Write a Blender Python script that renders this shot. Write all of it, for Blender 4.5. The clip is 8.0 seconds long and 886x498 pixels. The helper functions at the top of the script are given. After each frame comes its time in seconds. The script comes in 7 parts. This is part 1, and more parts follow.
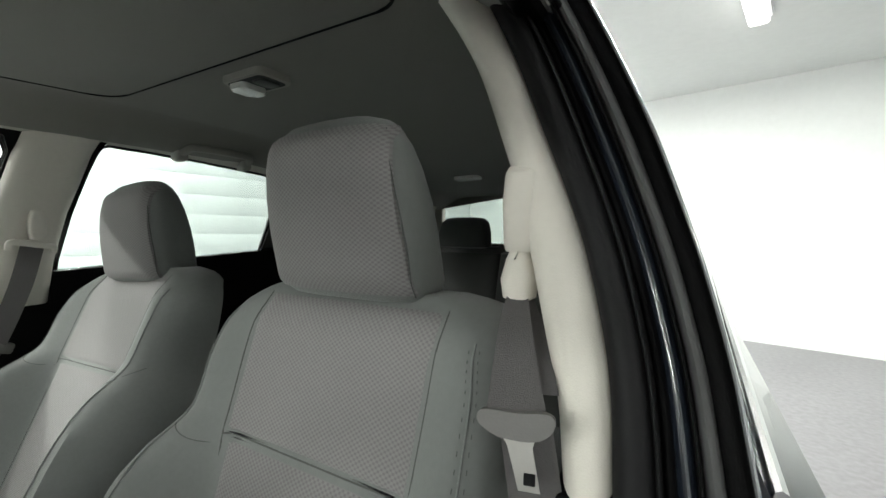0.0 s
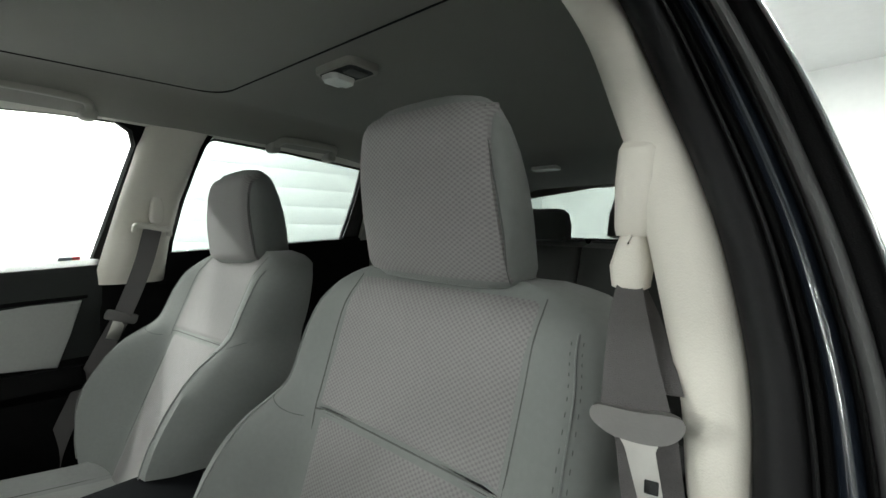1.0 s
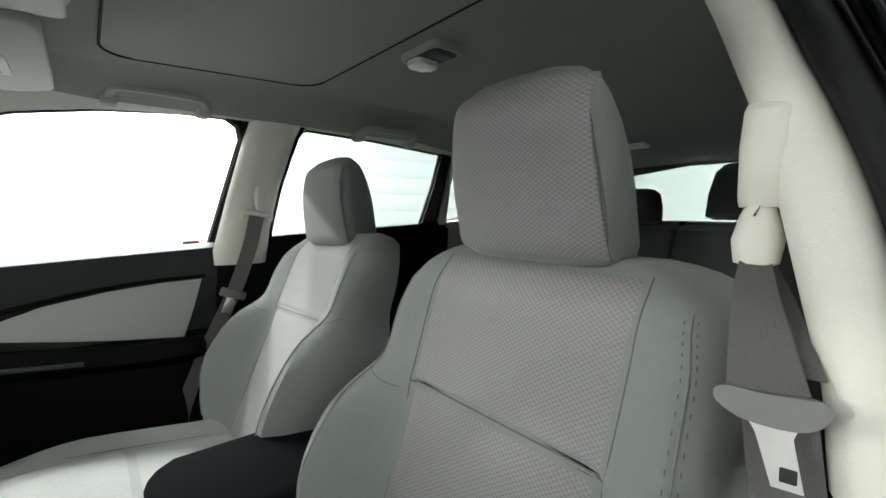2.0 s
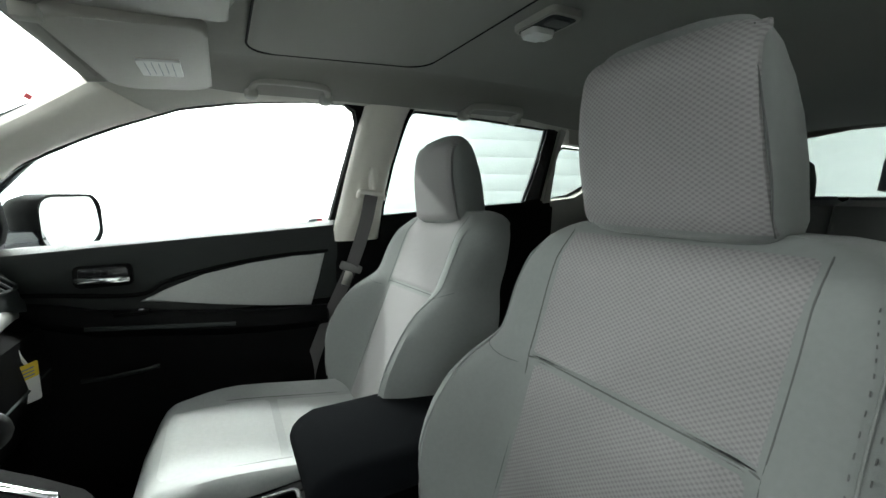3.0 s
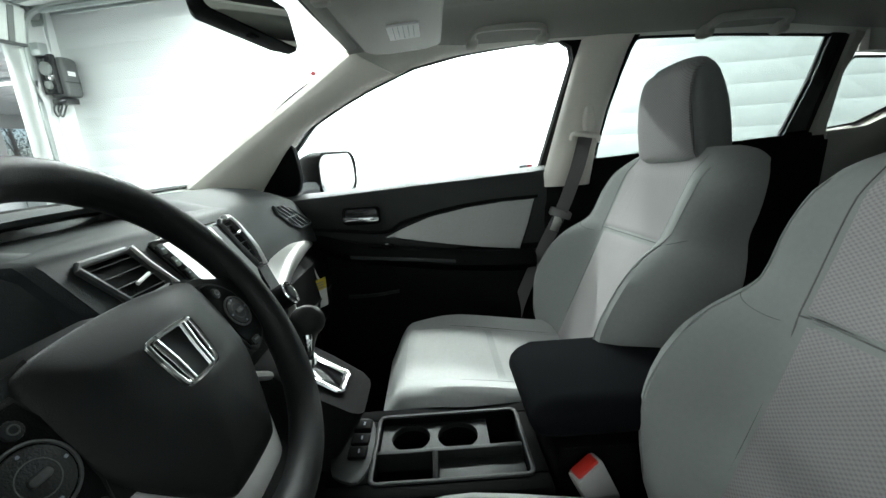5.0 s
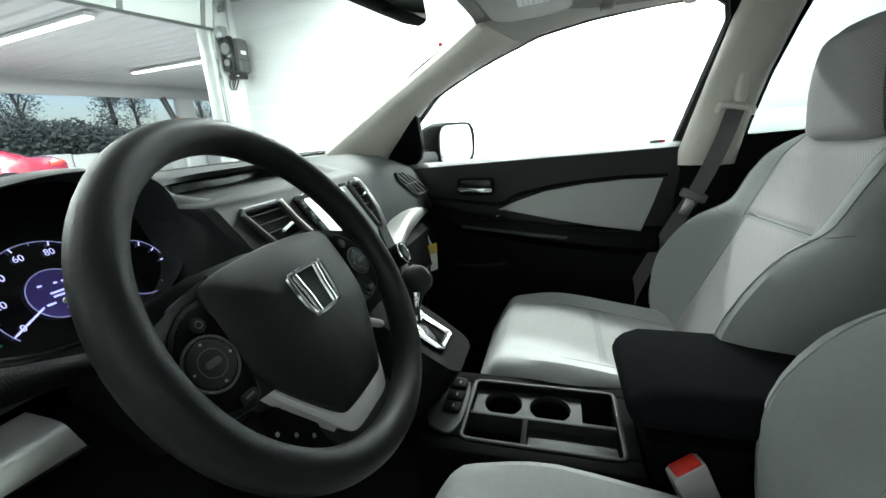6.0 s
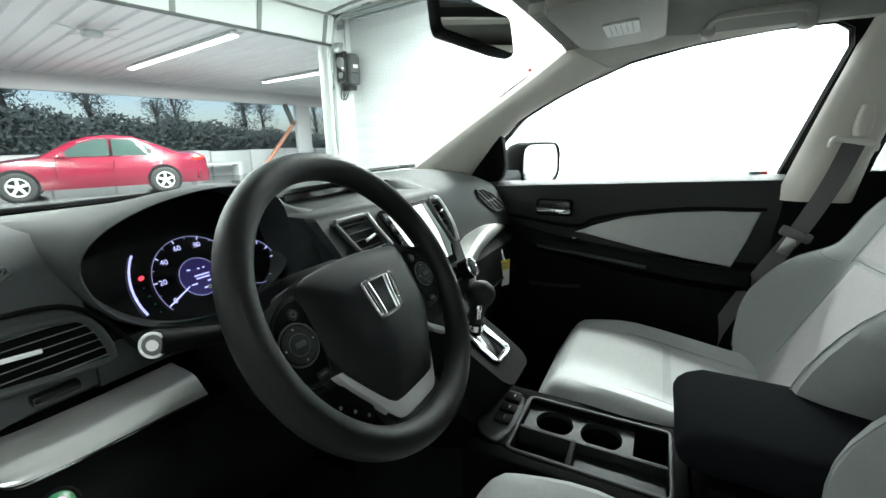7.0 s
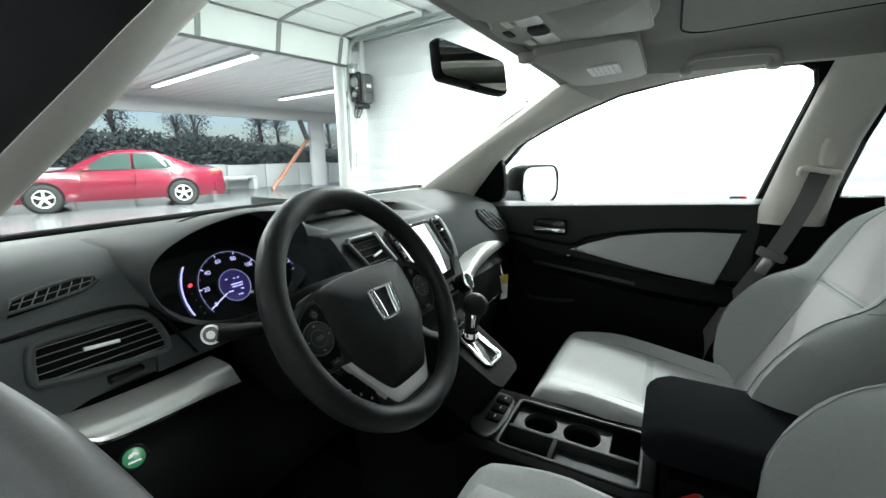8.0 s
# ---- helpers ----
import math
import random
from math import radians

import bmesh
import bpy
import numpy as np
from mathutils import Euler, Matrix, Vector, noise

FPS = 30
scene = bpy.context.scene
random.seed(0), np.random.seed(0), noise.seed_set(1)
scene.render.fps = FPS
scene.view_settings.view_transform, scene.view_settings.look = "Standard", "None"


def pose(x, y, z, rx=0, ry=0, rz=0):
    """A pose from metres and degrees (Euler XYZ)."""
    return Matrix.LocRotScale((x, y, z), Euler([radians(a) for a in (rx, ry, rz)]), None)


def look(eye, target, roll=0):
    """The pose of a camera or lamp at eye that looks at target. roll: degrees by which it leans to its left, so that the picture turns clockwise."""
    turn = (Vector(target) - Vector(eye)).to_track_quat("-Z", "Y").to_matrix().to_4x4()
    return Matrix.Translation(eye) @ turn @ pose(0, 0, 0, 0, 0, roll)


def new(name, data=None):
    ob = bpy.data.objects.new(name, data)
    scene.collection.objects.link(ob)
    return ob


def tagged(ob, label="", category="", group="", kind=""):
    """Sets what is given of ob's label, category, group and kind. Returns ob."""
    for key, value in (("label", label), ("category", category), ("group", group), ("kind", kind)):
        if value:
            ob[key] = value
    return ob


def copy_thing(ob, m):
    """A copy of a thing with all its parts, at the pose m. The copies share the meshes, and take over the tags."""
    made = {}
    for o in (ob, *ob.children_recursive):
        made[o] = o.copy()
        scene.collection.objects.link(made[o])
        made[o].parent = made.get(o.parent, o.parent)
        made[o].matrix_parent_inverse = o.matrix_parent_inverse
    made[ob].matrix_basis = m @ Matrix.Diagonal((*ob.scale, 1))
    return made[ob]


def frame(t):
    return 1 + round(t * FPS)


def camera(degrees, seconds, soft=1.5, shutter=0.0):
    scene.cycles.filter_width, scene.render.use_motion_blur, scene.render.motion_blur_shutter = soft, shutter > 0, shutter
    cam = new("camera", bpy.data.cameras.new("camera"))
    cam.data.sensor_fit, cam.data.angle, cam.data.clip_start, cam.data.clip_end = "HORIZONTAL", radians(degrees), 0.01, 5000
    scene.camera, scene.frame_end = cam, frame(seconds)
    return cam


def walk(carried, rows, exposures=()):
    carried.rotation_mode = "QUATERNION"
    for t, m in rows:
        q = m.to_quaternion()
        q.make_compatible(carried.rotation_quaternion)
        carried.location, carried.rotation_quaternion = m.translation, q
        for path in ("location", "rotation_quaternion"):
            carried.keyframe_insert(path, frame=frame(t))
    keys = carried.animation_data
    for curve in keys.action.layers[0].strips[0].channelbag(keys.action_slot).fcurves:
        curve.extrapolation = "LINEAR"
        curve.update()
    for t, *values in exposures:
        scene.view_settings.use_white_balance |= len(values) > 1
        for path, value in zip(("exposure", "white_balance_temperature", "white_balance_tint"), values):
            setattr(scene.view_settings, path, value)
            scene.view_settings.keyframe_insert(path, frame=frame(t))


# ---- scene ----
cam = camera(93.6, 8.0)
PATH = [
    (0, (-0.729, -0.076, 1.259), (0.283, -1.799, 1.185), 0.6),
    (0.5, (-0.712, -0.071, 1.255), (0.421, -1.718, 1.18), 1.1),
    (1, (-0.694, -0.074, 1.246), (0.581, -1.611, 1.139), 1.5),
    (1.5, (-0.683, -0.068, 1.238), (0.707, -1.5, 1.102), 1.2),
    (3, (-0.659, -0.020, 1.229), (1.094, -0.941, 0.955), -0.1),
    (3.5, (-0.643, -0.006, 1.218), (1.197, -0.727, 0.903), -0.2),
    (4, (-0.644, 0.022, 1.2225), (1.253, -0.498, 0.857), -1.1),
    (5.3, (-0.663, 0.028, 1.211), (1.269, 0.142, 0.706), -4.2),
    (5.5, (-0.665, 0.027, 1.21), (1.254, 0.233, 0.684), -4.4),
    (6, (-0.675, 0.018, 1.209), (1.177, 0.521, 0.646), -2.8),
    (6.5, (-0.696, -0.004, 1.219), (1.089, 0.733, 0.698), -2.1),
    (7, (-0.717, -0.031, 1.239), (1.004, 0.849, 0.729), -0.7),
    (7.5, (-0.753, -0.066, 1.252), (0.935, 0.889, 0.767), -0.8),
    (8, (-0.796, -0.099, 1.268), (0.919, 0.831, 0.825), -0.3),
]
walk(cam, [(t, look(eye, target, roll)) for t, eye, target, roll in PATH],
     [(0, 0.24, 6900, 11), (0.5, 0.20, 6900, 11), (1.0, 0.30, 6850, 10), (1.5, 0.64, 6800, 10), (3.0, 0.44, 6580, 8), (3.5, 0.30, 6500, 8), (5.5, 0.36, 6450, 6), (7, 0.40, 6450, 6), (8, 0.32, 6450, 8)])

# ---- world, lights, exposure ----
world = bpy.data.worlds.new("sky")
scene.world = world
world.use_nodes = True
wn = world.node_tree
sky = wn.nodes.new("ShaderNodeTexSky")
sky.sky_type, sky.sun_disc = "NISHITA", False
sky.sun_elevation, sky.sun_rotation = radians(58), radians(200)
sky.air_density, sky.dust_density, sky.ozone_density = 0.8, 1.6, 1.2
wn.links.new(sky.outputs["Color"], wn.nodes["Background"].inputs["Color"])
wn.nodes["Background"].inputs["Strength"].default_value = 0.15

GARAGE = pose(0, 0, 0, 0, 0, -11)      # the garage stands a little askew to the car


def sun_lamp():
    data = bpy.data.lights.new("sun", "SUN")
    data.energy, data.angle, data.color = 3.4, radians(12), (1.0, 0.97, 0.92)
    ob = new("sun", data)
    ob.matrix_world = pose(0, 0, 20, 32, 0, -20)


sun_lamp()


def tube_lamp(x, y, z, length, along, power):
    """The light of one fluorescent fixture, just under its diffuser."""
    data = bpy.data.lights.new("fluorescent_light", "AREA")
    data.shape, data.size, data.size_y, data.energy = "RECTANGLE", 0.16, length, power
    data.color = (0.925, 1.0, 0.98)
    ob = new("fluorescent_light", data)
    ob.matrix_world = GARAGE @ pose(x, y, z, 0, 0, 90 if along == "x" else 0)


# First tube is a known fixture; the rest are unseen, placed for cabin light.
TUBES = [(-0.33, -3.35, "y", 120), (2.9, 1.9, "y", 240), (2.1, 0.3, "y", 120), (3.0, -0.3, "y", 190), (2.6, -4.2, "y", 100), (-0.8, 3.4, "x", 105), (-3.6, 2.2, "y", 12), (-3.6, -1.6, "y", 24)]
# The two west tubes are added fill that brightens the passenger's pillar trim.
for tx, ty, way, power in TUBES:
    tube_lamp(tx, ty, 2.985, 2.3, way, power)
for tx, ty in ((3.2, 9.8), (6.6, 9.8), (-0.5, 9.8)):
    tube_lamp(tx, ty, 2.93, 5.0, "y", 900)

# ---- materials ----


def material(name, color, rough=0.6, metal=0.0, vary=0.06, grain=60.0, bump=0.1, bump_scale=400.0, sheen=0.0, coat=0.0, stain=0.0, spec=0.5):
    """A surface with a broad and a fine variation of its colour and a fine relief."""
    m = bpy.data.materials.new(name)
    m.use_nodes = True
    nt = m.node_tree
    b = nt.nodes["Principled BSDF"]
    b.inputs["Roughness"].default_value, b.inputs["Metallic"].default_value = rough, metal
    b.inputs["Specular IOR Level"].default_value = spec
    b.inputs["Sheen Weight"].default_value, b.inputs["Coat Weight"].default_value = sheen, coat
    co = nt.nodes.new("ShaderNodeTexCoord")
    broad, fine = nt.nodes.new("ShaderNodeTexNoise"), nt.nodes.new("ShaderNodeTexNoise")
    broad.inputs["Scale"].default_value, broad.inputs["Detail"].default_value = grain / 12, 4
    fine.inputs["Scale"].default_value, fine.inputs["Detail"].default_value = grain * 5, 3
    add = nt.nodes.new("ShaderNodeMath")
    add.operation = "ADD"
    ramp = nt.nodes.new("ShaderNodeMapRange")
    ramp.inputs["From Min"].default_value, ramp.inputs["From Max"].default_value = 0.6, 1.4
    ramp.inputs["To Min"].default_value, ramp.inputs["To Max"].default_value = 1 - vary - stain, 1 + vary
    mul = nt.nodes.new("ShaderNodeMix")
    mul.data_type, mul.blend_type = "RGBA", "MULTIPLY"
    mul.inputs["Factor"].default_value = 1.0
    mul.inputs["A"].default_value = (*color, 1)
    bp = nt.nodes.new("ShaderNodeBump")
    bp.inputs["Strength"].default_value, bp.inputs["Distance"].default_value = bump, 0.002
    tex = nt.nodes.new("ShaderNodeTexNoise")
    tex.inputs["Scale"].default_value = bump_scale
    for n in (broad, fine, tex):
        nt.links.new(co.outputs["Object"], n.inputs["Vector"])
    nt.links.new(broad.outputs["Fac"], add.inputs[0])
    nt.links.new(fine.outputs["Fac"], add.inputs[1])
    nt.links.new(add.outputs[0], ramp.inputs["Value"])
    nt.links.new(ramp.outputs[0], mul.inputs["B"])
    nt.links.new(mul.outputs["Result"], b.inputs["Base Color"])
    nt.links.new(tex.outputs["Fac"], bp.inputs["Height"])
    nt.links.new(bp.outputs["Normal"], b.inputs["Normal"])
    return m


def woven(name, color, dark, cell, axes):
    """A fabric woven of short offset stitches; axes: the two coordinates that run along and up the weave."""
    m = material(name, color, 0.92, 0, 0.05, 25, 0.15, 900, sheen=0.15)
    nt = m.node_tree
    b = nt.nodes["Principled BSDF"]
    base = b.inputs["Base Color"].links[0].from_socket
    co = next(n for n in nt.nodes if n.type == "TEX_COORD")
    sep = nt.nodes.new("ShaderNodeSeparateXYZ")
    nt.links.new(co.outputs["Object"], sep.inputs[0])
    waves = []
    for axis, pitch in ((axes[0], cell), (axes[1], cell * 0.72)):
        mul, sine = nt.nodes.new("ShaderNodeMath"), nt.nodes.new("ShaderNodeMath")
        mul.operation, sine.operation = "MULTIPLY", "SINE"
        mul.inputs[1].default_value = math.pi / pitch
        nt.links.new(sep.outputs[axis], mul.inputs[0])
        nt.links.new(mul.outputs[0], sine.inputs[0])
        waves.append(sine)
    both, tone = nt.nodes.new("ShaderNodeMath"), nt.nodes.new("ShaderNodeMapRange")
    both.operation = "MULTIPLY"
    nt.links.new(waves[0].outputs[0], both.inputs[0])
    nt.links.new(waves[1].outputs[0], both.inputs[1])
    tone.inputs["From Min"].default_value, tone.inputs["From Max"].default_value = -0.75, 0.35
    tone.inputs["To Min"].default_value, tone.inputs["To Max"].default_value = dark, 1.0
    nt.links.new(both.outputs[0], tone.inputs["Value"])
    tint = nt.nodes.new("ShaderNodeMix")
    tint.data_type, tint.blend_type = "RGBA", "MULTIPLY"
    tint.inputs["Factor"].default_value = 1.0
    nt.links.new(base, tint.inputs["A"])
    nt.links.new(tone.outputs[0], tint.inputs["B"])
    nt.links.new(tint.outputs["Result"], b.inputs["Base Color"])
    bp = nt.nodes.new("ShaderNodeBump")
    bp.inputs["Strength"].default_value, bp.inputs["Distance"].default_value = 0.5, 0.0012
    nt.links.new(tone.outputs[0], bp.inputs["Height"])
    nt.links.new(b.inputs["Normal"].links[0].from_socket, bp.inputs["Normal"])
    nt.links.new(bp.outputs["Normal"], b.inputs["Normal"])
    return m


def glass(name, tint, gloss=0.9):
    m = bpy.data.materials.new(name)
    m.use_nodes = True
    nt = m.node_tree
    nt.nodes.remove(nt.nodes["Principled BSDF"])
    tr, gl, mix, fr, pw, sc = (nt.nodes.new(k) for k in ("ShaderNodeBsdfTransparent", "ShaderNodeBsdfGlossy", "ShaderNodeMixShader", "ShaderNodeLayerWeight", "ShaderNodeMath", "ShaderNodeMath"))
    tr.inputs["Color"].default_value = (*tint, 1)
    gl.inputs["Roughness"].default_value = 0.02
    gl.inputs["Color"].default_value = (gloss, gloss, gloss, 1)
    pw.operation, sc.operation = "POWER", "MULTIPLY_ADD"
    pw.inputs[1].default_value, sc.inputs[1].default_value, sc.inputs[2].default_value = 4.0, 0.35, 0.025
    nt.links.new(fr.outputs["Facing"], pw.inputs[0])
    nt.links.new(pw.outputs[0], sc.inputs[0])
    nt.links.new(sc.outputs[0], mix.inputs[0])
    nt.links.new(tr.outputs[0], mix.inputs[1])
    nt.links.new(gl.outputs[0], mix.inputs[2])
    nt.links.new(mix.outputs[0], nt.nodes["Material Output"].inputs["Surface"])
    return m


def glow(name, color, strength):
    m = bpy.data.materials.new(name)
    m.use_nodes = True
    b = m.node_tree.nodes["Principled BSDF"]
    b.inputs["Base Color"].default_value = (*color, 1)
    b.inputs["Emission Color"].default_value = (*color, 1)
    b.inputs["Emission Strength"].default_value = strength
    return m


M = dict(
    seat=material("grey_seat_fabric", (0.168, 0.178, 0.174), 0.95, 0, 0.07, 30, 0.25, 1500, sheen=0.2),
    # Same grey cloth, darkened to put the rear cabin's shade into its colour.
    seat_shaded=material("shaded_rear_seat_fabric", (0.035, 0.037, 0.036), 0.95, 0, 0.07, 30, 0.25, 1500, sheen=0.2),
    # Cushion cloths: paler than the backrest's, raised to stand in for falling light.
    panel_lit=material("lit_cushion_panel", (0.41, 0.42, 0.413), 0.95, 0, 0.07, 30, 0.3, 1500, sheen=0.15),
    cushion=material("lit_seat_cloth", (0.35, 0.36, 0.353), 0.95, 0, 0.07, 30, 0.25, 1500, sheen=0.15),
    seam=material("seam_thread", (0.085, 0.088, 0.085), 0.95),
    weave=woven("woven_seat_fabric", (0.222, 0.213, 0.216), 0.70, 0.0037, (0, 2)),
    cloth_light=material("light_door_cloth", (0.40, 0.41, 0.40), 0.95, 0, 0.06, 30, 0.2, 1500, sheen=0.2),
    cream=material("cream_pillar_plastic", (0.73, 0.695, 0.635), 0.6, 0, 0.03, 20, 0.15, 700),
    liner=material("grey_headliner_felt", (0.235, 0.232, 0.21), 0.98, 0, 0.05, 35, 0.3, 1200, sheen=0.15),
    # Headliner felt, paled to paint in the light on the passenger's roof rail.
    rail=material("lit_rail_felt", (0.56, 0.55, 0.50), 0.95, 0, 0.04, 35, 0.25, 1200, sheen=0.1),
    liner_trim=material("beige_overhead_plastic", (0.34, 0.33, 0.30), 0.7, 0, 0.03, 20, 0.15, 700),
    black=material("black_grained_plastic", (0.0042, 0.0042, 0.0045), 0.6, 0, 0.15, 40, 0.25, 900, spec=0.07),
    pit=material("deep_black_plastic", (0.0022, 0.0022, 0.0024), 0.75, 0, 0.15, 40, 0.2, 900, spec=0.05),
    dash=material("dark_grey_dash_plastic", (0.034, 0.039, 0.039), 0.62, 0, 0.12, 40, 0.3, 800, spec=0.25),
    door=material("charcoal_door_plastic", (0.015, 0.0175, 0.017), 0.5, 0, 0.12, 40, 0.3, 800, spec=0.3),
    gloss=material("gloss_black_plastic", (0.008, 0.008, 0.009), 0.12, 0, 0.05, 40, 0.0),
    leather=material("black_wheel_urethane", (0.0085, 0.009, 0.0094), 0.47, 0, 0.1, 40, 0.2, 1100, spec=0.27),
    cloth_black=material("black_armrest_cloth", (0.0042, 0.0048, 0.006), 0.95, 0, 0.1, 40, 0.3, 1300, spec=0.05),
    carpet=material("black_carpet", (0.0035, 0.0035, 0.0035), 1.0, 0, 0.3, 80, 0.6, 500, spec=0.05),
    rubber=material("black_door_rubber", (0.010, 0.010, 0.011), 0.6, 0, 0.1, 30, 0.1, 300, spec=0.2),
    belt_rubber=material("grey_jamb_rubber", (0.07, 0.07, 0.072), 0.5, 0, 0.1, 30, 0.1, 300, spec=0.4),
    paint=material("dark_blue_black_car_paint", (0.012, 0.016, 0.024), 0.22, 0, 0.05, 10, 0.0, coat=1.0),
    # Pale colour paints the reflection along the dark body's outer edge.
    edge_reflection=material("body_edge_reflection", (0.30, 0.31, 0.32), 0.25, 0.5, 0.04, 20, 0.0, coat=0.6),
    silver=material("satin_silver_trim", (0.62, 0.62, 0.60), 0.36, 0.8, 0.03, 20, 0.05, 600),
    chrome=material("bright_chrome", (0.85, 0.85, 0.85), 0.08, 1.0, 0.02, 20, 0.0),
    belt=material("grey_belt_webbing", (0.10, 0.094, 0.096), 0.8, 0, 0.08, 60, 0.4, 900),
    belt_plastic=material("grey_belt_plastic", (0.16, 0.155, 0.152), 0.6, 0, 0.04, 20, 0.1),
    buckle_grey=material("pale_grey_buckle_plastic", (0.34, 0.335, 0.33), 0.55, 0, 0.04, 20, 0.1),
    steel=material("stamped_steel", (0.62, 0.60, 0.58), 0.3, 0.9, 0.05, 20, 0.05),
    red=material("red_release_plastic", (0.60, 0.03, 0.02), 0.4, 0, 0.03, 20, 0.05),
    paper=material("white_label_paper", (0.78, 0.78, 0.76), 0.8, 0, 0.02, 20, 0.0),
    yellow=material("yellow_label_paper", (0.80, 0.60, 0.05), 0.8, 0, 0.02, 20, 0.0),
    ink=material("grey_print", (0.25, 0.27, 0.32), 0.8, 0, 0.02, 20, 0.0),
    red_ink=material("red_print", (0.65, 0.08, 0.10), 0.8, 0, 0.02, 20, 0.0),
    white_ink=material("white_print", (0.75, 0.75, 0.75), 0.6, 0, 0.02, 20, 0.0),
    green=material("green_button_plastic", (0.03, 0.20, 0.08), 0.25, 0, 0.05, 20, 0.0),
    window=glass("clear_window_glass", (0.93, 0.95, 0.94)),
    privacy=glass("tinted_privacy_glass", (0.56, 0.595, 0.585)),
    mirror=material("mirror_silver", (0.82, 0.83, 0.83), 0.03, 1.0, 0.0, 20, 0.0),
    dim_mirror=material("dimmed_mirror", (0.72, 0.75, 0.72), 0.03, 1.0, 0.0, 20, 0.0),
    lens=material("frosted_lamp_lens", (0.75, 0.75, 0.72), 0.25, 0, 0.02, 20, 0.0),
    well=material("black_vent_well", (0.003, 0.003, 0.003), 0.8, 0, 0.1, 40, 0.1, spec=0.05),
    slat=material("grey_vent_slat", (0.10, 0.105, 0.105), 0.5, 0, 0.05, 40, 0.0),
    stack_rim=material("grey_vent_rim", (0.06, 0.065, 0.064), 0.5, 0, 0.05, 40, 0.1),
    # Paler, less metallic silver: the brightness that trim would reflect is in its colour.
    tab=material("lit_satin_silver", (0.80, 0.80, 0.79), 0.3, 0.4, 0.02, 40, 0.0),
    dial_dim=glow("dim_gauge_light", (0.45, 0.45, 0.85), 0.25),
    dial=glow("gauge_light", (0.55, 0.56, 1.0), 0.85),
    dial_blue=glow("gauge_display_light", (0.07, 0.05, 0.26), 0.10),
    tell_red=glow("red_telltale_light", (1.0, 0.05, 0.08), 1.6),
    screen=glow("screen_light", (0.95, 0.97, 1.0), 1.0),
    tube=glow("fluorescent_diffuser", (0.97, 1.0, 0.99), 6.0),
    wall=material("white_painted_block", (0.83, 0.85, 0.845), 0.7, 0, 0.03, 3, 0.3, 60),
    wall_smooth=material("white_painted_panel", (0.82, 0.84, 0.83), 0.6, 0, 0.03, 3, 0.1, 60),
    ceiling=material("white_ceiling_board", (0.72, 0.74, 0.73), 0.8, 0, 0.04, 3, 0.1, 60),
    concrete=material("grey_concrete_floor", (0.225, 0.213, 0.23), 0.30, 0, 0.12, 5, 0.04, 40, stain=0.30),
    wet=material("damp_asphalt", (0.10, 0.10, 0.105), 0.22, 0, 0.35, 10, 0.2, 60),
    barrier=material("weathered_concrete", (0.55, 0.56, 0.56), 0.9, 0, 0.15, 20, 0.4, 60),
    metal_white=material("white_ribbed_steel", (0.62, 0.62, 0.63), 0.45, 0, 0.05, 6, 0.05, 60),
    door_white=material("white_garage_door_panel", (0.74, 0.78, 0.745), 0.5, 0, 0.03, 6, 0.05, 60),
    stile=material("grey_steel_stile", (0.20, 0.215, 0.205), 0.5, 0.2, 0.1, 20, 0.1),
    galv=material("galvanised_steel", (0.42, 0.45, 0.44), 0.4, 0.7, 0.1, 20, 0.1),
    grey_box=material("grey_painted_housing", (0.07, 0.074, 0.074), 0.5, 0, 0.08, 20, 0.1),
    car_red=material("red_car_paint", (0.15, 0.004, 0.020), 0.25, 0.0, 0.05, 8, 0.0, coat=1.0),
    car_glass=material("dark_car_glass", (0.03, 0.05, 0.045), 0.06, 0, 0.05, 8, 0.0),
    tyre=material("tyre_rubber", (0.02, 0.02, 0.02), 0.8, 0, 0.1, 40, 0.2),
    orange=material("orange_steel", (0.45, 0.20, 0.13), 0.5, 0, 0.1, 20, 0.1),
    bark=material("grey_bark", (0.07, 0.065, 0.06), 0.95, 0, 0.3, 30, 0.6, 60),
    leaf=material("dark_foliage", (0.066, 0.082, 0.085), 0.9, 0, 0.25, 8, 0.2, 60, spec=0.1),
)

# ---- building helpers ----


def thing(name, label, category, at=(0, 0, 0), group="", kind=""):
    ob = new(name)
    ob.empty_display_size = 0.05
    ob.matrix_world = Matrix.Translation(at)
    return tagged(ob, label, category, group, kind)


def mesh_of(bm, mat, name, sharp=38):
    me = bpy.data.meshes.new(name)
    bmesh.ops.recalc_face_normals(bm, faces=bm.faces)
    bm.to_mesh(me)
    bm.free()
    me.materials.append(M[mat])
    me.polygons.foreach_set("use_smooth", [True] * len(me.polygons))
    me.set_sharp_from_angle(angle=radians(sharp))
    return me


def part(name, bm, mat, parent, label="", sharp=38):
    """One mesh under a thing or under a part; its vertices are given in the world."""
    ob = new(name, mesh_of(bm, mat, name, sharp))
    ob.parent = parent
    if parent.type == "EMPTY":
        ob.matrix_parent_inverse = Matrix.Translation(-parent.matrix_basis.translation)
    return tagged(ob, label)


def solid(name, bm, mat, label, category, group="", kind="", sharp=38):
    """A thing that is one mesh."""
    return tagged(new(name, mesh_of(bm, mat, name, sharp)), label, category, group, kind)


def cut_edges(bm, geom, bevel, seg=2):
    if bevel > 0:
        bmesh.ops.bevel(bm, geom=geom, offset=bevel, segments=seg, profile=0.5, affect="EDGES", clamp_overlap=True)


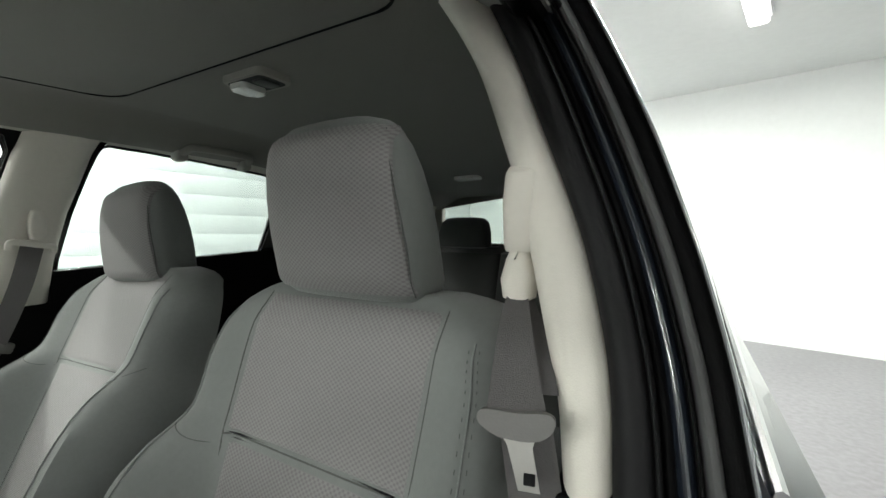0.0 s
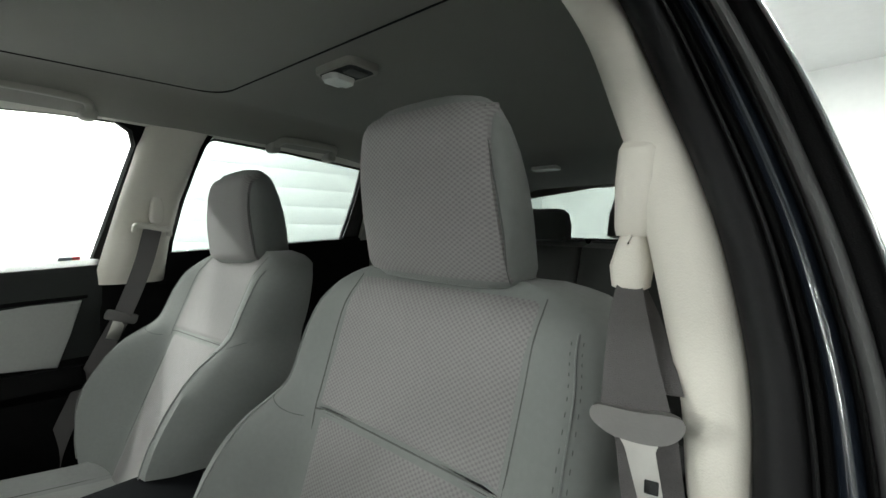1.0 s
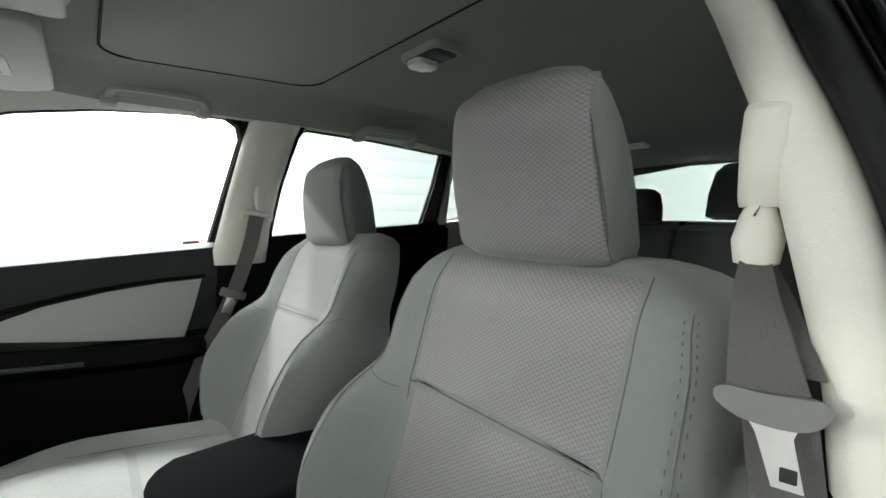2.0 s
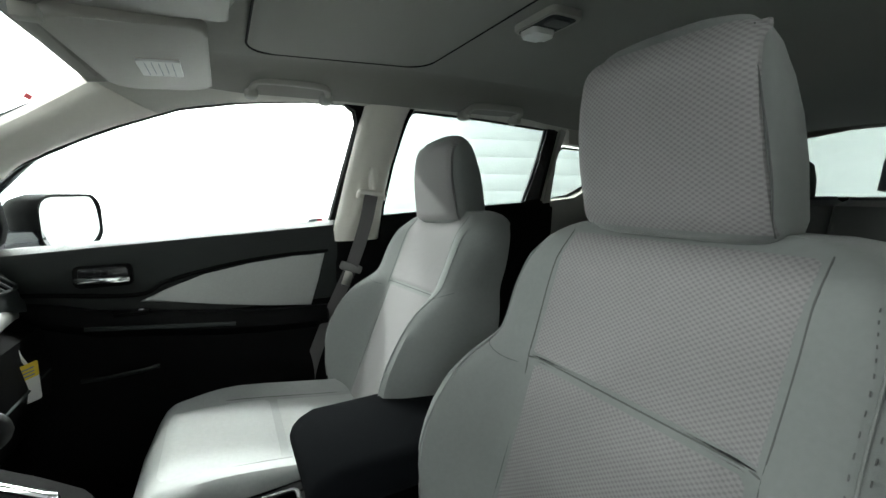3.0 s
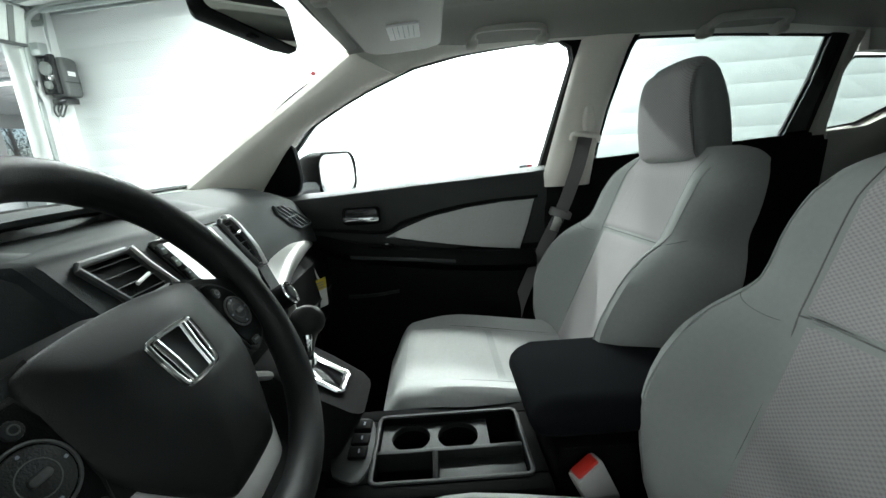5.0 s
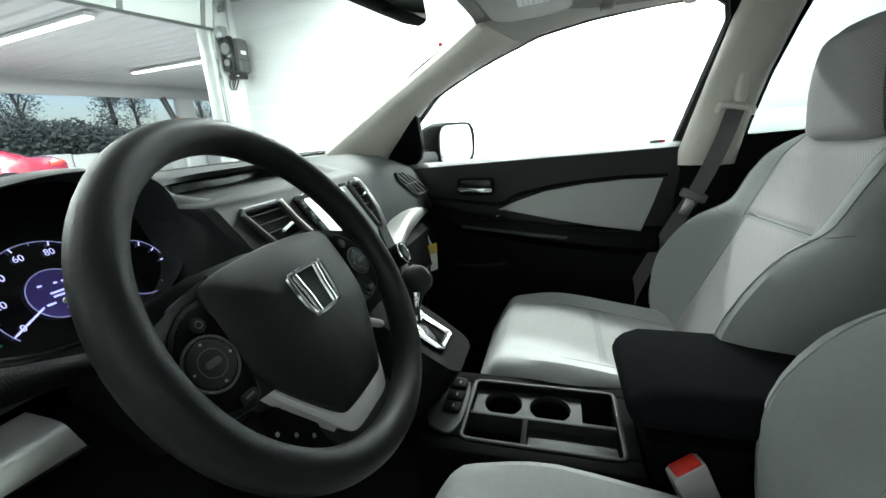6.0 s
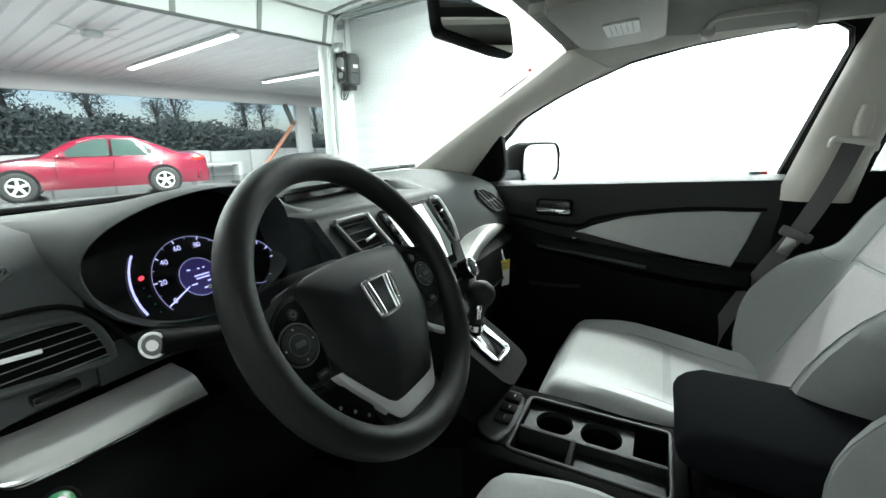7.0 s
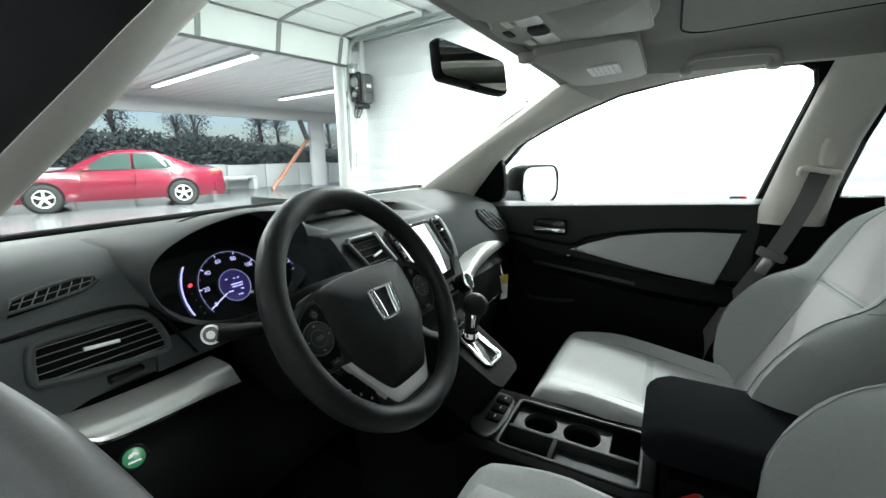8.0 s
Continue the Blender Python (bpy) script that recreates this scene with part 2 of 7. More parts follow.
def box(lo, hi, bevel=0.003, m=None, bm=None, seg=2):
    out = bmesh.new()
    size, mid = Vector(hi) - Vector(lo), (Vector(hi) + Vector(lo)) / 2
    bmesh.ops.create_cube(out, size=1.0, matrix=Matrix.LocRotScale(mid, None, size))
    cut_edges(out, out.edges[:], bevel, seg)
    if m:
        out.transform(m)
    return joined(bm, out) if bm else out


def joined(*bms):
    """All in the first one."""
    first = bms[0]
    for other in bms[1:]:
        me = bpy.data.meshes.new("join")
        other.to_mesh(me)
        other.free()
        first.from_mesh(me)
        bpy.data.meshes.remove(me)
    return first


def loft(sections, ring=True, caps=True):
    """A skin over rows of equally many points."""
    bm = bmesh.new()
    rows = [[bm.verts.new(p) for p in s] for s in sections]
    n = len(rows[0])
    for a, b in zip(rows, rows[1:]):
        for i in range(n if ring else n - 1):
            j = (i + 1) % n
            bm.faces.new((a[i], a[j], b[j], b[i]))
    if ring and caps:
        for r in (rows[0], rows[-1]):
            mid = bm.verts.new(sum((v.co for v in r), Vector()) / n)
            for i in range(n):
                bm.faces.new((r[i], r[(i + 1) % n], mid))
    return bm


def slab(grid, back):
    """A sheet of points (rows) with thickness: back is the way to its rear side."""
    off = Vector(back)
    rows = [[Vector(p) for p in r] for r in grid]
    return loft([r + [p + off for p in reversed(r)] for r in rows], True, True)


def smooth_path(points, steps=6):
    """A rounded line through the points (Catmull-Rom)."""
    p = [Vector(q) for q in points]
    p = [2 * p[0] - p[1]] + p + [2 * p[-1] - p[-2]]
    out = []
    for a, b, c, d in zip(p, p[1:], p[2:], p[3:]):
        for k in range(steps):
            t = k / steps
            out.append(0.5 * (2 * b + (c - a) * t + (2 * a - 5 * b + 4 * c - d) * t * t + (3 * b - a - 3 * c + d) * t ** 3))
    return out + [p[-2]]


def sweep(points, rx, ry=None, up=(0, 0, 1), n=10, closed=False, power=2.0):
    """A bar with an oval (or, by power, squarish) section along a line. rx: half its width; ry: half its height along up."""
    pts = [Vector(p) for p in points]
    count = len(pts)
    rings = []
    for i, p in enumerate(pts):
        a, b = (pts[(i - 1) % count], pts[(i + 1) % count]) if closed else (pts[max(i - 1, 0)], pts[min(i + 1, count - 1)])
        along = (b - a).normalized()
        side = along.cross(Vector(up)).normalized()
        top = side.cross(along)
        u = rx[i] if isinstance(rx, (list, tuple)) else rx
        w = u if ry is None else ry[i] if isinstance(ry, (list, tuple)) else ry
        ring = []
        for k in range(n):
            c, s = math.cos(2 * math.pi * k / n), math.sin(2 * math.pi * k / n)
            c, s = (math.copysign(abs(v) ** (2 / power), v) for v in (c, s))
            ring.append(p + side * c * u + top * s * w)
        rings.append(ring)
    if closed:
        return loft(rings + [rings[0]], True, False)
    return loft(rings, True, True)


def plate(outline, place, back, front, bevel=0.002, seg=2):
    """A flat piece cut along an outline of (u, v); place(u, v, w) puts it into the world; it reaches from w = back to w = front."""
    bm = bmesh.new()
    low = [bm.verts.new((u, v, back)) for u, v in outline]
    top = [bm.verts.new((u, v, front)) for u, v in outline]
    n = len(outline)
    cap = [bm.faces.new(low[::-1]), bm.faces.new(top)]
    for i in range(n):
        bm.faces.new((low[i], low[(i + 1) % n], top[(i + 1) % n], top[i]))
    cut_edges(bm, list(cap[1].edges), bevel, seg)
    for v in bm.verts:
        v.co = place(*v.co)
    return bm


def round_rect(u0, v0, u1, v1, r, n=5):
    out = []
    for cx, cy, start in ((u1 - r, v1 - r, 0), (u0 + r, v1 - r, 90), (u0 + r, v0 + r, 180), (u1 - r, v0 + r, 270)):
        for k in range(n + 1):
            a = radians(start + 90 * k / n)
            out.append((cx + r * math.cos(a), cy + r * math.sin(a)))
    return out


def circle(cx, cy, r, n=24):
    return [(cx + r * math.cos(2 * math.pi * k / n), cy + r * math.sin(2 * math.pi * k / n)) for k in range(n)]


def rounded(points, n=4):
    """A closed outline whose corners are rounded by cutting them n times."""
    pts = [Vector((p[0], p[1], 0)) for p in points]
    for _ in range(n):
        out = []
        for a, b in zip(pts, pts[1:] + pts[:1]):
            out += [a * 0.75 + b * 0.25, a * 0.25 + b * 0.75]
        pts = out
    return [(p.x, p.y) for p in pts]


def ease(a, b, x):
    t = min(1.0, max(0.0, (x - a) / (b - a)))
    return t * t * (3 - 2 * t)


def curve_of(table, x):
    """A value read off a table of (x, value), eased between its rows."""
    if x <= table[0][0]:
        return table[0][1]
    for (x0, v0), (x1, v1) in zip(table, table[1:]):
        if x <= x1:
            return v0 + (v1 - v0) * (x - x0) / (x1 - x0)
    return table[-1][1]


def lettering(text, size, m, mat, parent, name="lettering"):
    """Raised writing; m puts its x-y plane into the world."""
    data = bpy.data.curves.new(name, "FONT")
    data.body, data.size, data.align_x, data.align_y, data.extrude = text, size, "CENTER", "CENTER", 0.0002
    tmp = bpy.data.objects.new(name, data)
    me = bpy.data.meshes.new_from_object(tmp)
    bpy.data.objects.remove(tmp)
    me.transform(m)
    me.materials.clear()
    me.materials.append(M[mat])
    ob = new(name, me)
    ob.parent = parent
    if parent.type == "EMPTY":
        ob.matrix_parent_inverse = Matrix.Translation(-parent.matrix_basis.translation)
    return ob

# ---- the car's shell ----


def side_x(z):
    """How far the side glass stands from the car's middle at a height."""
    return 0.75 - 0.30 * (z - 1.10)


def belt_z(y):
    return 1.088 + 0.047 * (0.47 - y) / 0.8


car = thing("car", "dark car shell with cream pillar trim, driver's door open", "car", (0, 0, 0))

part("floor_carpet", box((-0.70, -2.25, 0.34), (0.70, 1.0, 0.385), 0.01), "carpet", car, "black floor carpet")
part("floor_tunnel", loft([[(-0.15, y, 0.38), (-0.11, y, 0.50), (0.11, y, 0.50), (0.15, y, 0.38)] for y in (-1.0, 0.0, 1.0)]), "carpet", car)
part("firewall", box((-0.72, 0.99, 0.34), (0.72, 1.05, 1.07), 0.01), "black", car)
part("underbody", box((-0.80, -2.5, 0.22), (0.80, 1.9, 0.335), 0.03), "black", car)


def liner_z(x, y):
    across = 1.572 - 0.055 * ease(0.44, 0.60, abs(x)) - 0.025 * (abs(x) / 0.6) ** 2
    ahead = (0.040 * ease(0.05, 0.25, y) + 0.03 * ease(-0.6, 0.2, y)) * (1 - 0.75 * ease(0.42, 0.58, abs(x)))
    behind = 0.035 * ease(-0.9, -1.5, y) + 0.05 * ease(-1.4, -2.3, y)
    return across - ahead - behind


SUN_X, SUN_Y0, SUN_Y1 = 0.412, -0.53, -0.085    # the sunroof's shade
xs = [-0.60 + 0.04 * i for i in range(31)]
ys = [0.235 - 0.04 * j for j in range(64)]


def in_sunroof(x, y, grow=0.0):
    u = max(abs(x) - (SUN_X + grow - 0.06), 0)
    w = max(abs(y - (SUN_Y0 + SUN_Y1) / 2) - ((SUN_Y1 - SUN_Y0) / 2 + grow - 0.06), 0)
    return math.hypot(u, w) < 0.06


def liner_sheet():
    """The headliner, hollowed where the shade sits."""
    grid = []
    gy = sorted({round(v, 3) for v in ys} | {SUN_Y1 + d for d in (-0.012, 0.0, 0.012, 0.03)} | {SUN_Y0 - d for d in (-0.012, 0.0, 0.012, 0.03)}, reverse=True)
    gx = sorted({round(v, 3) for v in xs} | {s * (SUN_X + d) for s in (-1, 1) for d in (-0.012, 0.0, 0.012, 0.03)})
    for y in gy:
        row = []
        for x in gx:
            z = liner_z(x, y)
            if in_sunroof(x, y, -0.01):
                z += 0.012
            row.append((x, y, z))
        grid.append(row)
    return slab(grid, (0, 0, 0.03))


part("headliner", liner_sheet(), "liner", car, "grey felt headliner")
shade_line = round_rect(-SUN_X + 0.002, SUN_Y0 + 0.002, SUN_X - 0.002, SUN_Y1 - 0.002, 0.058, 8)
part("sunroof_shade", plate(shade_line, lambda u, v, w: Vector((u, v, liner_z(u, v) - w)), -0.02, 0.0015, 0.004), "liner", car, "closed felt sunroof shade")
ring = [(u, v) for u, v in round_rect(-SUN_X, SUN_Y0, SUN_X, SUN_Y1, 0.06, 8)]
part("sunroof_seal", sweep([(u, v, liner_z(u, v) - 0.0006) for u, v in ring], 0.0027, closed=True, n=6), "black", car, "black sunroof seal")
part("roof_panel", slab([[(x, y, liner_z(x * 0.85, y) + 0.06 - 0.03 * (abs(x) / 0.7) ** 3) for x in [-0.53 + 0.108 * i for i in range(12)]] for y in [0.24 - 0.2 * j for j in range(13)]], (0, 0, 0.015)), "paint", car)
part("roof_header", sweep([(x, 0.238 - 0.02 * (x / 0.6) ** 2, 1.502 - 0.02 * (x / 0.6) ** 2) for x in [-0.54 + 0.108 * i for i in range(11)]], 0.018, 0.010, n=8), "liner", car)

# the pillars' two edges: along the windscreen and headliner, and along the side glass
A_LINE = [((0.640, 0.84, 1.09), (0.735, 0.62, 1.06)), ((0.633, 0.66, 1.209), (0.722, 0.53, 1.165)), ((0.625, 0.50, 1.310), (0.702, 0.39, 1.30)),
          ((0.610, 0.35, 1.402), (0.683, 0.24, 1.376)), ((0.588, 0.225, 1.482), (0.668, 0.11, 1.428))]
RAIL = [((0.588, 0.225, 1.482), (0.668, 0.11, 1.428)), ((0.57, 0.11, 1.51), (0.656, 0.02, 1.455)), ((0.565, -0.05, 1.528), (0.647, -0.13, 1.475)),
        ((0.56, -0.30, 1.535), (0.638, -0.30, 1.489)), ((0.56, -0.47, 1.535), (0.638, -0.43, 1.489)), ((0.56, -0.8, 1.535), (0.64, -0.75, 1.488)),
        ((0.56, -1.2, 1.52), (0.64, -1.17, 1.468)), ((0.56, -1.6, 1.49), (0.64, -1.55, 1.43)), ((0.56, -2.2, 1.45), (0.62, -2.2, 1.38))]


# the driver's front pillar, seen past its outer side
A_OPEN = [((-0.640, 0.75, 1.105), (-0.695, 0.58, 1.17)), ((-0.627, 0.55, 1.203), (-0.663, 0.38, 1.269)), ((-0.605, 0.33, 1.3065), (-0.658, 0.24, 1.317)), ((-0.588, 0.20, 1.375), (-0.660, 0.14, 1.345)),
          ((-0.552, 0.07, 1.455), (-0.632, 0.0, 1.41)), ((-0.505, -0.05, 1.508), (-0.587, -0.13, 1.455))]


def open_skin(line):
    """A pillar trim given on the driver's own side."""
    out = []
    for w, e in line:
        w, e = Vector(w), Vector(e)
        front = [w.lerp(e, t) + Vector((0.4, -0.6, -0.5)) * 0.004 * (1 - (2 * t - 1) ** 4) for t in (0, 0.08, 0.2, 0.4, 0.6, 0.8, 0.92, 1)]
        out.append(front + [e + Vector((0.012, 0.03, 0.012)), w + Vector((0.0, 0.03, 0.012))])
    return loft(out)


def pillar_skin(line, s, bulge, back=(0.035, 0.0, 0.03)):
    out = []
    for w, e in line:
        w, e = Vector(w), Vector(e)
        inward = Vector((-0.75, -0.35, -0.4)).normalized()
        front = [w.lerp(e, t) + inward * bulge * (1 - (2 * t - 1) ** 4) for t in (0, 0.08, 0.2, 0.4, 0.6, 0.8, 0.92, 1)]
        rear = [e + Vector(back), w + Vector(back)]
        out.append([Vector((mx(s, p.x), p.y, p.z + (0.0 if s > 0 else 0.015))) for p in front + rear])
    return loft(out)


def fine(line, k=4):
    a, b = smooth_path([l[0] for l in line], k), smooth_path([l[1] for l in line], k)
    return list(zip(a, b))


B_EDGE = [(1.06, -0.322, -0.475), (1.09, -0.325, -0.476), (1.18, -0.343, -0.480), (1.30, -0.368, -0.498), (1.40, -0.389, -0.522), (1.455, -0.399, -0.538), (1.50, -0.408, -0.560), (1.53, -0.415, -0.58)]


# the driver's pillar as it shows in the open doorway: its height, inner edge, trim's outer edge and the body's outer edge
B_OPEN = [(1.052, 0.649, 0.686, 0.782), (1.075, 0.645, 0.684, 0.778), (1.12, 0.638, 0.681, 0.770), (1.17, 0.623, 0.673, 0.760), (1.24, 0.602, 0.654, 0.741), (1.30, 0.583, 0.631, 0.721), (1.36, 0.558, 0.604, 0.699), (1.432, 0.526, 0.572, 0.668), (1.49, 0.492, 0.542, 0.641), (1.55, 0.450, 0.508, 0.612)]


def open_y(z):
    return -0.40 - 0.25 * (z - 1.08)


def b_fine():
    """The open pillar's rows, rounded."""
    one = smooth_path([(r[0], r[1], r[2]) for r in B_OPEN], 4)
    two = smooth_path([(r[0], r[3], 0) for r in B_OPEN], 4)
    return [(p.x, p.y, p.z, q.y) for p, q in zip(one, two)]


def b_pillar(s):
    """The middle pillar's trim; on the driver's side it stands in the open doorway and shows its rounded front."""
    out = []
    if s < 0:
        for z, x0, x1, _ in b_fine():
            y = open_y(z)
            front = [(-(x0 + (x1 - x0) * t), y - 0.016 * abs(2 * t - 1) ** 3, z) for t in (0, 0.06, 0.16, 0.3, 0.45, 0.6, 0.75, 0.88, 0.96, 1)]
            out.append([(-x0 + 0.004, y - 0.15, z), (-x0 + 0.002, y - 0.06, z)] + front + [(-x1, y - 0.05, z), (-x1, y - 0.15, z)])
        return loft(out)
    for z, f, r in B_EDGE:
        z = max(z, 1.070)
        inset = 0.085 - 0.055 * ease(1.25, 1.49, z)
        k = (side_x(z) - inset + 0.651) / (side_x(z) - 0.04 + 0.651)
        f, r = -0.032 + (f + 0.021) * k, -0.045 + (r + 0.021) * k
        x = side_x(z) - inset + 0.03
        ring = []
        for t in (0, 0.04, 0.12, 0.25, 0.4, 0.65, 0.85, 0.94, 1):
            ring.append((x - 0.034 * (1 - abs(2 * t - 1) ** 5), f + (r - f) * t, z))
        ring += [(x + 0.01, r, z), (x + 0.01, f - 0.035, z)]
        out.append(ring)
    return loft(out)


def jamb_strip(f0, f1, out, bulge):
    """A strip of the open door jamb between two shares of the way from the trim to the body's outer edge."""
    rows = []
    for z, _, x1, xo in b_fine():
        y = open_y(z) + out
        front = [(-(x1 + (xo - x1) * (f0 + (f1 - f0) * t)), y - bulge * abs(2 * t - 1) ** 2.5, z) for t in (0, 0.1, 0.25, 0.5, 0.75, 0.9, 1)]
        rows.append(front + [(front[-1][0], y - 0.06, z), (front[0][0], y - 0.06, z)])
    return loft(rows)


def mx(s, x):
    """The driver's side of the roof stands a little nearer to the middle."""
    return x if s > 0 else 0.06 - x


WINDOW_FRONT = [(0.468, 1.085), (0.468, 1.245), (0.40, 1.292), (0.24, 1.375), (0.065, 1.441), (-0.08, 1.469), (-0.226, 1.486), (-0.36, 1.489), (-0.395, 1.472), (-0.404, 1.44), (-0.326, 1.127)]
WINDOW_REAR = [(-0.500, 1.120), (-0.548, 1.43), (-0.565, 1.47), (-0.60, 1.488), (-0.85, 1.483), (-1.155, 1.466), (-1.15, 1.35), (-1.112, 1.150)]
WINDOW_QUARTER = [(-1.24, 1.195), (-1.225, 1.37), (-1.27, 1.405), (-1.62, 1.39), (-1.60, 1.33), (-1.36, 1.21)]


def on_side(s, off=0.0):
    return lambda u, v, w: Vector((s * (side_x(v) + off + w - (0.075 * ease(-0.70, -1.12, u) if s < 0 else 0)), u, v))


def no_shadow(ob):
    ob.visible_shadow = False
    return ob


for s in (1, -1):
    part("pillar_front", pillar_skin(fine(A_LINE), s, 0.022) if s > 0 else open_skin(fine(A_OPEN)), "cream", car, "cream front pillar trim")
    # Passenger's rail takes the lit tone, driver's the plain headliner felt.
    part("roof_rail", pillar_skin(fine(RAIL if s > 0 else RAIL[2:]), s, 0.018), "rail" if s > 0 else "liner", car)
    part("pillar_middle", b_pillar(s), "cream", car, "cream middle pillar trim")
    part("pillar_middle_lower", box((min(s * (0.69 if s > 0 else 0.635), s * 0.76), -0.54, 0.42), (max(s * (0.69 if s > 0 else 0.635), s * 0.76), -0.33 if s > 0 else -0.392, 1.076 if s > 0 else 1.062), 0.02), "black", car)
    # outer skin: rail, rubber seals and the black frame between the windows
    rail_line = [e for _, e in fine(A_LINE + RAIL[1:])]
    if s < 0:
        part("outer_rail", loft([[e + Vector(d) for d in ((0.002, 0.006, 0.0), (-0.015, 0.0, 0.014), (-0.045, 0.0, 0.045), (-0.085, 0.0, 0.09), (-0.05, 0.05, 0.09), (0.004, 0.05, 0.03))] for _, e in fine(A_OPEN)]), "rubber", car, "black outer pillar skin", 60)
        part("rail_line", sweep([e + Vector((-0.040, -0.002, 0.042)) for _, e in fine(A_OPEN)], 0.003, n=6), "belt_rubber", car)
        rail_line = [e for _, e in fine(RAIL[3:])]
    part("outer_rail", sweep([(mx(s, p.x + (0.075 if s > 0 else 0.0)), p.y, p.z + (0.055 if s > 0 else 0.03)) for p in rail_line], 0.045 if s > 0 else 0.025, 0.032, n=10, power=3), "paint" if s > 0 else "black", car)
    part("door_seal", sweep([(mx(s, p.x + 0.03), p.y - 0.004, p.z + 0.006) for p in rail_line[:34]], 0.003, n=8), "rubber", car, "black rubber door seal")
    if s < 0:
        # jamb_skin is dark body whose edge reflection is put into its colour.
        for name, f0, f1, out, bulge, mat in (("jamb_seal", 0.01, 0.33, 0.004, 0.012, "rubber"), ("jamb_bead", 0.33, 0.37, 0.0, 0.004, "rubber"), ("jamb_groove", 0.37, 0.47, -0.020, 0.003, "black"), ("jamb_paint", 0.46, 0.61, -0.012, 0.006, "paint"), ("jamb_lip", 0.61, 0.65, -0.004, 0.003, "black"), ("jamb_strip", 0.645, 0.79, -0.008, 0.009, "belt_rubber"), ("jamb_edge", 0.79, 0.965, -0.014, 0.004, "black"), ("jamb_skin", 0.96, 1.0, -0.008, 0.003, "edge_reflection")):
            part(name, jamb_strip(f0, f1, out, bulge), mat, car)
    part("pillar_outer", loft([[(s * (side_x(z) + a), y, z) for a, y in ((-0.02, f - 0.12), (-0.008, f - 0.12), (-0.006, f - 0.13), (0.012 if s > 0 else -0.006, r - 0.03), (-0.02, r - 0.03))] for z, f, r in B_EDGE]), "gloss", car)
    for kind, outline, mat in (("rear", WINDOW_REAR, "privacy"), ("quarter", WINDOW_QUARTER, "privacy")):
        no_shadow(part("window_pane", plate(outline, on_side(s, 0.012 if s > 0 else -0.006), 0.0, 0.004, 0.0), mat, car, "tinted side glass"))
        edge = [on_side(s, 0.004 if s > 0 else -0.012)(u, v, 0) for u, v in outline]
        part("window_seal", sweep(edge, 0.0045, closed=True, n=6), "rubber", car)
    # rear door frame, and the pillar behind it
    part("pillar_rear_frame", plate([(-1.112, 1.13), (-1.150, 1.34), (-1.158, 1.48), (-1.215, 1.46), (-1.20, 1.13)], on_side(s, -0.012), 0.0, 0.03, 0.004), "gloss", car)
    part("pillar_rear", plate([(-1.20, 1.10), (-1.212, 1.47), (-1.24, 1.46), (-1.232, 1.40), (-1.222, 1.36), (-1.24, 1.20), (-1.28, 1.10)], on_side(s, -0.03), 0.0, 0.05, 0.012), "liner_trim", car)
    part("quarter_trim", plate([(-1.24, 0.5), (-1.24, 1.19), (-1.36, 1.20), (-1.62, 1.325), (-1.64, 1.40), (-1.26, 1.415), (-1.24, 1.47), (-2.3, 1.43), (-2.3, 0.5)], on_side(s, -0.04), 0.0, 0.05, 0.01), "liner_trim", car)
    part("rear_door_panel", loft([[(s * 0.735, y, belt_z(y) + 0.002), (s * 0.70, y, belt_z(y) + 0.004), (s * 0.688, y, belt_z(y) - 0.03), (s * 0.70, y, 0.98), (s * 0.67, y, 0.88), (s * 0.69, y, 0.8), (s * 0.69, y, 0.40), (s * 0.76, y, 0.40)] for y in (-0.485, -0.7, -0.95, -1.25)]), "black", car)
    low = 0.0 if s > 0 else 0.075
    part("body_side_rear", loft([[(s * 0.745, y, belt_z(y) - 0.01), (s * 0.760, y, belt_z(y) - 0.012), (s * 0.795, y, belt_z(y) - 0.02 - low), (s * (0.822 + 0.15 * low), y, 1.045), (s * (0.836 + 0.15 * low), y, 1.0), (s * 0.845, y, 0.82), (s * 0.84, y, 0.55), (s * 0.80, y, 0.35), (s * 0.745, y, 0.35)] for y in (-0.46, -0.8, -1.3, -1.8, -2.3)]), "paint", car)
    part("belt_moulding", sweep([(s * (0.796 + 0.002 * k), -0.47 - 0.3 * k, belt_z(-0.47 - 0.3 * k) - 0.008 - low) for k in range(5)], 0.006, 0.008, n=8), "chrome", car, "chrome belt moulding")
    part("sill_cover", box((min(s * 0.66, s * 0.80), -0.5, 0.36), (max(s * 0.66, s * 0.80), 0.72, 0.43), 0.012), "black", car)
    part("hinge_pillar", box((min(s * 0.70, s * 0.78), 0.60, 0.40), (max(s * 0.70, s * 0.78), 0.98, 1.06), 0.02), "paint", car)
    part("fender", loft([[(s * 0.70, y, 1.05), (s * 0.80, y, 1.03), (s * 0.89, y, 0.85), (s * 0.88, y, 0.4), (s * 0.70, y, 0.4)] for y in (0.64, 1.0, 1.6, 1.9)]), "paint", car)
    # front pillar's outer black skin
    if s > 0:
        part("pillar_front_outer", sweep([(mx(s, w.x * 0.5 + e.x * 0.5 + 0.055), (w.y + e.y) / 2, (w.z + e.z) / 2 + 0.060) for w, e in fine(A_LINE)], 0.05, 0.022, n=10, power=3), "paint", car)

part("bonnet", slab([[(x, y, 1.07 - 0.10 * ((y - 1.0) / 0.9) ** 2 - 0.05 * (x / 0.7) ** 2) for x in (-0.72, -0.4, 0, 0.4, 0.72)] for y in (1.0, 1.3, 1.6, 1.9)], (0, 0, -0.03)), "paint", car)
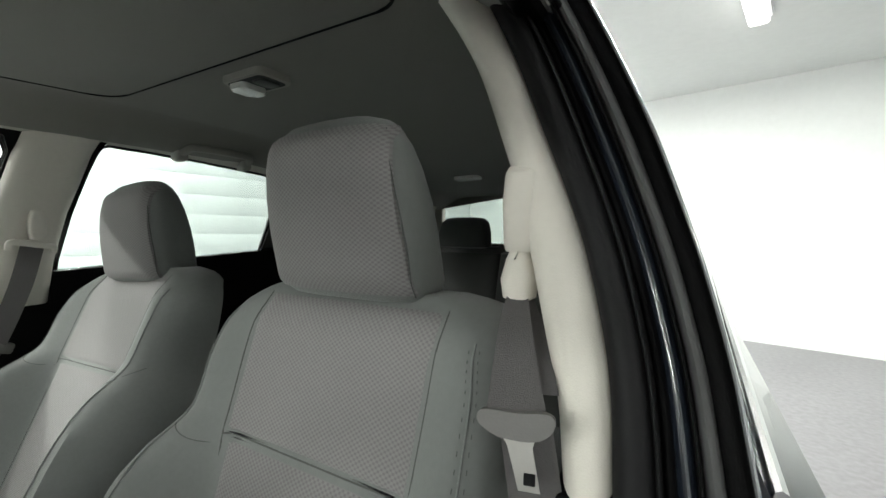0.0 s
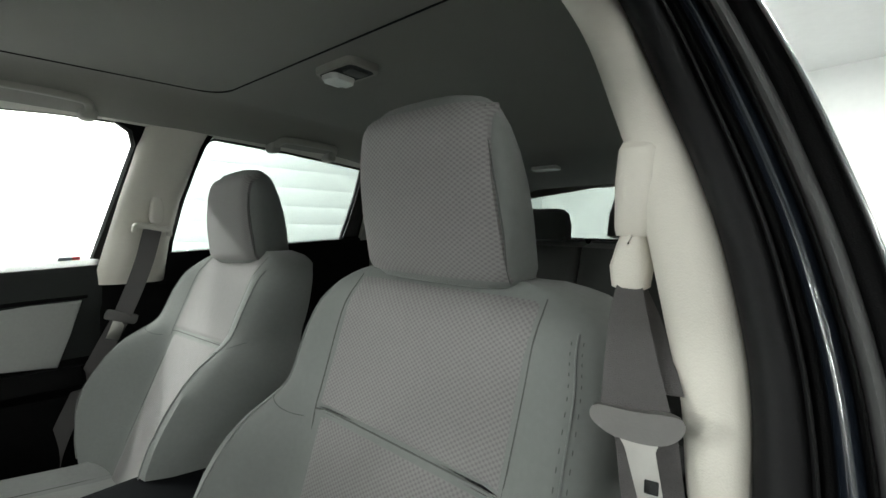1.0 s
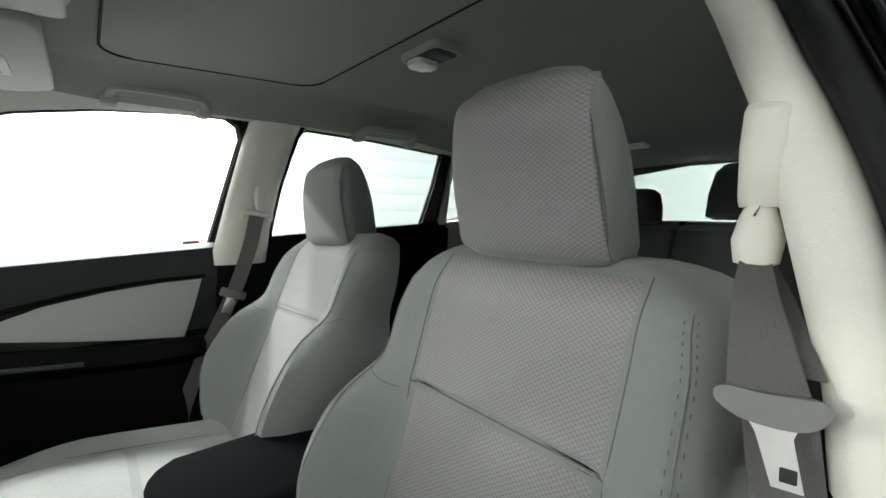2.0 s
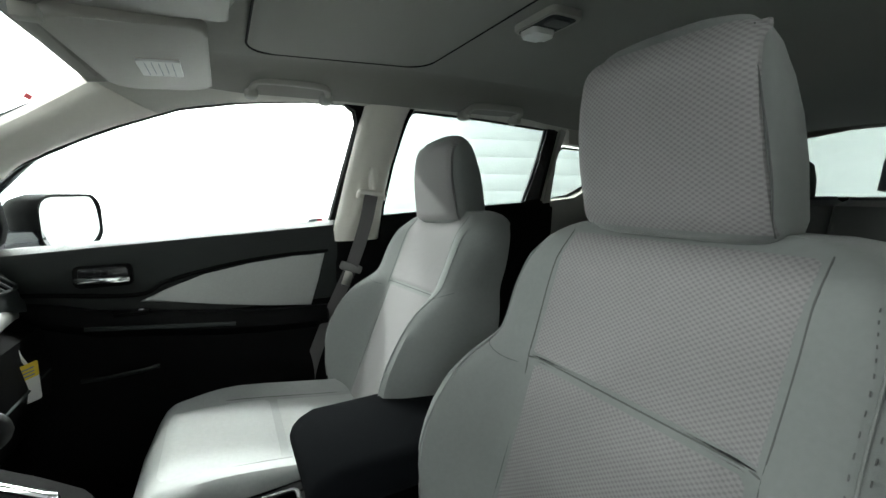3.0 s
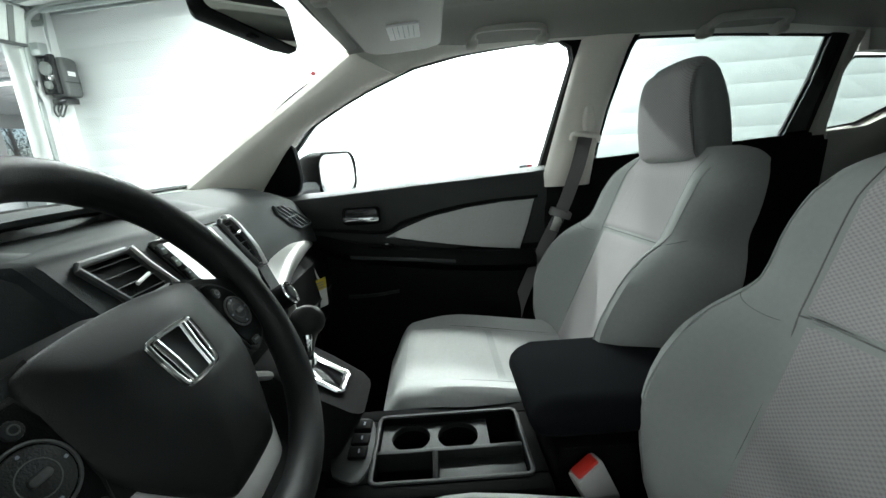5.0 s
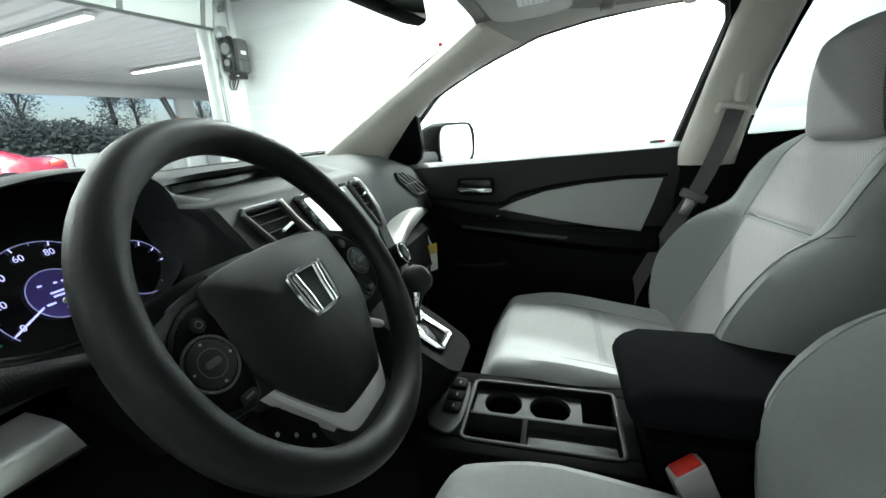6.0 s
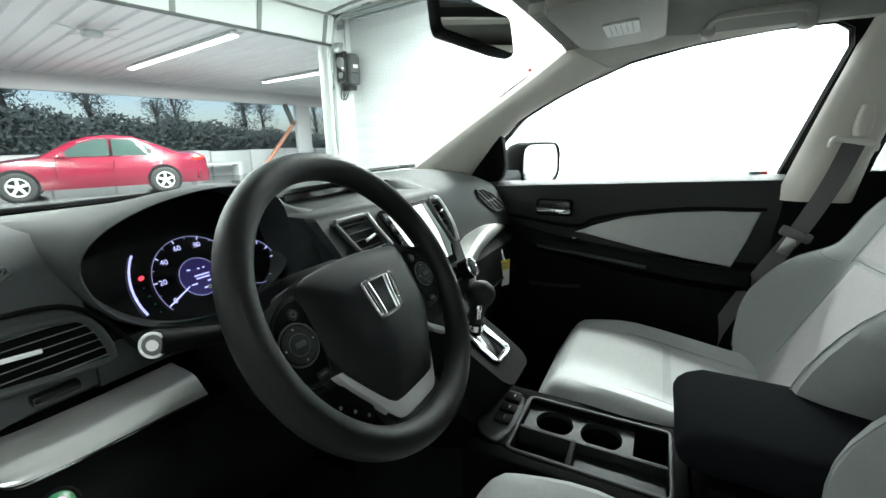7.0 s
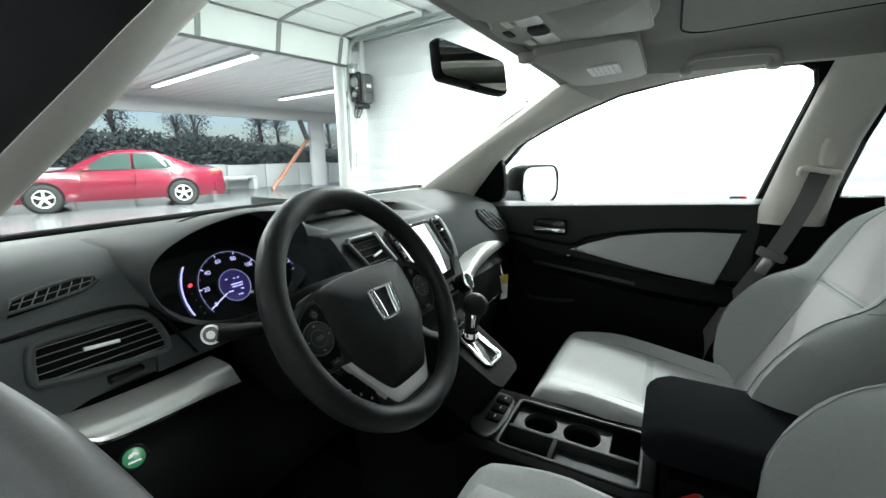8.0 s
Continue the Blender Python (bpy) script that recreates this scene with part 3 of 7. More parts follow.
glass_rows = [[(x * k, y + (0.09 if z < 1.4 else 0.06 if z < 1.5 else 0.05) * (1 - x ** 2), z) for x in [-1 + 0.2 * i for i in range(11)]] for k, y, z in ((0.665, 0.86, 1.075), (0.655, 0.69, 1.222), (0.645, 0.50, 1.36), (0.625, 0.335, 1.462), (0.605, 0.20, 1.530))]
no_shadow(part("windscreen", slab(glass_rows, (0, 0.003, 0.004)), "window", car, "clear windscreen"))
part("windscreen_cowl", sweep([(x, 0.97 - 0.13 * (x / 0.66) ** 2, 1.083) for x in [-0.66 + 0.12 * i for i in range(12)]], 0.05, 0.012, n=8), "black", car)
part("windscreen_band", sweep([(x, 0.262 - 0.03 * (x / 0.6) ** 2, 1.515 - 0.02 * (x / 0.6) ** 2) for x in [-0.60 + 0.12 * i for i in range(11)]], 0.014, 0.004, n=8), "rubber", car)

# the wheels that carry it
for s in (1, -1):
    for y in (1.28, -1.36):
        tyre = part("wheel", sweep([(s * 0.77, y + 0.265 * math.cos(t), 0.345 + 0.265 * math.sin(t)) for t in [2 * math.pi * k / 36 for k in range(36)]], 0.078, 0.10, up=(1, 0, 0), closed=True, n=12, power=3), "tyre", car, "black tyre")
        part("rim_ring", sweep([(s * 0.84, y + 0.195 * math.cos(t), 0.345 + 0.195 * math.sin(t)) for t in [2 * math.pi * k / 32 for k in range(32)]], 0.016, 0.02, up=(1, 0, 0), closed=True, n=8), "silver", tyre)
        for k in range(5):
            t = radians(90 + 72 * k)
            part("rim_spoke", sweep([(s * 0.84, y + r * math.cos(t), 0.345 + r * math.sin(t)) for r in (0.0, 0.195)], 0.028, 0.014, up=(1, 0, 0), n=6), "silver", tyre)

# tailgate with its window
tail_y = -2.28
for lo, hi in (((-0.66, 0.35), (0.72, 1.205)), ((-0.60, 1.475), (0.72, 1.56)), ((-0.62, 1.20), (-0.575, 1.48)), ((0.575, 1.20), (0.72, 1.48))):
    part("tailgate_trim", box((lo[0], tail_y - 0.05, lo[1]), (hi[0], tail_y, hi[1]), 0.012), "liner_trim" if lo[1] > 1.1 else "black", car)
no_shadow(part("rear_glass", box((-0.58, tail_y - 0.04, 1.20), (0.58, tail_y - 0.035, 1.48), 0), "privacy", car, "tinted rear glass"))

# ---- the closed passenger's door ----
door = thing("passenger_door", "closed car door with charcoal trim and light cloth insert", "car door", (0.72, 0.1, 0.40))
ys_door = [0.62, 0.55, 0.47, 0.3, 0.1, -0.1, -0.25, -0.34]


def door_profile(y):
    b = belt_z(y)
    lean = 0.02 * ease(0.2, 0.6, y)
    return [(0.765, y, b - 0.03), (0.755, y, b), (0.715, y, b + 0.001), (0.693 + lean * 0, y, b - 0.012), (0.688, y, b - 0.05), (0.697, y, 0.99), (0.70, y, 0.95), (0.695, y, 0.88),
            (0.69, y, 0.78), (0.685, y, 0.60), (0.68, y, 0.42), (0.75, y, 0.40), (0.80, y, 0.42), (0.86, y, 0.6), (0.875, y, 0.85), (0.83, y, 1.02)]


part("door_trim", loft([door_profile(y)[:8] + [(0.75, y, 0.88), (0.79, y, 0.95)] for y in ys_door]), "door", door, "charcoal plastic upper door trim")
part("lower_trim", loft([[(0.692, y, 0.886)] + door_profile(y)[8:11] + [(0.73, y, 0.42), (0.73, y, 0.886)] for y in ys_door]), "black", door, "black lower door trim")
part("door_skin", loft([[(0.765, y, belt_z(y) - 0.03), (0.74, y, 0.80), (0.735, y, 0.42)] + door_profile(y)[11:] for y in ys_door]), "paint", door, "dark painted outer skin")
insert = [(0.195, 0.935), (0.13, 0.964), (0.04, 0.996), (-0.08, 1.018), (-0.2, 1.030), (-0.30, 1.034), (-0.275, 0.95), (-0.250, 0.868), (-0.12, 0.885), (-0.01, 0.902), (0.10, 0.922)]
part("cloth_insert", plate(insert, lambda u, v, w: Vector((0.70 - w, u, v)), -0.004, 0.012, 0.007, 3), "cloth_light", door, "light grey cloth insert")
part("armrest", loft([[(0.705, y, zt), (0.705 - d, y, zt + 0.004), (0.692 - d, y, zt - 0.012), (0.69 - d, y, zt - 0.04), (0.705, y, zt - 0.085)] for y, zt, d in
                      ((0.44, 0.955, 0.0), (0.38, 0.948, 0.02), (0.30, 0.925, 0.035), (0.15, 0.905, 0.045), (0.0, 0.885, 0.05), (-0.15, 0.872, 0.05), (-0.29, 0.866, 0.04), (-0.31, 0.86, 0.01))]), "black", door, "black armrest")
# Lighter grey bead draws the highlight along the black armrest's edge.
part("armrest_highlight", sweep(smooth_path([(0.655, 0.31, 0.885), (0.643, 0.15, 0.872), (0.637, -0.03, 0.855)], 6), 0.004, 0.006, n=8), "dash", door)
part("trim_fold", sweep(smooth_path([(0.698, 0.56, 0.985), (0.69, 0.40, 0.975), (0.69, 0.2, 0.955), (0.692, 0.13, 0.985), (0.693, 0.0, 1.015), (0.693, -0.15, 1.035), (0.694, -0.31, 1.042)], 6), 0.005, 0.006, n=8), "black", door)
part("pocket_lip", sweep(smooth_path([(0.682, 0.335, 0.742), (0.668, 0.28, 0.746), (0.668, 0.21, 0.750), (0.682, 0.165, 0.752)], 6), 0.004, 0.006, n=8), "door", door)
pocket = part("window_switch", box((0.645, 0.17, 0.912), (0.672, 0.25, 0.921), 0.004), "black", door)
part("switch_mark", box((0.652, 0.185, 0.921), (0.662, 0.195, 0.9225), 0), "white_ink", pocket)
bezel = part("handle_bezel", plate(round_rect(0.205, 0.985, 0.328, 1.043, 0.012), lambda u, v, w: Vector((0.70 - w, u, v)), 0.0, 0.016, 0.004), "black", door, "black handle recess")
part("handle_cup", plate(round_rect(0.215, 0.996, 0.318, 1.036, 0.010), lambda u, v, w: Vector((0.70 - w, u, v)), 0.015, 0.0175, 0.001), "gloss", bezel)
part("door_handle", sweep([(0.679, 0.213, 1.003), (0.668, 0.23, 1.004), (0.664, 0.27, 1.005), (0.668, 0.31, 1.006), (0.679, 0.322, 1.006)], 0.005, 0.008, n=8), "chrome", bezel, "chrome door handle")
part("sail_panel", plate(rounded([(0.655, 1.070), (0.452, 1.070), (0.452, 1.262), (0.475, 1.262), (0.565, 1.195), (0.640, 1.120)], 2), lambda u, v, w: Vector((side_x(v) - 0.012 - w, u, v)), -0.02, 0.012, 0.006), "black", door, "black sail panel")
no_shadow(part("window_pane", plate(WINDOW_FRONT, on_side(1, 0.012), 0.0, 0.004, 0.0), "window", door, "clear side glass"))
part("window_seal", sweep([on_side(1, 0.004)(u, v, 0) for u, v in WINDOW_FRONT], 0.003, closed=True, n=6), "rubber", door)
part("door_frame", plate([(-0.315, 1.08), (-0.326, 1.127), (-0.404, 1.44), (-0.395, 1.474), (-0.36, 1.491), (-0.43, 1.50), (-0.45, 1.44), (-0.385, 1.18), (-0.365, 1.08)], on_side(1, -0.008), 0.0, 0.03, 0.003), "black", door, "black window frame")
sticker = solid("window_sticker", plate([(-0.262, 1.128), (-0.262, 1.141), (-0.305, 1.142), (-0.305, 1.130)], on_side(1, 0.006), 0.0, 0.001, 0), "ink", "small grey and red sticker on the side glass", "sticker")
part("sticker_red", plate([(-0.290, 1.1285), (-0.290, 1.1415), (-0.306, 1.1425), (-0.306, 1.1305)], on_side(1, 0.0045), 0.0, 0.001, 0), "red_ink", sticker, "red end")

# the passenger's outside mirror
mirror = thing("door_mirror", "black outside mirror with a clear glass on the car door", "mirror", (0.86, 0.46, 1.08))
mir_c = Vector((0.985, 0.402, 1.140))


def mirror_place(u, v, w):
    """u outwards along the glass, v up, w towards the rear."""
    return mir_c + Vector((0.93, -0.36, 0)) * u + Vector((0, 0, 1)) * v + Vector((-0.36, -0.93, 0)) * w


shell = []
for k, w in ((0.90, 0.010), (0.955, 0.020), (0.985, 0.018), (1.0, 0.0), (1.0, -0.04), (0.86, -0.085), (0.5, -0.115)):
    shell.append([mirror_place(u * k, v * k, w) for u, v in round_rect(-0.128, -0.082, 0.128, 0.084, 0.055, 7)])
part("mirror_housing", loft(shell), "black", mirror, "dark mirror housing")
part("mirror_glass", plate(round_rect(-0.117, -0.073, 0.117, 0.075, 0.048, 7), mirror_place, 0.010, 0.015, 0.001), "mirror", mirror, "mirror glass")
part("mirror_arm", sweep([(0.76, 0.52, 1.10), (0.82, 0.50, 1.105), (0.90, 0.46, 1.10)], 0.04, 0.028, n=10, power=3), "paint", mirror)
part("aperture_trim", sweep(smooth_path([(-0.742, 0.56, 1.070), (-0.731, 0.42, 1.084), (-0.723, 0.30, 1.081), (-0.718, 0.20, 1.068), (-0.721, 0.10, 1.043), (-0.735, 0.0, 0.975), (-0.755, -0.06, 0.84), (-0.765, -0.08, 0.5)], 6), 0.023, 0.031, n=14, power=2.5), "belt_rubber", car, "dark grey padded door aperture trim")

# ---- seats ----
SEAT_X = -0.361


def back_y(z):
    return -0.397 - 0.33 * (z - 0.996)


BACK_W = [(0.60, 0.225), (0.70, 0.262), (0.80, 0.286), (0.90, 0.284), (0.95, 0.274), (0.985, 0.256), (1.01, 0.240), (1.03, 0.234), (1.05, 0.2335), (1.07, 0.235), (1.10, 0.233), (1.135, 0.228), (1.16, 0.216), (1.175, 0.196), (1.184, 0.168), (1.188, 0.14)]
BACK_B = [(0.60, 0.02), (0.66, 0.022), (0.70, 0.05), (0.76, 0.080), (0.82, 0.103), (0.85, 0.110), (0.88, 0.112), (0.91, 0.109), (0.94, 0.101), (0.965, 0.090), (0.985, 0.075), (1.0, 0.056), (1.012, 0.040), (1.025, 0.031), (1.045, 0.028), (1.09, 0.027), (1.12, 0.022), (1.15, 0.012), (1.188, 0.0)]
BACK_T = [(0.60, 0.10), (0.80, 0.14), (1.05, 0.135), (1.13, 0.115), (1.16, 0.095), (1.18, 0.07), (1.188, 0.05)]


def back_front(x, z, full=1.0):
    """The front of the backrest (x from the seat's middle)."""
    w, b = curve_of(BACK_W, z), curve_of(BACK_B, z) * full
    u = min(abs(x) / w, 1.0)
    edge = max(0.0, u - 0.80) / 0.20
    return back_y(z) + b * ease(0.50, 0.86, u) - (0.045 + b * 0.6) * edge ** 2.6 - 0.02 * ease(1.13, 1.188, z)


def seat_back(cx, surface):
    rows = []
    zs = [0.60, 0.63, 0.66, 0.68, 0.70, 0.73, 0.76, 0.79, 0.82, 0.85, 0.88, 0.91, 0.94, 0.955, 0.97, 0.985, 0.995, 1.005, 1.015, 1.025, 1.035, 1.045, 1.06, 1.08, 1.10, 1.12, 1.135, 1.15, 1.16, 1.17, 1.178, 1.184, 1.188]
    for z in zs:
        w, t = curve_of(BACK_W, z), curve_of(BACK_T, z)
        front = [(cx + w * u, surface(w * u, z), z) for u in [-1 + i / 16 for i in range(33)]]
        rear = [(cx + w * u, back_y(z) - t * (1 - 0.25 * abs(u) ** 4) - 0.02 * ease(1.13, 1.188, z), z) for u in [1 - i / 8 for i in range(17)]]
        rows.append(front + rear[:])
    return loft(rows)


def pad(cx, x0, x1, z0, z1, surface, lift=0.0045, n=28, taper=0.0, base=-0.0016):
    """A sewn panel that lies on a surface y(x, z) and tucks in along its edges."""
    rows = []
    for j in range(n + 1):
        v = j / n
        z = z0 + (z1 - z0) * v
        row = []
        for i in range(n + 1):
            u = i / n
            x = (x0 + (x1 - x0) * u) * (1 + taper * (v - 0.5))
            tuck = min(1.0, min(u, 1 - u, v, 1 - v) * n / 1.6)
            row.append((cx + x, surface(x, z) + lift * (tuck ** 0.5) + base, z))
        rows.append(row)
    return slab(rows, (0, -0.006, 0))


HEAD = [(1.176, 0.098, 0.036), (1.179, 0.108, 0.046), (1.186, 0.115, 0.053), (1.20, 0.119, 0.057), (1.26, 0.118, 0.057), (1.30, 0.115, 0.054), (1.335, 0.109, 0.048), (1.36, 0.101, 0.041), (1.374, 0.092, 0.033), (1.383, 0.080, 0.023), (1.388, 0.060, 0.011)]


def head_mid(z):
    return -0.503 + 0.24 * (z - 1.18)


def head_at(z):
    """The headrest's half width and half depth at a height."""
    return curve_of([(r[0], r[1]) for r in HEAD], z), curve_of([(r[0], r[2]) for r in HEAD], z)


def head_front(x, z):
    w, t = head_at(z)
    return head_mid(z) + t * (1 - min(abs(x) / w, 0.999) ** 5) ** (1 / 5) + 0.004 - 0.012 * (x / 0.14) ** 2


def headrest(cx):
    """A padded block: a slightly curved front, straight flanks that draw in to the rear, and a domed top."""
    heights = sorted({h[0] for h in HEAD} | {1.23, 1.28, 1.318, 1.349})
    rows = []
    for z in heights:
        w, t = head_at(z)
        row = []
        for k in range(48):
            a = 2 * math.pi * k / 48
            c, q = math.cos(a), math.sin(a)
            along = math.copysign(abs(q) ** 0.42, q)
            across = math.copysign(abs(c) ** (0.40 if q > 0 else 0.55), c) * (1 - 0.05 * (1 - along))
            row.append((cx + w * across, head_mid(z) + t * along - 0.012 * c ** 2 * (q > 0), z + 0.006 * (1 - (w * across / 0.12) ** 2) * ease(1.34, 1.385, z)))
        rows.append(row)
    return loft(rows)


def cushion_top(x, y):
    u = min(abs(x) / 0.232, 1.0)
    rise = 0.020 * ease(0.52, 0.85, u) * ease(0.22, 0.02, y) - 0.05 * (max(0, u - 0.82) / 0.18) ** 2.4
    return 0.663 + 0.052 * ease(-0.36, 0.12, y) + rise - 0.12 * ease(0.155, 0.248, y) ** 1.25


def seat_cushion(cx):
    rows = []
    for y in [-0.36, -0.34, -0.28, -0.2, -0.12, -0.04, 0.02, 0.06, 0.09, 0.115, 0.14, 0.16, 0.175, 0.19, 0.20, 0.21, 0.218, 0.224]:
        w = 0.232 - 0.018 * ease(0.0, 0.18, y) - 0.05 * ease(0.12, 0.235, y) ** 2
        top = [(cx + w * u, y, cushion_top(u * 0.232, y)) for u in [-1 + i / 12 for i in range(25)]]
        low = 0.53 + 0.03 * ease(0.12, 0.222, y)
        rows.append(top + [(cx + w * 0.99, y, min(low + 0.05, top[0][2] - 0.008)), (cx + w * 0.93, y, min(low, top[0][2] - 0.03)), (cx, y, min(low, top[0][2] - 0.03)), (cx - w * 0.93, y, min(low, top[0][2] - 0.03)), (cx - w * 0.99, y, min(low + 0.05, top[0][2] - 0.008))])
    return loft(rows)


def flat_pad(cx, x0, x1, y0, y1, n=16):
    rows = []
    for j in range(n + 1):
        v = j / n
        y = y0 + (y1 - y0) * v
        row = []
        for i in range(n + 1):
            u = i / n
            x = x0 + (x1 - x0) * u
            tuck = min(1.0, min(u, 1 - u, v, 1 - v) * n / 1.6)
            row.append((cx + x, y, cushion_top(x, y) + 0.005 * tuck ** 0.5 - 0.0016))
        rows.append(row)
    return slab(rows, (0, 0, -0.006))


def stitch(cx, points, surface, r=0.0009, off=-0.0004, flat=False):
    """A seam that keeps to a surface: points of (x, z), or of (x, y) on a cushion."""
    line = []
    for p in smooth_path([(a, b, 0) for a, b in points], 12):
        h = surface(abs(p.x) if flat is None else p.x, p.y) + off
        line.append((cx + p.x, p.y, h) if flat else (cx + p.x, h, p.y))
    return sweep(line, r, n=6)


def front_seat(cx, back_off, cushion_off, label, recline=0.0, drop=0.0, tilt=0.0, half=0.140, full=1.0):
    seat = thing("front_seat", label, "car seat", (cx, -0.15, 0.39), "front seats")

    def leaning(about, lean, drop, side):
        """Moves a seat part back and down, and leans it back about a height."""
        m = Matrix.Translation((0, back_off, drop))
        m[1][2], m[1][3] = -lean, back_off + lean * about
        m[2][0], m[2][3] = -side, drop + side * cx
        return m

    move = leaning(0.996, recline, drop, tilt)
    head_move = leaning(1.20, 1.4 * recline, 2.6 * drop, tilt) @ Matrix.Translation((0.004, -0.22 * recline, 0))

    def put(name, bm, mat, parent, label="", shift=None):
        bm.transform(shift or move)
        return part(name, bm, mat, parent, label)

    def face(x, z):
        return back_front(x, z, full)

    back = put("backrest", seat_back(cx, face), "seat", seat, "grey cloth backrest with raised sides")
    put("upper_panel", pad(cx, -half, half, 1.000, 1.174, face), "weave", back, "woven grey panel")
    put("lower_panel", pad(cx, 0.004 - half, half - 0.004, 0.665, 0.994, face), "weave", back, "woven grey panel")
    for s in (-1, 1):
        put("seam", stitch(cx, [(s * (half + 0.001), 0.67), (s * (half - 0.001), 0.85), (s * (half + 0.001), 1.0), (s * (half + 0.003), 1.1), (s * (half + 0.001), 1.174)], face, 0.0011), "seam", back)
        edge = [(s * 0.222, 0.72), (s * 0.236, 0.85), (s * 0.222, 0.96), (s * 0.203, 1.02), (s * 0.200, 1.10), (s * 0.190, 1.15)]
        put("bolster_seam", stitch(cx, edge, face, 0.0012, -0.0002), "seat", back)
        line = smooth_path([(a, b, 0) for a, b in edge], 12)
        for d in (-0.005, 0.005) if s < 0 and cx < 0 else ():
            for p, q in zip(line[8::2], line[9::2]):
                put("stitch", stitch(cx, [(p.x + d, p.y), (p.x * 0.4 + q.x * 0.6 + d, p.y * 0.4 + q.y * 0.6)], face, 0.0005, 0.0006), "seam", back)
        put("wing_seam", stitch(cx, [(s * (half + 0.002), 0.985), (s * 0.17, 0.990), (s * 0.20, 1.004), (s * 0.225, 1.018)], face, 0.0006), "seam", back)
    put("cross_seam", stitch(cx, [(-half, 0.997), (0.0, 0.997), (half, 0.997)], face, 0.0012), "seam", back)
    head = put("headrest", headrest(cx), "seat", seat, "grey cloth headrest", head_move)
    put("headrest_panel", pad(cx, -0.103, 0.103, 1.188, 1.377, head_front, 0.003, 28, -0.14, 0.0015), "weave", head, "woven grey front panel", head_move)
    for s in (-1, 1):
        put("headrest_seam", stitch(cx, [(s * 0.109, 1.186), (s * 0.109, 1.25), (s * 0.101, 1.32), (s * 0.090, 1.372)], head_front, 0.0009, 0.0004), "seam", head, "", head_move)
    low = Matrix.Translation((0, cushion_off, 0))
    # The light on the cushion is put into its paler cloths.
    cushion = put("cushion", seat_cushion(cx), "cushion", seat, "grey cloth seat cushion, coloured paler as if lit", low)
    put("front_panel", flat_pad(cx, -0.138, 0.138, -0.052, 0.17), "panel_lit", cushion, "light grey cloth panel, coloured paler still as if lit", low)
    put("rear_panel", flat_pad(cx, -0.135, 0.135, -0.33, -0.058), "panel_lit", cushion, "light grey cloth panel, coloured paler still as if lit", low)
    for s in (-1, 1):
        put("cushion_seam", stitch(cx, [(s * 0.139, -0.33), (s * 0.141, -0.1), (s * 0.144, 0.05), (s * 0.150, 0.11), (s * 0.160, 0.145)], cushion_top, 0.0011, -0.0003, True), "seam", cushion, "", low)
    put("seat_base", box((cx - 0.215, -0.33, 0.42), (cx + 0.215, 0.14, 0.57), 0.02), "black", seat, "black plastic seat base", low)
    for s in (-1, 1):
        put("seat_rail", box((cx + s * 0.17 - 0.02, -0.36, 0.385), (cx + s * 0.17 + 0.02, 0.18, 0.43), 0.004), "black", seat, "", low)
    put("recline_cover", box((cx - 0.262, -0.38, 0.52), (cx - 0.236, -0.08, 0.66), 0.012), "black", seat, "", low)
    return seat


front_seat(SEAT_X, 0.0, -0.020, "grey woven cloth seat behind the steering wheel", half=0.145, full=0.82)
front_seat(0.305, -0.034, -0.045, "light grey cloth seat beside the closed door", 0.09, -0.012, 0.055)


def rear_bench():
    bench = thing("rear_bench", "grey cloth rear bench with upright headrests, coloured dark for the cabin's shade", "car seat", (0, -1.2, 0.39))
    for x0, x1 in ((-0.62, -0.16), (-0.155, 0.155), (0.16, 0.62)):
        rows = []
        for z in (0.62, 0.66, 0.8, 1.0, 1.14, 1.19, 1.205, 1.212):
            r = 0.018 if z < 0.63 or z > 1.20 else 0.0
            y = -1.28 - 0.30 * (z - 0.70) - 0.5 * r
            rows.append([(a, b, z) for a, b in round_rect(x0 + r, y - 0.14 + r, x1 - r, y - r, 0.03, 4)])
        part("rear_backrest", loft(rows), "seat_shaded", bench)
        part("rear_cushion", box((x0, -1.32, 0.42), (x1, -0.80, 0.70), 0.05, seg=3), "seat_shaded", bench)
    for x in (-0.36, 0.0, 0.36):
        rows = []
        for z, w, t in ((1.222, 0.10, 0.03), (1.23, 0.122, 0.042), (1.30, 0.118, 0.045), (1.36, 0.105, 0.04), (1.382, 0.085, 0.026), (1.387, 0.05, 0.01)):
            k = 0.86 if x == 0 else 1.0
            rows.append([(x + k * w * math.copysign(abs(math.cos(a)) ** 0.45, math.cos(a)), -1.47 - 0.1 * (z - 1.22) + t * math.copysign(abs(math.sin(a)) ** 0.5, math.sin(a)), z if x else 1.19 + (z - 1.2) * 0.7) for a in [2 * math.pi * i / 28 for i in range(28)]])
        rest = part("rear_headrest", loft(rows), "seat_shaded", bench)
        for s in (-1, 1):
            part("headrest_post", sweep([(x + s * 0.05, -1.47, 1.16), (x + s * 0.05, -1.47, 1.235)], 0.006, n=8), "black", rest)
    return bench


rear_bench()

# ---- dashboard ----
dash = thing("dashboard", "dark grey dashboard with silver trim, air vents and lit gauges", "dashboard", (0, 0.6, 0.40))

# the dash's profile from the windscreen down to the knees, on the driver's side, in the middle and on the passenger's side
LEFT = [(0.80, 1.140), (0.66, 1.152), (0.56, 1.146), (0.51, 1.126), (0.50, 1.118), (0.495, 1.111), (0.490, 1.105), (0.486, 1.100), (0.480, 1.085), (0.476, 1.060), (0.473, 1.020), (0.476, 0.992), (0.53, 0.985), (0.58, 0.80), (0.68, 0.60)]
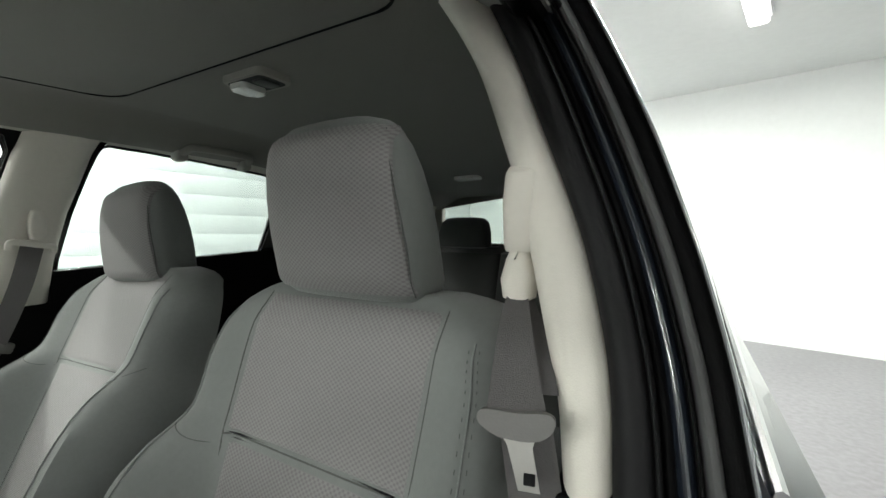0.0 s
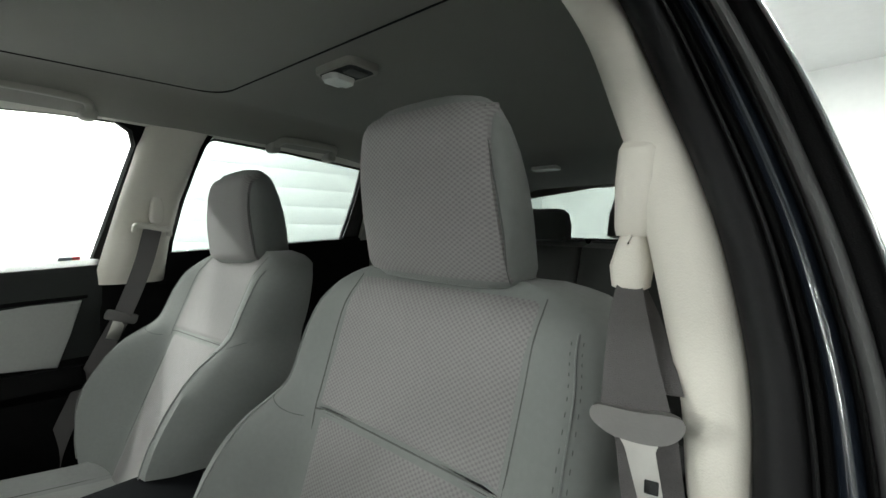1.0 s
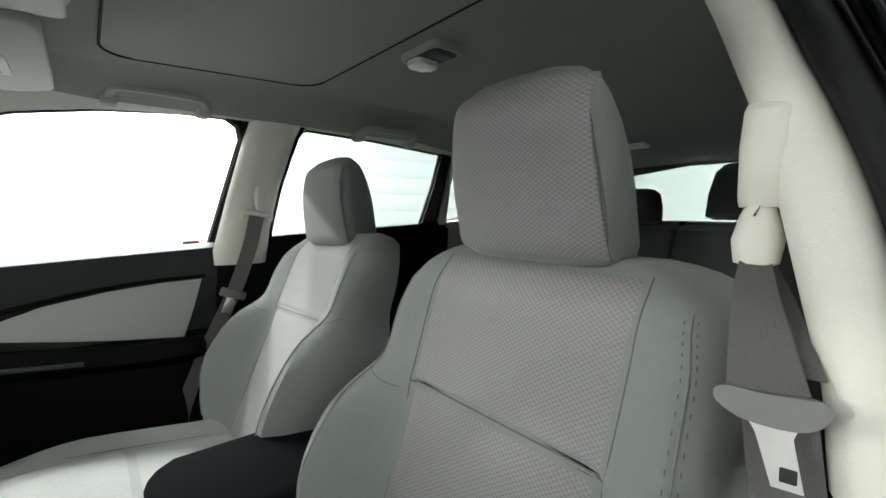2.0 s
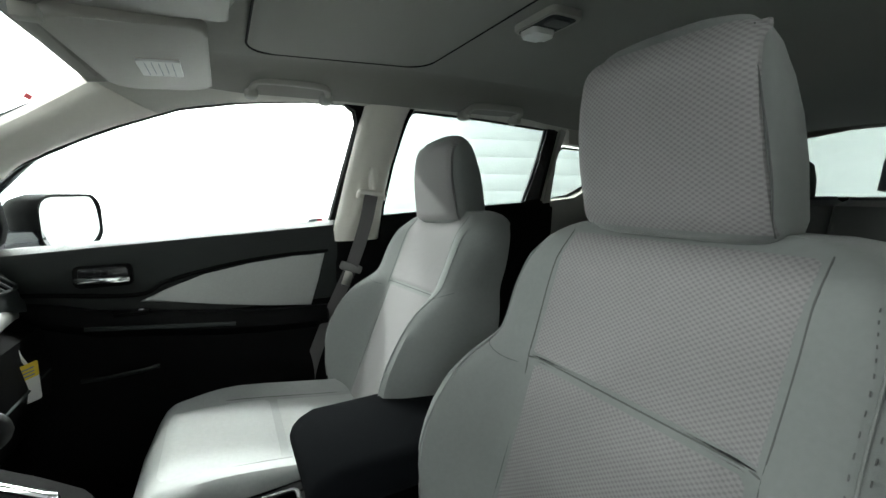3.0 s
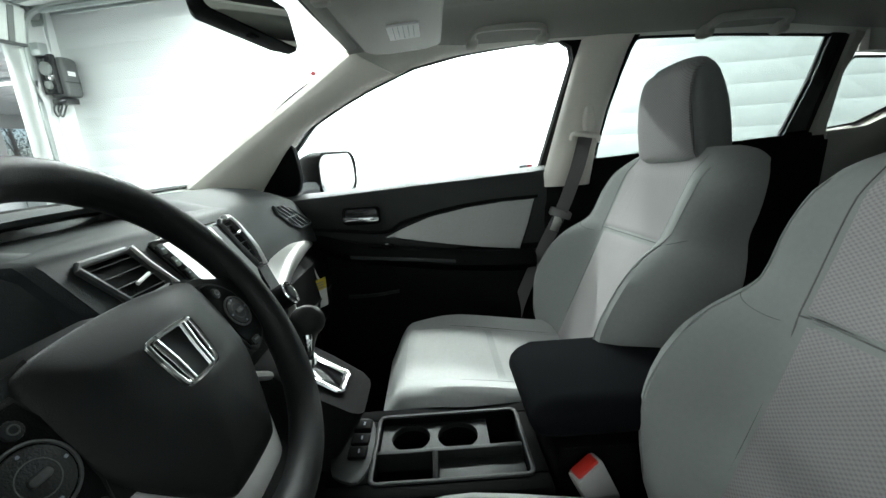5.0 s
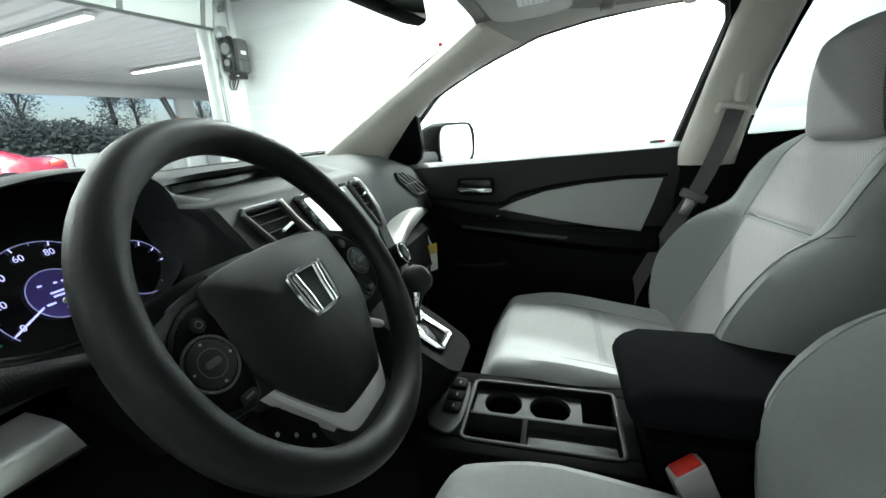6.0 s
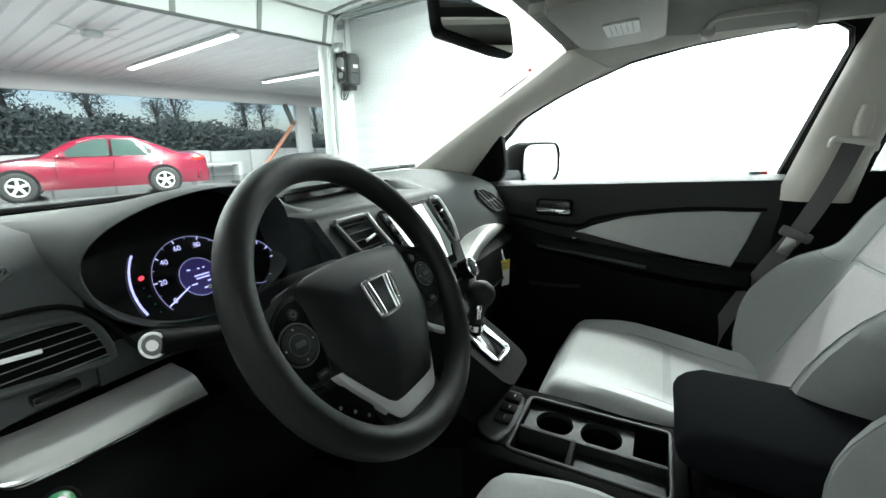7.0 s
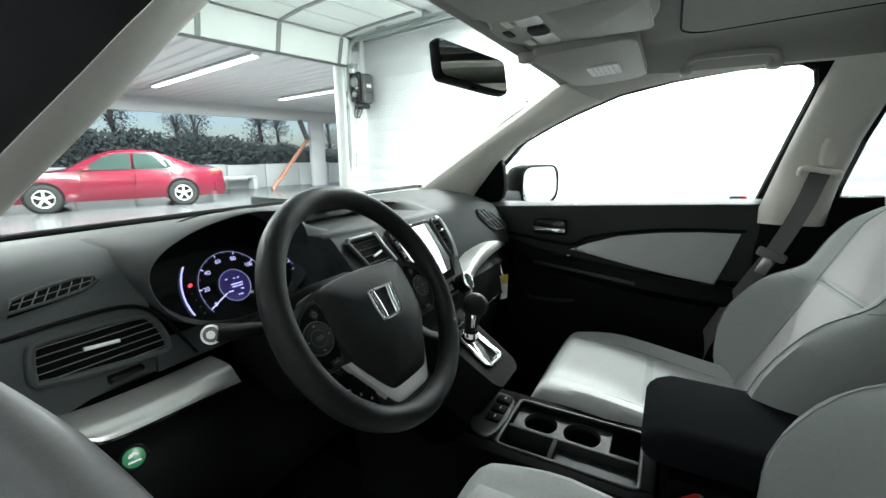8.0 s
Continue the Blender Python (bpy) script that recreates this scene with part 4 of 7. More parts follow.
MIDDLE = [(0.80, 1.142), (0.66, 1.158), (0.56, 1.165), (0.530, 1.160), (0.536, 1.152), (0.585, 1.146), (0.580, 1.112), (0.500, 1.118), (0.450, 1.126), (0.425, 1.123), (0.415, 1.08), (0.44, 0.990), (0.52, 0.930), (0.58, 0.80), (0.68, 0.60)]
CLOSED = [(0.80, 1.142), (0.66, 1.156), (0.57, 1.156), (0.54, 1.153), (0.525, 1.150), (0.51, 1.147), (0.495, 1.143), (0.475, 1.138), (0.450, 1.131), (0.425, 1.123), (0.415, 1.08), (0.44, 0.990), (0.52, 0.930), (0.58, 0.80), (0.68, 0.60)]
RIGHT = [(0.80, 1.134), (0.66, 1.140), (0.57, 1.130), (0.52, 1.113), (0.505, 1.104), (0.496, 1.096), (0.488, 1.087), (0.480, 1.076), (0.466, 1.052), (0.450, 1.018), (0.438, 0.985), (0.436, 0.962), (0.48, 0.940), (0.58, 0.80), (0.68, 0.60)]


def mix_rows(one, two, k):
    return [(a[0] + (b[0] - a[0]) * k, a[1] + (b[1] - a[1]) * k) for a, b in zip(one, two)]


def dash_row(x):
    middle = mix_rows(CLOSED, MIDDLE, max(0.0, 1 - ((x + 0.07) / 0.165) ** 4))
    row = mix_rows(LEFT, middle, ease(-0.295, -0.255, x)) if x < 0 else mix_rows(middle, RIGHT, ease(0.13, 0.27, x))
    end = ease(0.58, 0.70, abs(x))
    row = [(y - 0.015 * end * (x > 0) * (z > 0.94), z - 0.022 * end * (z > 0.94)) for y, z in row]
    hollow = ease(-0.530, -0.505, x) * ease(-0.276, -0.300, x)
    if hollow > 0:                                   # room for the gauges
        row = [(y + (max(y, 0.62) - y) * hollow if 2 < i < 12 else y, z) for i, (y, z) in enumerate(row)]
    base = 0.965 - 0.13 * (x / 0.66) ** 2
    return [(x, base, 1.075), (x, base - 0.03, 1.098)] + [(x, min(y, base - 0.04), z) for y, z in row] + [(x, 0.95, 0.55)]


stations = sorted({round(-0.69 + 0.02 * i, 3) for i in range(70)} | {-0.515, -0.505, -0.295, -0.285, -0.275})
part("dash_top", loft([dash_row(x) for x in stations]), "dash", dash, "dark grey grained dash", 50)
part("knee_panel", loft([[(x, 0.415, 0.938), (x, 0.396, 0.92), (x, 0.385, 0.88), (x, 0.41, 0.78), (x, 0.50, 0.66), (x, 0.56, 0.70), (x, 0.54, 0.96)] for x in (-0.68, -0.55, -0.42, -0.20, -0.13)]), "black", dash, "black knee panel")
part("glovebox", loft([[(x, 0.44, 0.925), (x, 0.40, 0.90), (x, 0.385, 0.80), (x, 0.40, 0.70), (x, 0.46, 0.62), (x, 0.60, 0.62), (x, 0.60, 0.92)] for x in (0.15, 0.3, 0.5, 0.68)]), "black", dash, "black glovebox")
part("glovebox_line", sweep([(0.17, 0.386, 0.795), (0.4, 0.383, 0.795), (0.66, 0.386, 0.795)], 0.003, n=6), "dash", dash)
part("kick_panel", box((0.645, 0.45, 0.42), (0.69, 0.95, 0.92), 0.01), "black", dash)

# silver trim under the face
left_trim = [(-0.640, 0.983, 0.977), (-0.626, 0.981, 0.967), (-0.60, 0.978, 0.9625), (-0.55, 0.976, 0.959), (-0.50, 0.976, 0.956), (-0.462, 0.976, 0.953)]
part("silver_trim", loft([[(p.x, 0.475, p.y + 0.003), (p.x, 0.446, p.y + 0.001), (p.x, 0.434, p.y - 0.001), (p.x, 0.428, p.y - 0.0035), (p.x, 0.4245, p.y - 0.0065), (p.x, 0.418, p.y * 0.4 + p.z * 0.6), (p.x, 0.4125, p.z + 0.004), (p.x, 0.4105, p.z + 0.001), (p.x, 0.475, p.z - 0.001)] for p in smooth_path(left_trim, 5)]), "silver", dash, "satin silver trim strip", 50)
part("trim_edge", sweep([(p.x, 0.4095, p.z - 0.0005) for p in smooth_path(left_trim, 5)], 0.0016, n=8), "chrome", dash, "bright lower edge")
right_trim = [(0.168, 0.366, 0.900), (0.21, 0.374, 0.928), (0.32, 0.388, 0.955), (0.46, 0.406, 0.961), (0.58, 0.422, 0.952), (0.685, 0.440, 0.936)]
part("silver_trim", loft([[Vector(p) + Vector(q) * k for q in ((0, 0.05, 0.018), (0, 0.012, 0.020), (0, 0.001, 0.017), (0, -0.008, 0.006), (0, -0.010, -0.008), (0, -0.006, -0.021), (0, 0.004, -0.026), (0, 0.05, -0.026))] for p, k in zip(smooth_path(right_trim, 5), [0.58 + 0.36 * ease(0, 9, i) - 0.46 * ease(14, 25, i) for i in range(26)])]), "silver", dash, "satin silver trim strip")


def vent(outline, place, slats, mat_rim, label, tab=None):
    """An air vent: rim, dark well, slats and a chrome tab."""
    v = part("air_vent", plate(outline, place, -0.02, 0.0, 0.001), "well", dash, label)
    part("vent_rim", sweep([place(a, b, 0.003) for a, b in outline], 0.0045, closed=True, n=8, up=(0, -1, 0)), mat_rim, v)
    us, vs = [a for a, _ in outline], [b for _, b in outline]
    for k in range(slats):
        h = min(vs) + (max(vs) - min(vs)) * (k + 0.7) / (slats + 0.4)
        across = []
        for (a0, b0), (a1, b1) in zip(outline, outline[1:] + outline[:1]):
            if (b0 - h) * (b1 - h) < 0:
                across.append(a0 + (a1 - a0) * (h - b0) / (b1 - b0))
        if len(across) > 1:
            part("slat", sweep([place(min(across), h, 0.003), place(max(across), h, 0.003)], 0.0006, 0.0016, up=(0, -1, 0.5), n=6), "slat", v)
    if tab:
        part("vent_tab", sweep([place(tab[0], tab[1], 0.010), place(tab[2], tab[3], 0.010)], 0.0024, 0.0024, n=8), "tab", v, "bright vent tab")
    return v


def face_left(u, v, w):
    return Vector((u, 0.470 - w + 0.16 * (v - 1.04), v))


vent(rounded([(-0.650, 1.072), (-0.641, 1.077), (-0.544, 1.074), (-0.529, 1.061), (-0.519, 1.022), (-0.530, 1.017), (-0.651, 1.031), (-0.655, 1.040)], 1), face_left, 6, "dash", "wide black air vent", (-0.609, 1.056, -0.575, 1.053))
part("vent_wheel", box((-0.59, 0.464, 1.000), (-0.552, 0.478, 1.010), 0.002), "gloss", dash)



def on_grille(u, v, w):
    """The demister grille lies flush in the dash's shoulder."""
    return Vector((u, 0.495 + 0.72 * v - 0.65 * w, 1.1065 + 0.07 * (u + 0.65) + 0.70 * v + 0.72 * w))


g_line = [(-0.654, 0.000), (-0.648, 0.014), (-0.620, 0.019), (-0.588, 0.021), (-0.572, 0.017), (-0.570, 0.011), (-0.582, 0.004), (-0.62, 0.000)]
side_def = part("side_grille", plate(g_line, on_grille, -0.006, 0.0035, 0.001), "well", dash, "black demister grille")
part("grille_rim", sweep([on_grille(u, v, 0.0035) for u, v in g_line], 0.0022, closed=True, n=6), "dash", side_def)
for k in range(7):
    x = -0.645 + 0.0105 * k
    part("grille_bar", sweep([on_grille(x, 0.002, 0.0042), on_grille(x + 0.010, 0.017, 0.0042)], 0.0007, n=6), "stack_rim", side_def)
part("grille_bar", sweep([on_grille(-0.648, 0.008, 0.0042), on_grille(-0.575, 0.012, 0.0042)], 0.0006, n=6), "stack_rim", side_def)

# groove of the dash pad, and the dark edge below the windscreen
part("pad_crease", sweep(smooth_path([(-0.668, 0.478, 1.087), (-0.614, 0.474, 1.091), (-0.568, 0.474, 1.090), (-0.540, 0.474, 1.081), (-0.517, 0.472, 1.057), (-0.500, 0.470, 1.025), (-0.484, 0.470, 0.996)], 6), 0.0026, n=6), "black", dash)
part("windscreen_edge", sweep([(x, min(0.812, 0.935 - 0.13 * (x / 0.66) ** 2), 1.143) for x in [-0.67 + 0.067 * i for i in range(21)]], 0.016, 0.0065, n=8), "black", dash, "black edge strip")

# gauges in their hood
HOOD = [(-0.540, 1.112), (-0.527, 1.145), (-0.478, 1.171), (-0.41, 1.185), (-0.35, 1.185), (-0.297, 1.170), (-0.273, 1.138), (-0.267, 1.09), (-0.280, 1.048), (-0.33, 1.021), (-0.40, 1.014), (-0.468, 1.027), (-0.515, 1.060)]
hood = rounded(HOOD, 2)
H_MID = Vector((-0.404, 1.098))


def gauge_y(z):
    return 0.495 + 0.5 * (z - 1.075)


rows = []
for k, y, cap in ((1.10, 0.66, 1.150), (1.06, 0.56, 1.168), (1.03, 0.49, 1.2), (1.012, 0.466, 1.2), (0.995, 0.460, 1.2), (0.975, 0.463, 1.2), (0.945, 0.0, 1.2), (0.90, 0.012, 1.2)):
    ring = []
    for u, v in hood:
        z = min(cap, H_MID.y + (v - H_MID.y) * k)
        ring.append((H_MID.x + (u - H_MID.x) * k, y - 0.10 * (v - H_MID.y) * (y < 0.5) if y > 0.1 else (max(gauge_y(z), 0.472) * (y > 0) + (0.5 * gauge_y(z) + 0.232) * (y == 0) + y), z))
    rows.append(ring)
part("gauge_hood", loft(rows, True, False), "dash", dash, "dark gauge hood", 60)
part("hood_fill", loft([[(x, 0.478, 1.030), (x, 0.468, 1.010), (x, 0.470, 0.990), (x, 0.50, 0.980), (x, 0.62, 0.985), (x, 0.62, 1.02)] for x in (-0.535, -0.46, -0.375, -0.29, -0.22)]), "dash", dash)


def on_gauge(u, v, w=0.003):
    """u across, v up the sloping gauge face, w off it."""
    z = 1.067 + (v - 1.067) * 0.894
    return Vector((u, gauge_y(z) - 0.894 * w, z + 0.447 * w))


gauge = part("gauge_panel", plate([(H_MID.x + (u - H_MID.x) * 0.93, 1.067 + (H_MID.y + (v - H_MID.y) * 0.93 - 1.067) / 0.894) for u, v in hood], on_gauge, -0.01, 0.0, 0), "gloss", dash, "black gauge panel with violet lighting")


def ring_on_gauge(cx, cz, r, a0, a1, thick, mat, name):
    pts = [on_gauge(cx + r * math.cos(radians(a)), cz + r * math.sin(radians(a))) for a in [a0 + (a1 - a0) * k / 36 for k in range(37)]]
    return part(name, sweep(pts, thick, n=6, up=(0, -1, 0)), mat, gauge)


def spoke_on_gauge(cx, cz, a, r0, r1, thick, mat, name):
    return part(name, sweep([on_gauge(cx + r * math.cos(a), cz + r * math.sin(a)) for r in (r0, r1)], thick, n=6, up=(0, -1, 0)), mat, gauge)


SPEED = (-0.400, 1.068)
ring_on_gauge(*SPEED, 0.056, -36, 212, 0.0005, "dial_dim", "dial_ring")
ring_on_gauge(*SPEED, 0.0255, -180, 180, 0.0006, "dial_dim", "display_ring")
part("dial_display", plate(circle(*SPEED, 0.025), on_gauge, 0.0, 0.0012, 0), "dial_blue", gauge, "violet round display")
for k, text in enumerate(("0", "20", "40", "60", "80", "100", "", "")):
    a = radians(207 - 34 * k)
    if text:
        lettering(text, 0.0095, Matrix.Translation(on_gauge(SPEED[0] + 0.0445 * math.cos(a), SPEED[1] + 0.0445 * math.sin(a), 0.002)) @ pose(0, 0, 0, 63.4, 0, 0), "dial", gauge)
    else:
        spoke_on_gauge(*SPEED, a, 0.041, 0.048, 0.0016, "dial", "dial_mark")
    spoke_on_gauge(*SPEED, a, 0.0515, 0.056, 0.0008, "dial", "tick")
    if k < 7:
        spoke_on_gauge(*SPEED, a - radians(17), 0.053, 0.056, 0.0005, "dial_dim", "tick")
spoke_on_gauge(*SPEED, radians(207), 0.020, 0.053, 0.0011, "dial", "needle")
for du, dv, w in ((-0.010, 0.012, 0.004), (0.003, 0.011, 0.003), (0.010, 0.011, 0.003), (0.004, 0.002, 0.020), (0.004, -0.002, 0.018), (-0.010, -0.008, 0.008), (0.010, -0.008, 0.005), (0.004, -0.016, 0.008)):
    part("display_line", plate(round_rect(SPEED[0] + du - w / 2, SPEED[1] + dv - 0.001, SPEED[0] + du + w / 2, SPEED[1] + dv + 0.001, 0.0004, 1), on_gauge, 0.0012, 0.002, 0), "dial", gauge)
ring_on_gauge(*SPEED, 0.079, 144, 199, 0.0014, "dial", "side_arc")
ring_on_gauge(-0.315, 1.066, 0.034, -140, 140, 0.0006, "dial_dim", "fuel_ring")
for k in range(5):
    spoke_on_gauge(-0.315, 1.066, radians(-60 + 30 * k), 0.028, 0.033, 0.0008, "dial", "tick")
part("telltale", plate(circle(-0.464, 1.086, 0.0026, 12), on_gauge, 0.0, 0.003, 0), "tell_red", gauge, "red warning light")
for k in range(4):
    part("telltale", plate(circle(-0.466 + 0.002 * k, 1.074 - 0.011 * k, 0.0012, 8), on_gauge, 0.0, 0.002, 0), "green", gauge)

# the display sits deep under the dash top, in the middle
part("dash_display", plate([(-0.195, 1.113), (-0.175, 1.144), (0.035, 1.144), (0.055, 1.113)], lambda u, v, w: Vector((u, 0.574 - w, v)), -0.004, 0.002, 0.001), "gloss", dash, "dark display")

# the middle stack
stack = thing("center_stack", "dark centre stack with screen, silver-edged vents and a chrome knob", "control panel", (0, 0.42, 0.5))


def on_stack(u, v, w):
    """u across, v the height on the sloping face, w out of it."""
    return Vector((u, 0.402 + 0.58 * (v - 1.10) - 0.865 * w, v + 0.50 * w))


def stack_row(z, x0, x1, y):
    return [(x0, 0.60, z), (x0, y + 0.012, z), (x0 + 0.008, y, z), (x1 - 0.008, y, z), (x1, y + 0.012, z), (x1, 0.60, z)]


part("stack_face", loft([stack_row(z, x0, x1, on_stack(0, z, 0).y + d) for z, x0, x1, d in ((1.131, -0.262, 0.138, 0.016), (1.127, -0.266, 0.141, 0.004), (1.12, -0.266, 0.142, 0.0), (1.06, -0.250, 0.138, 0), (1.02, -0.225, 0.126, 0), (0.985, -0.20, 0.114, 0), (0.95, -0.175, 0.108, 0))]), "dash", stack, "dark grey stack")
part("stack_foot", loft([stack_row(*r) for r in ((0.952, -0.165, 0.104, 0.320), (0.92, -0.13, 0.10, 0.318), (0.89, -0.105, 0.10, 0.335), (0.83, -0.085, 0.10, 0.36), (0.76, -0.085, 0.10, 0.37))]), "black", stack, "black lower stack")
dash_keep, dash = dash, stack
vent([(-0.230, 1.110), (-0.226, 1.114), (-0.156, 1.114), (-0.148, 1.108), (-0.133, 1.066), (-0.137, 1.060), (-0.196, 1.059), (-0.204, 1.063)], on_stack, 4, "stack_rim", "black air vent with silver edge", (-0.186, 1.076, -0.160, 1.081))
vent([(0.068, 1.106), (0.072, 1.110), (0.100, 1.108), (0.110, 1.085), (0.108, 1.05), (0.094, 1.024), (0.084, 1.026), (0.074, 1.060)], on_stack, 5, "stack_rim", "narrow black air vent with silver edge", (0.086, 1.082, 0.094, 1.084))
dash = dash_keep
part("vent_edge", sweep([on_stack(u, v, 0.005) for u, v in ((-0.148, 1.115), (-0.140, 1.09), (-0.124, 1.058))], 0.0055, 0.004, n=8), "silver", stack, "silver vent edge")
# Lit tone of the silver used on the left vent's edge.
part("vent_edge", sweep([on_stack(p.x, p.y, 0.005) for p in smooth_path([(0.088, 1.113, 0), (0.106, 1.109, 0), (0.115, 1.085, 0), (0.113, 1.05, 0), (0.098, 1.020, 0)], 4)], 0.0075, 0.005, n=8), "tab", stack, "silver vent edge")
unit = part("screen_unit", plate([(-0.116, 1.110), (-0.110, 1.114), (0.054, 1.113), (0.060, 1.107), (0.074, 1.022), (0.060, 0.985), (-0.075, 0.985), (-0.088, 1.02)], on_stack, 0.0, 0.005, 0.0015), "gloss", stack, "gloss black screen unit")
part("screen", plate([(-0.095, 1.106), (0.030, 1.106), (0.040, 1.050), (0.030, 1.000), (-0.066, 1.000)], on_stack, 0.005, 0.0062, 0), "screen", unit, "bright white screen")
# Grey strip paints the reflections that cover the screen's right side.
part("screen_reflection", plate([(0.0305, 1.106), (0.046, 1.106), (0.066, 1.022), (0.050, 1.000), (0.0305, 1.000), (0.0405, 1.050)], on_stack, 0.005, 0.006, 0), "slat", unit, "grey strip painting the reflections at the screen's edge")
for k in range(5):
    part("screen_key", plate(round_rect(-0.111 + 0.0062 * k, 1.094 - 0.019 * k, -0.099 + 0.0062 * k, 1.107 - 0.019 * k, 0.002), on_stack, 0.005, 0.008, 0.001), "dash", unit)
    part("key_mark", plate(round_rect(-0.108 + 0.0062 * k, 1.0995 - 0.019 * k, -0.102 + 0.0062 * k, 1.1015 - 0.019 * k, 0.0005, 1), on_stack, 0.008, 0.0084, 0), "ink", unit)
knob = part("climate_knob", plate(circle(0.066, 0.962, 0.0195), on_stack, 0.0, 0.026, 0.003), "black", stack, "black knob with a chrome ring")
part("knob_ring", sweep([on_stack(u, v, 0.026) for u, v in circle(0.066, 0.962, 0.0175, 24)], 0.003, closed=True, n=6, up=(0, -1, 0.5)), "chrome", knob, "chrome ring")
part("knob_cap", plate(circle(0.066, 0.962, 0.011), on_stack, 0.026, 0.030, 0.002), "dash", knob)
part("climate_strip", plate(round_rect(-0.10, 0.957, 0.040, 0.978, 0.004), on_stack, 0.0, 0.006, 0.002), "gloss", stack)
for k in range(3):
    part("climate_key", plate(round_rect(-0.09 + 0.04 * k, 0.961, -0.06 + 0.04 * k, 0.973, 0.002), on_stack, 0.006, 0.008, 0.001), "dash", stack)
part("stack_rail", sweep([(0.106, 0.318, 0.945), (0.088, 0.308, 0.915), (0.066, 0.300, 0.885)], 0.009, 0.006, n=8), "silver", stack, "satin silver rail")
part("stack_rail", sweep([(-0.160, 0.312, 0.948), (-0.125, 0.302, 0.918), (-0.085, 0.296, 0.895)], 0.010, 0.007, n=8), "silver", stack, "satin silver rail")

# the small vent at the dash's far end
def on_end(u, v, w):
    """Set flush into the sloping end of the dash: u across, v the height."""
    return Vector((u, 0.4495 + 0.47 * (v - 1.018) - 0.015 * ease(0.58, 0.70, u) - 0.88 * w, v + 0.42 * w))


end_line = rounded([(0.482, 1.080), (0.585, 1.077), (0.672, 1.012), (0.664, 1.000), (0.575, 1.002)], 1)
end_vent = vent(end_line, on_end, 0, "dash", "small black end vent")
for k in range(3):
    a = (k + 0.8) / 3.6
    part("slat", sweep([on_end(0.490 + 0.098 * a, 1.076, 0.004), on_end(0.535 + 0.100 * a, 1.038, 0.006), on_end(0.580 + 0.086 * a, 1.005, 0.004)], 0.0042, 0.003, n=6), "slat", end_vent)
part("slat", sweep([on_end(0.530, 1.040, 0.0045), on_end(0.625, 1.040, 0.0045)], 0.003, 0.002, n=6), "slat", end_vent)

# shifter on its sloping base
shifter = thing("gear_shifter", "black gear shifter with chrome gate on a sloping base", "gear shifter", (0.02, 0.25, 0.72))


def on_gate(u, v, w):
    """u across, v forwards and up the slope, w off it."""
    return Vector((0.004 + u * 0.8, 0.195 + v * 0.70, 0.800 + v * 0.46)) + Vector((0, -0.54, 0.84)) * w


part("shift_base", loft([[on_gate(u * k, v, w) for u, w in ((-0.085, -0.12), (-0.085, -0.02), (-0.07, 0.0), (0.105, 0.0), (0.12, -0.02), (0.12, -0.12))] for v, k in ((-0.035, 0.6), (-0.028, 0.78), (-0.01, 0.92), (0.06, 1.0), (0.14, 1.0), (0.22, 1.0))]), "black", shifter, "black shifter base")
part("gate_plate", plate(round_rect(-0.030, 0.018, 0.060, 0.165, 0.014), on_gate, 0.0, 0.004, 0.002), "gloss", shifter, "gloss black gate")
part("gate_rim", sweep([on_gate(u, v, 0.005) for u, v in round_rect(-0.024, 0.024, 0.054, 0.158, 0.012)], 0.007, 0.004, closed=True, n=8), "chrome", shifter, "chrome gate rim")
part("shift_rod", sweep([on_gate(0.015, 0.105, 0.0), (0.012, 0.262, 0.905)], 0.009, n=10), "black", shifter)
rows = []
for z, w, d in ((0.872, 0.013, 0.015), (0.884, 0.017, 0.020), (0.902, 0.018, 0.022), (0.917, 0.020, 0.026), (0.924, 0.026, 0.034), (0.932, 0.0295, 0.040), (0.942, 0.030, 0.041), (0.952, 0.0265, 0.036), (0.960, 0.020, 0.027), (0.965, 0.011, 0.015), (0.967, 0.004, 0.006)):
    rows.append([(0.012 + 0.76 * w * math.cos(t), 0.266 + 0.74 * d * math.sin(t) - (z - 0.9) * 0.20, z + 0.10 * d * math.sin(t)) for t in [2 * math.pi * i / 24 for i in range(24)]])
knob = part("shift_knob", loft(rows), "leather", shifter, "black knob", 60)
part("knob_button", sweep(smooth_path([(-0.004, 0.256, 0.922), (-0.006, 0.256, 0.908), (-0.005, 0.258, 0.894)], 3), [0.0075] * 3 + [0.0065] * 4, n=12), "chrome", knob, "chrome button")
part("knob_collar", sweep([(0.0095, 0.268, 0.862), (0.01, 0.267, 0.874)], 0.017, n=16), "chrome", knob)

# ---- steering wheel ----
W_MID, W_TILT = Vector((-0.364, 0.245, 1.069)), radians(31)
wheel = thing("steering_wheel", "black steering wheel with silver spokes and buttons", "steering wheel", tuple(W_MID))


def on_wheel(a, b, c):
    """a to the right, b up in the rim's plane, c towards the driver."""
    return W_MID + Vector((a, b * math.sin(W_TILT) - c * math.cos(W_TILT), b * math.cos(W_TILT) + c * math.sin(W_TILT)))


RIM = 0.157


def on_rim(t):
    """The rim's middle line: it stands a little proud of the hub and is turned slightly towards the middle of the car."""
    p = on_wheel(RIM * math.cos(t), RIM * math.sin(t) + 0.0035, 0.008)
    return W_MID + Matrix.Rotation(radians(2.1), 3, "Z") @ (p - W_MID)


def pod_at(a, b, c):
    return on_wheel(a * 1.06, b - 0.006, c - 0.024)


axis = on_wheel(0, 0, 1) - W_MID
part("rim", sweep([on_rim(t) for t in [2 * math.pi * k / 72 for k in range(72)]], 0.0155, 0.0175, up=tuple(axis), closed=True, n=16), "leather", wheel, "black wheel rim", 60)
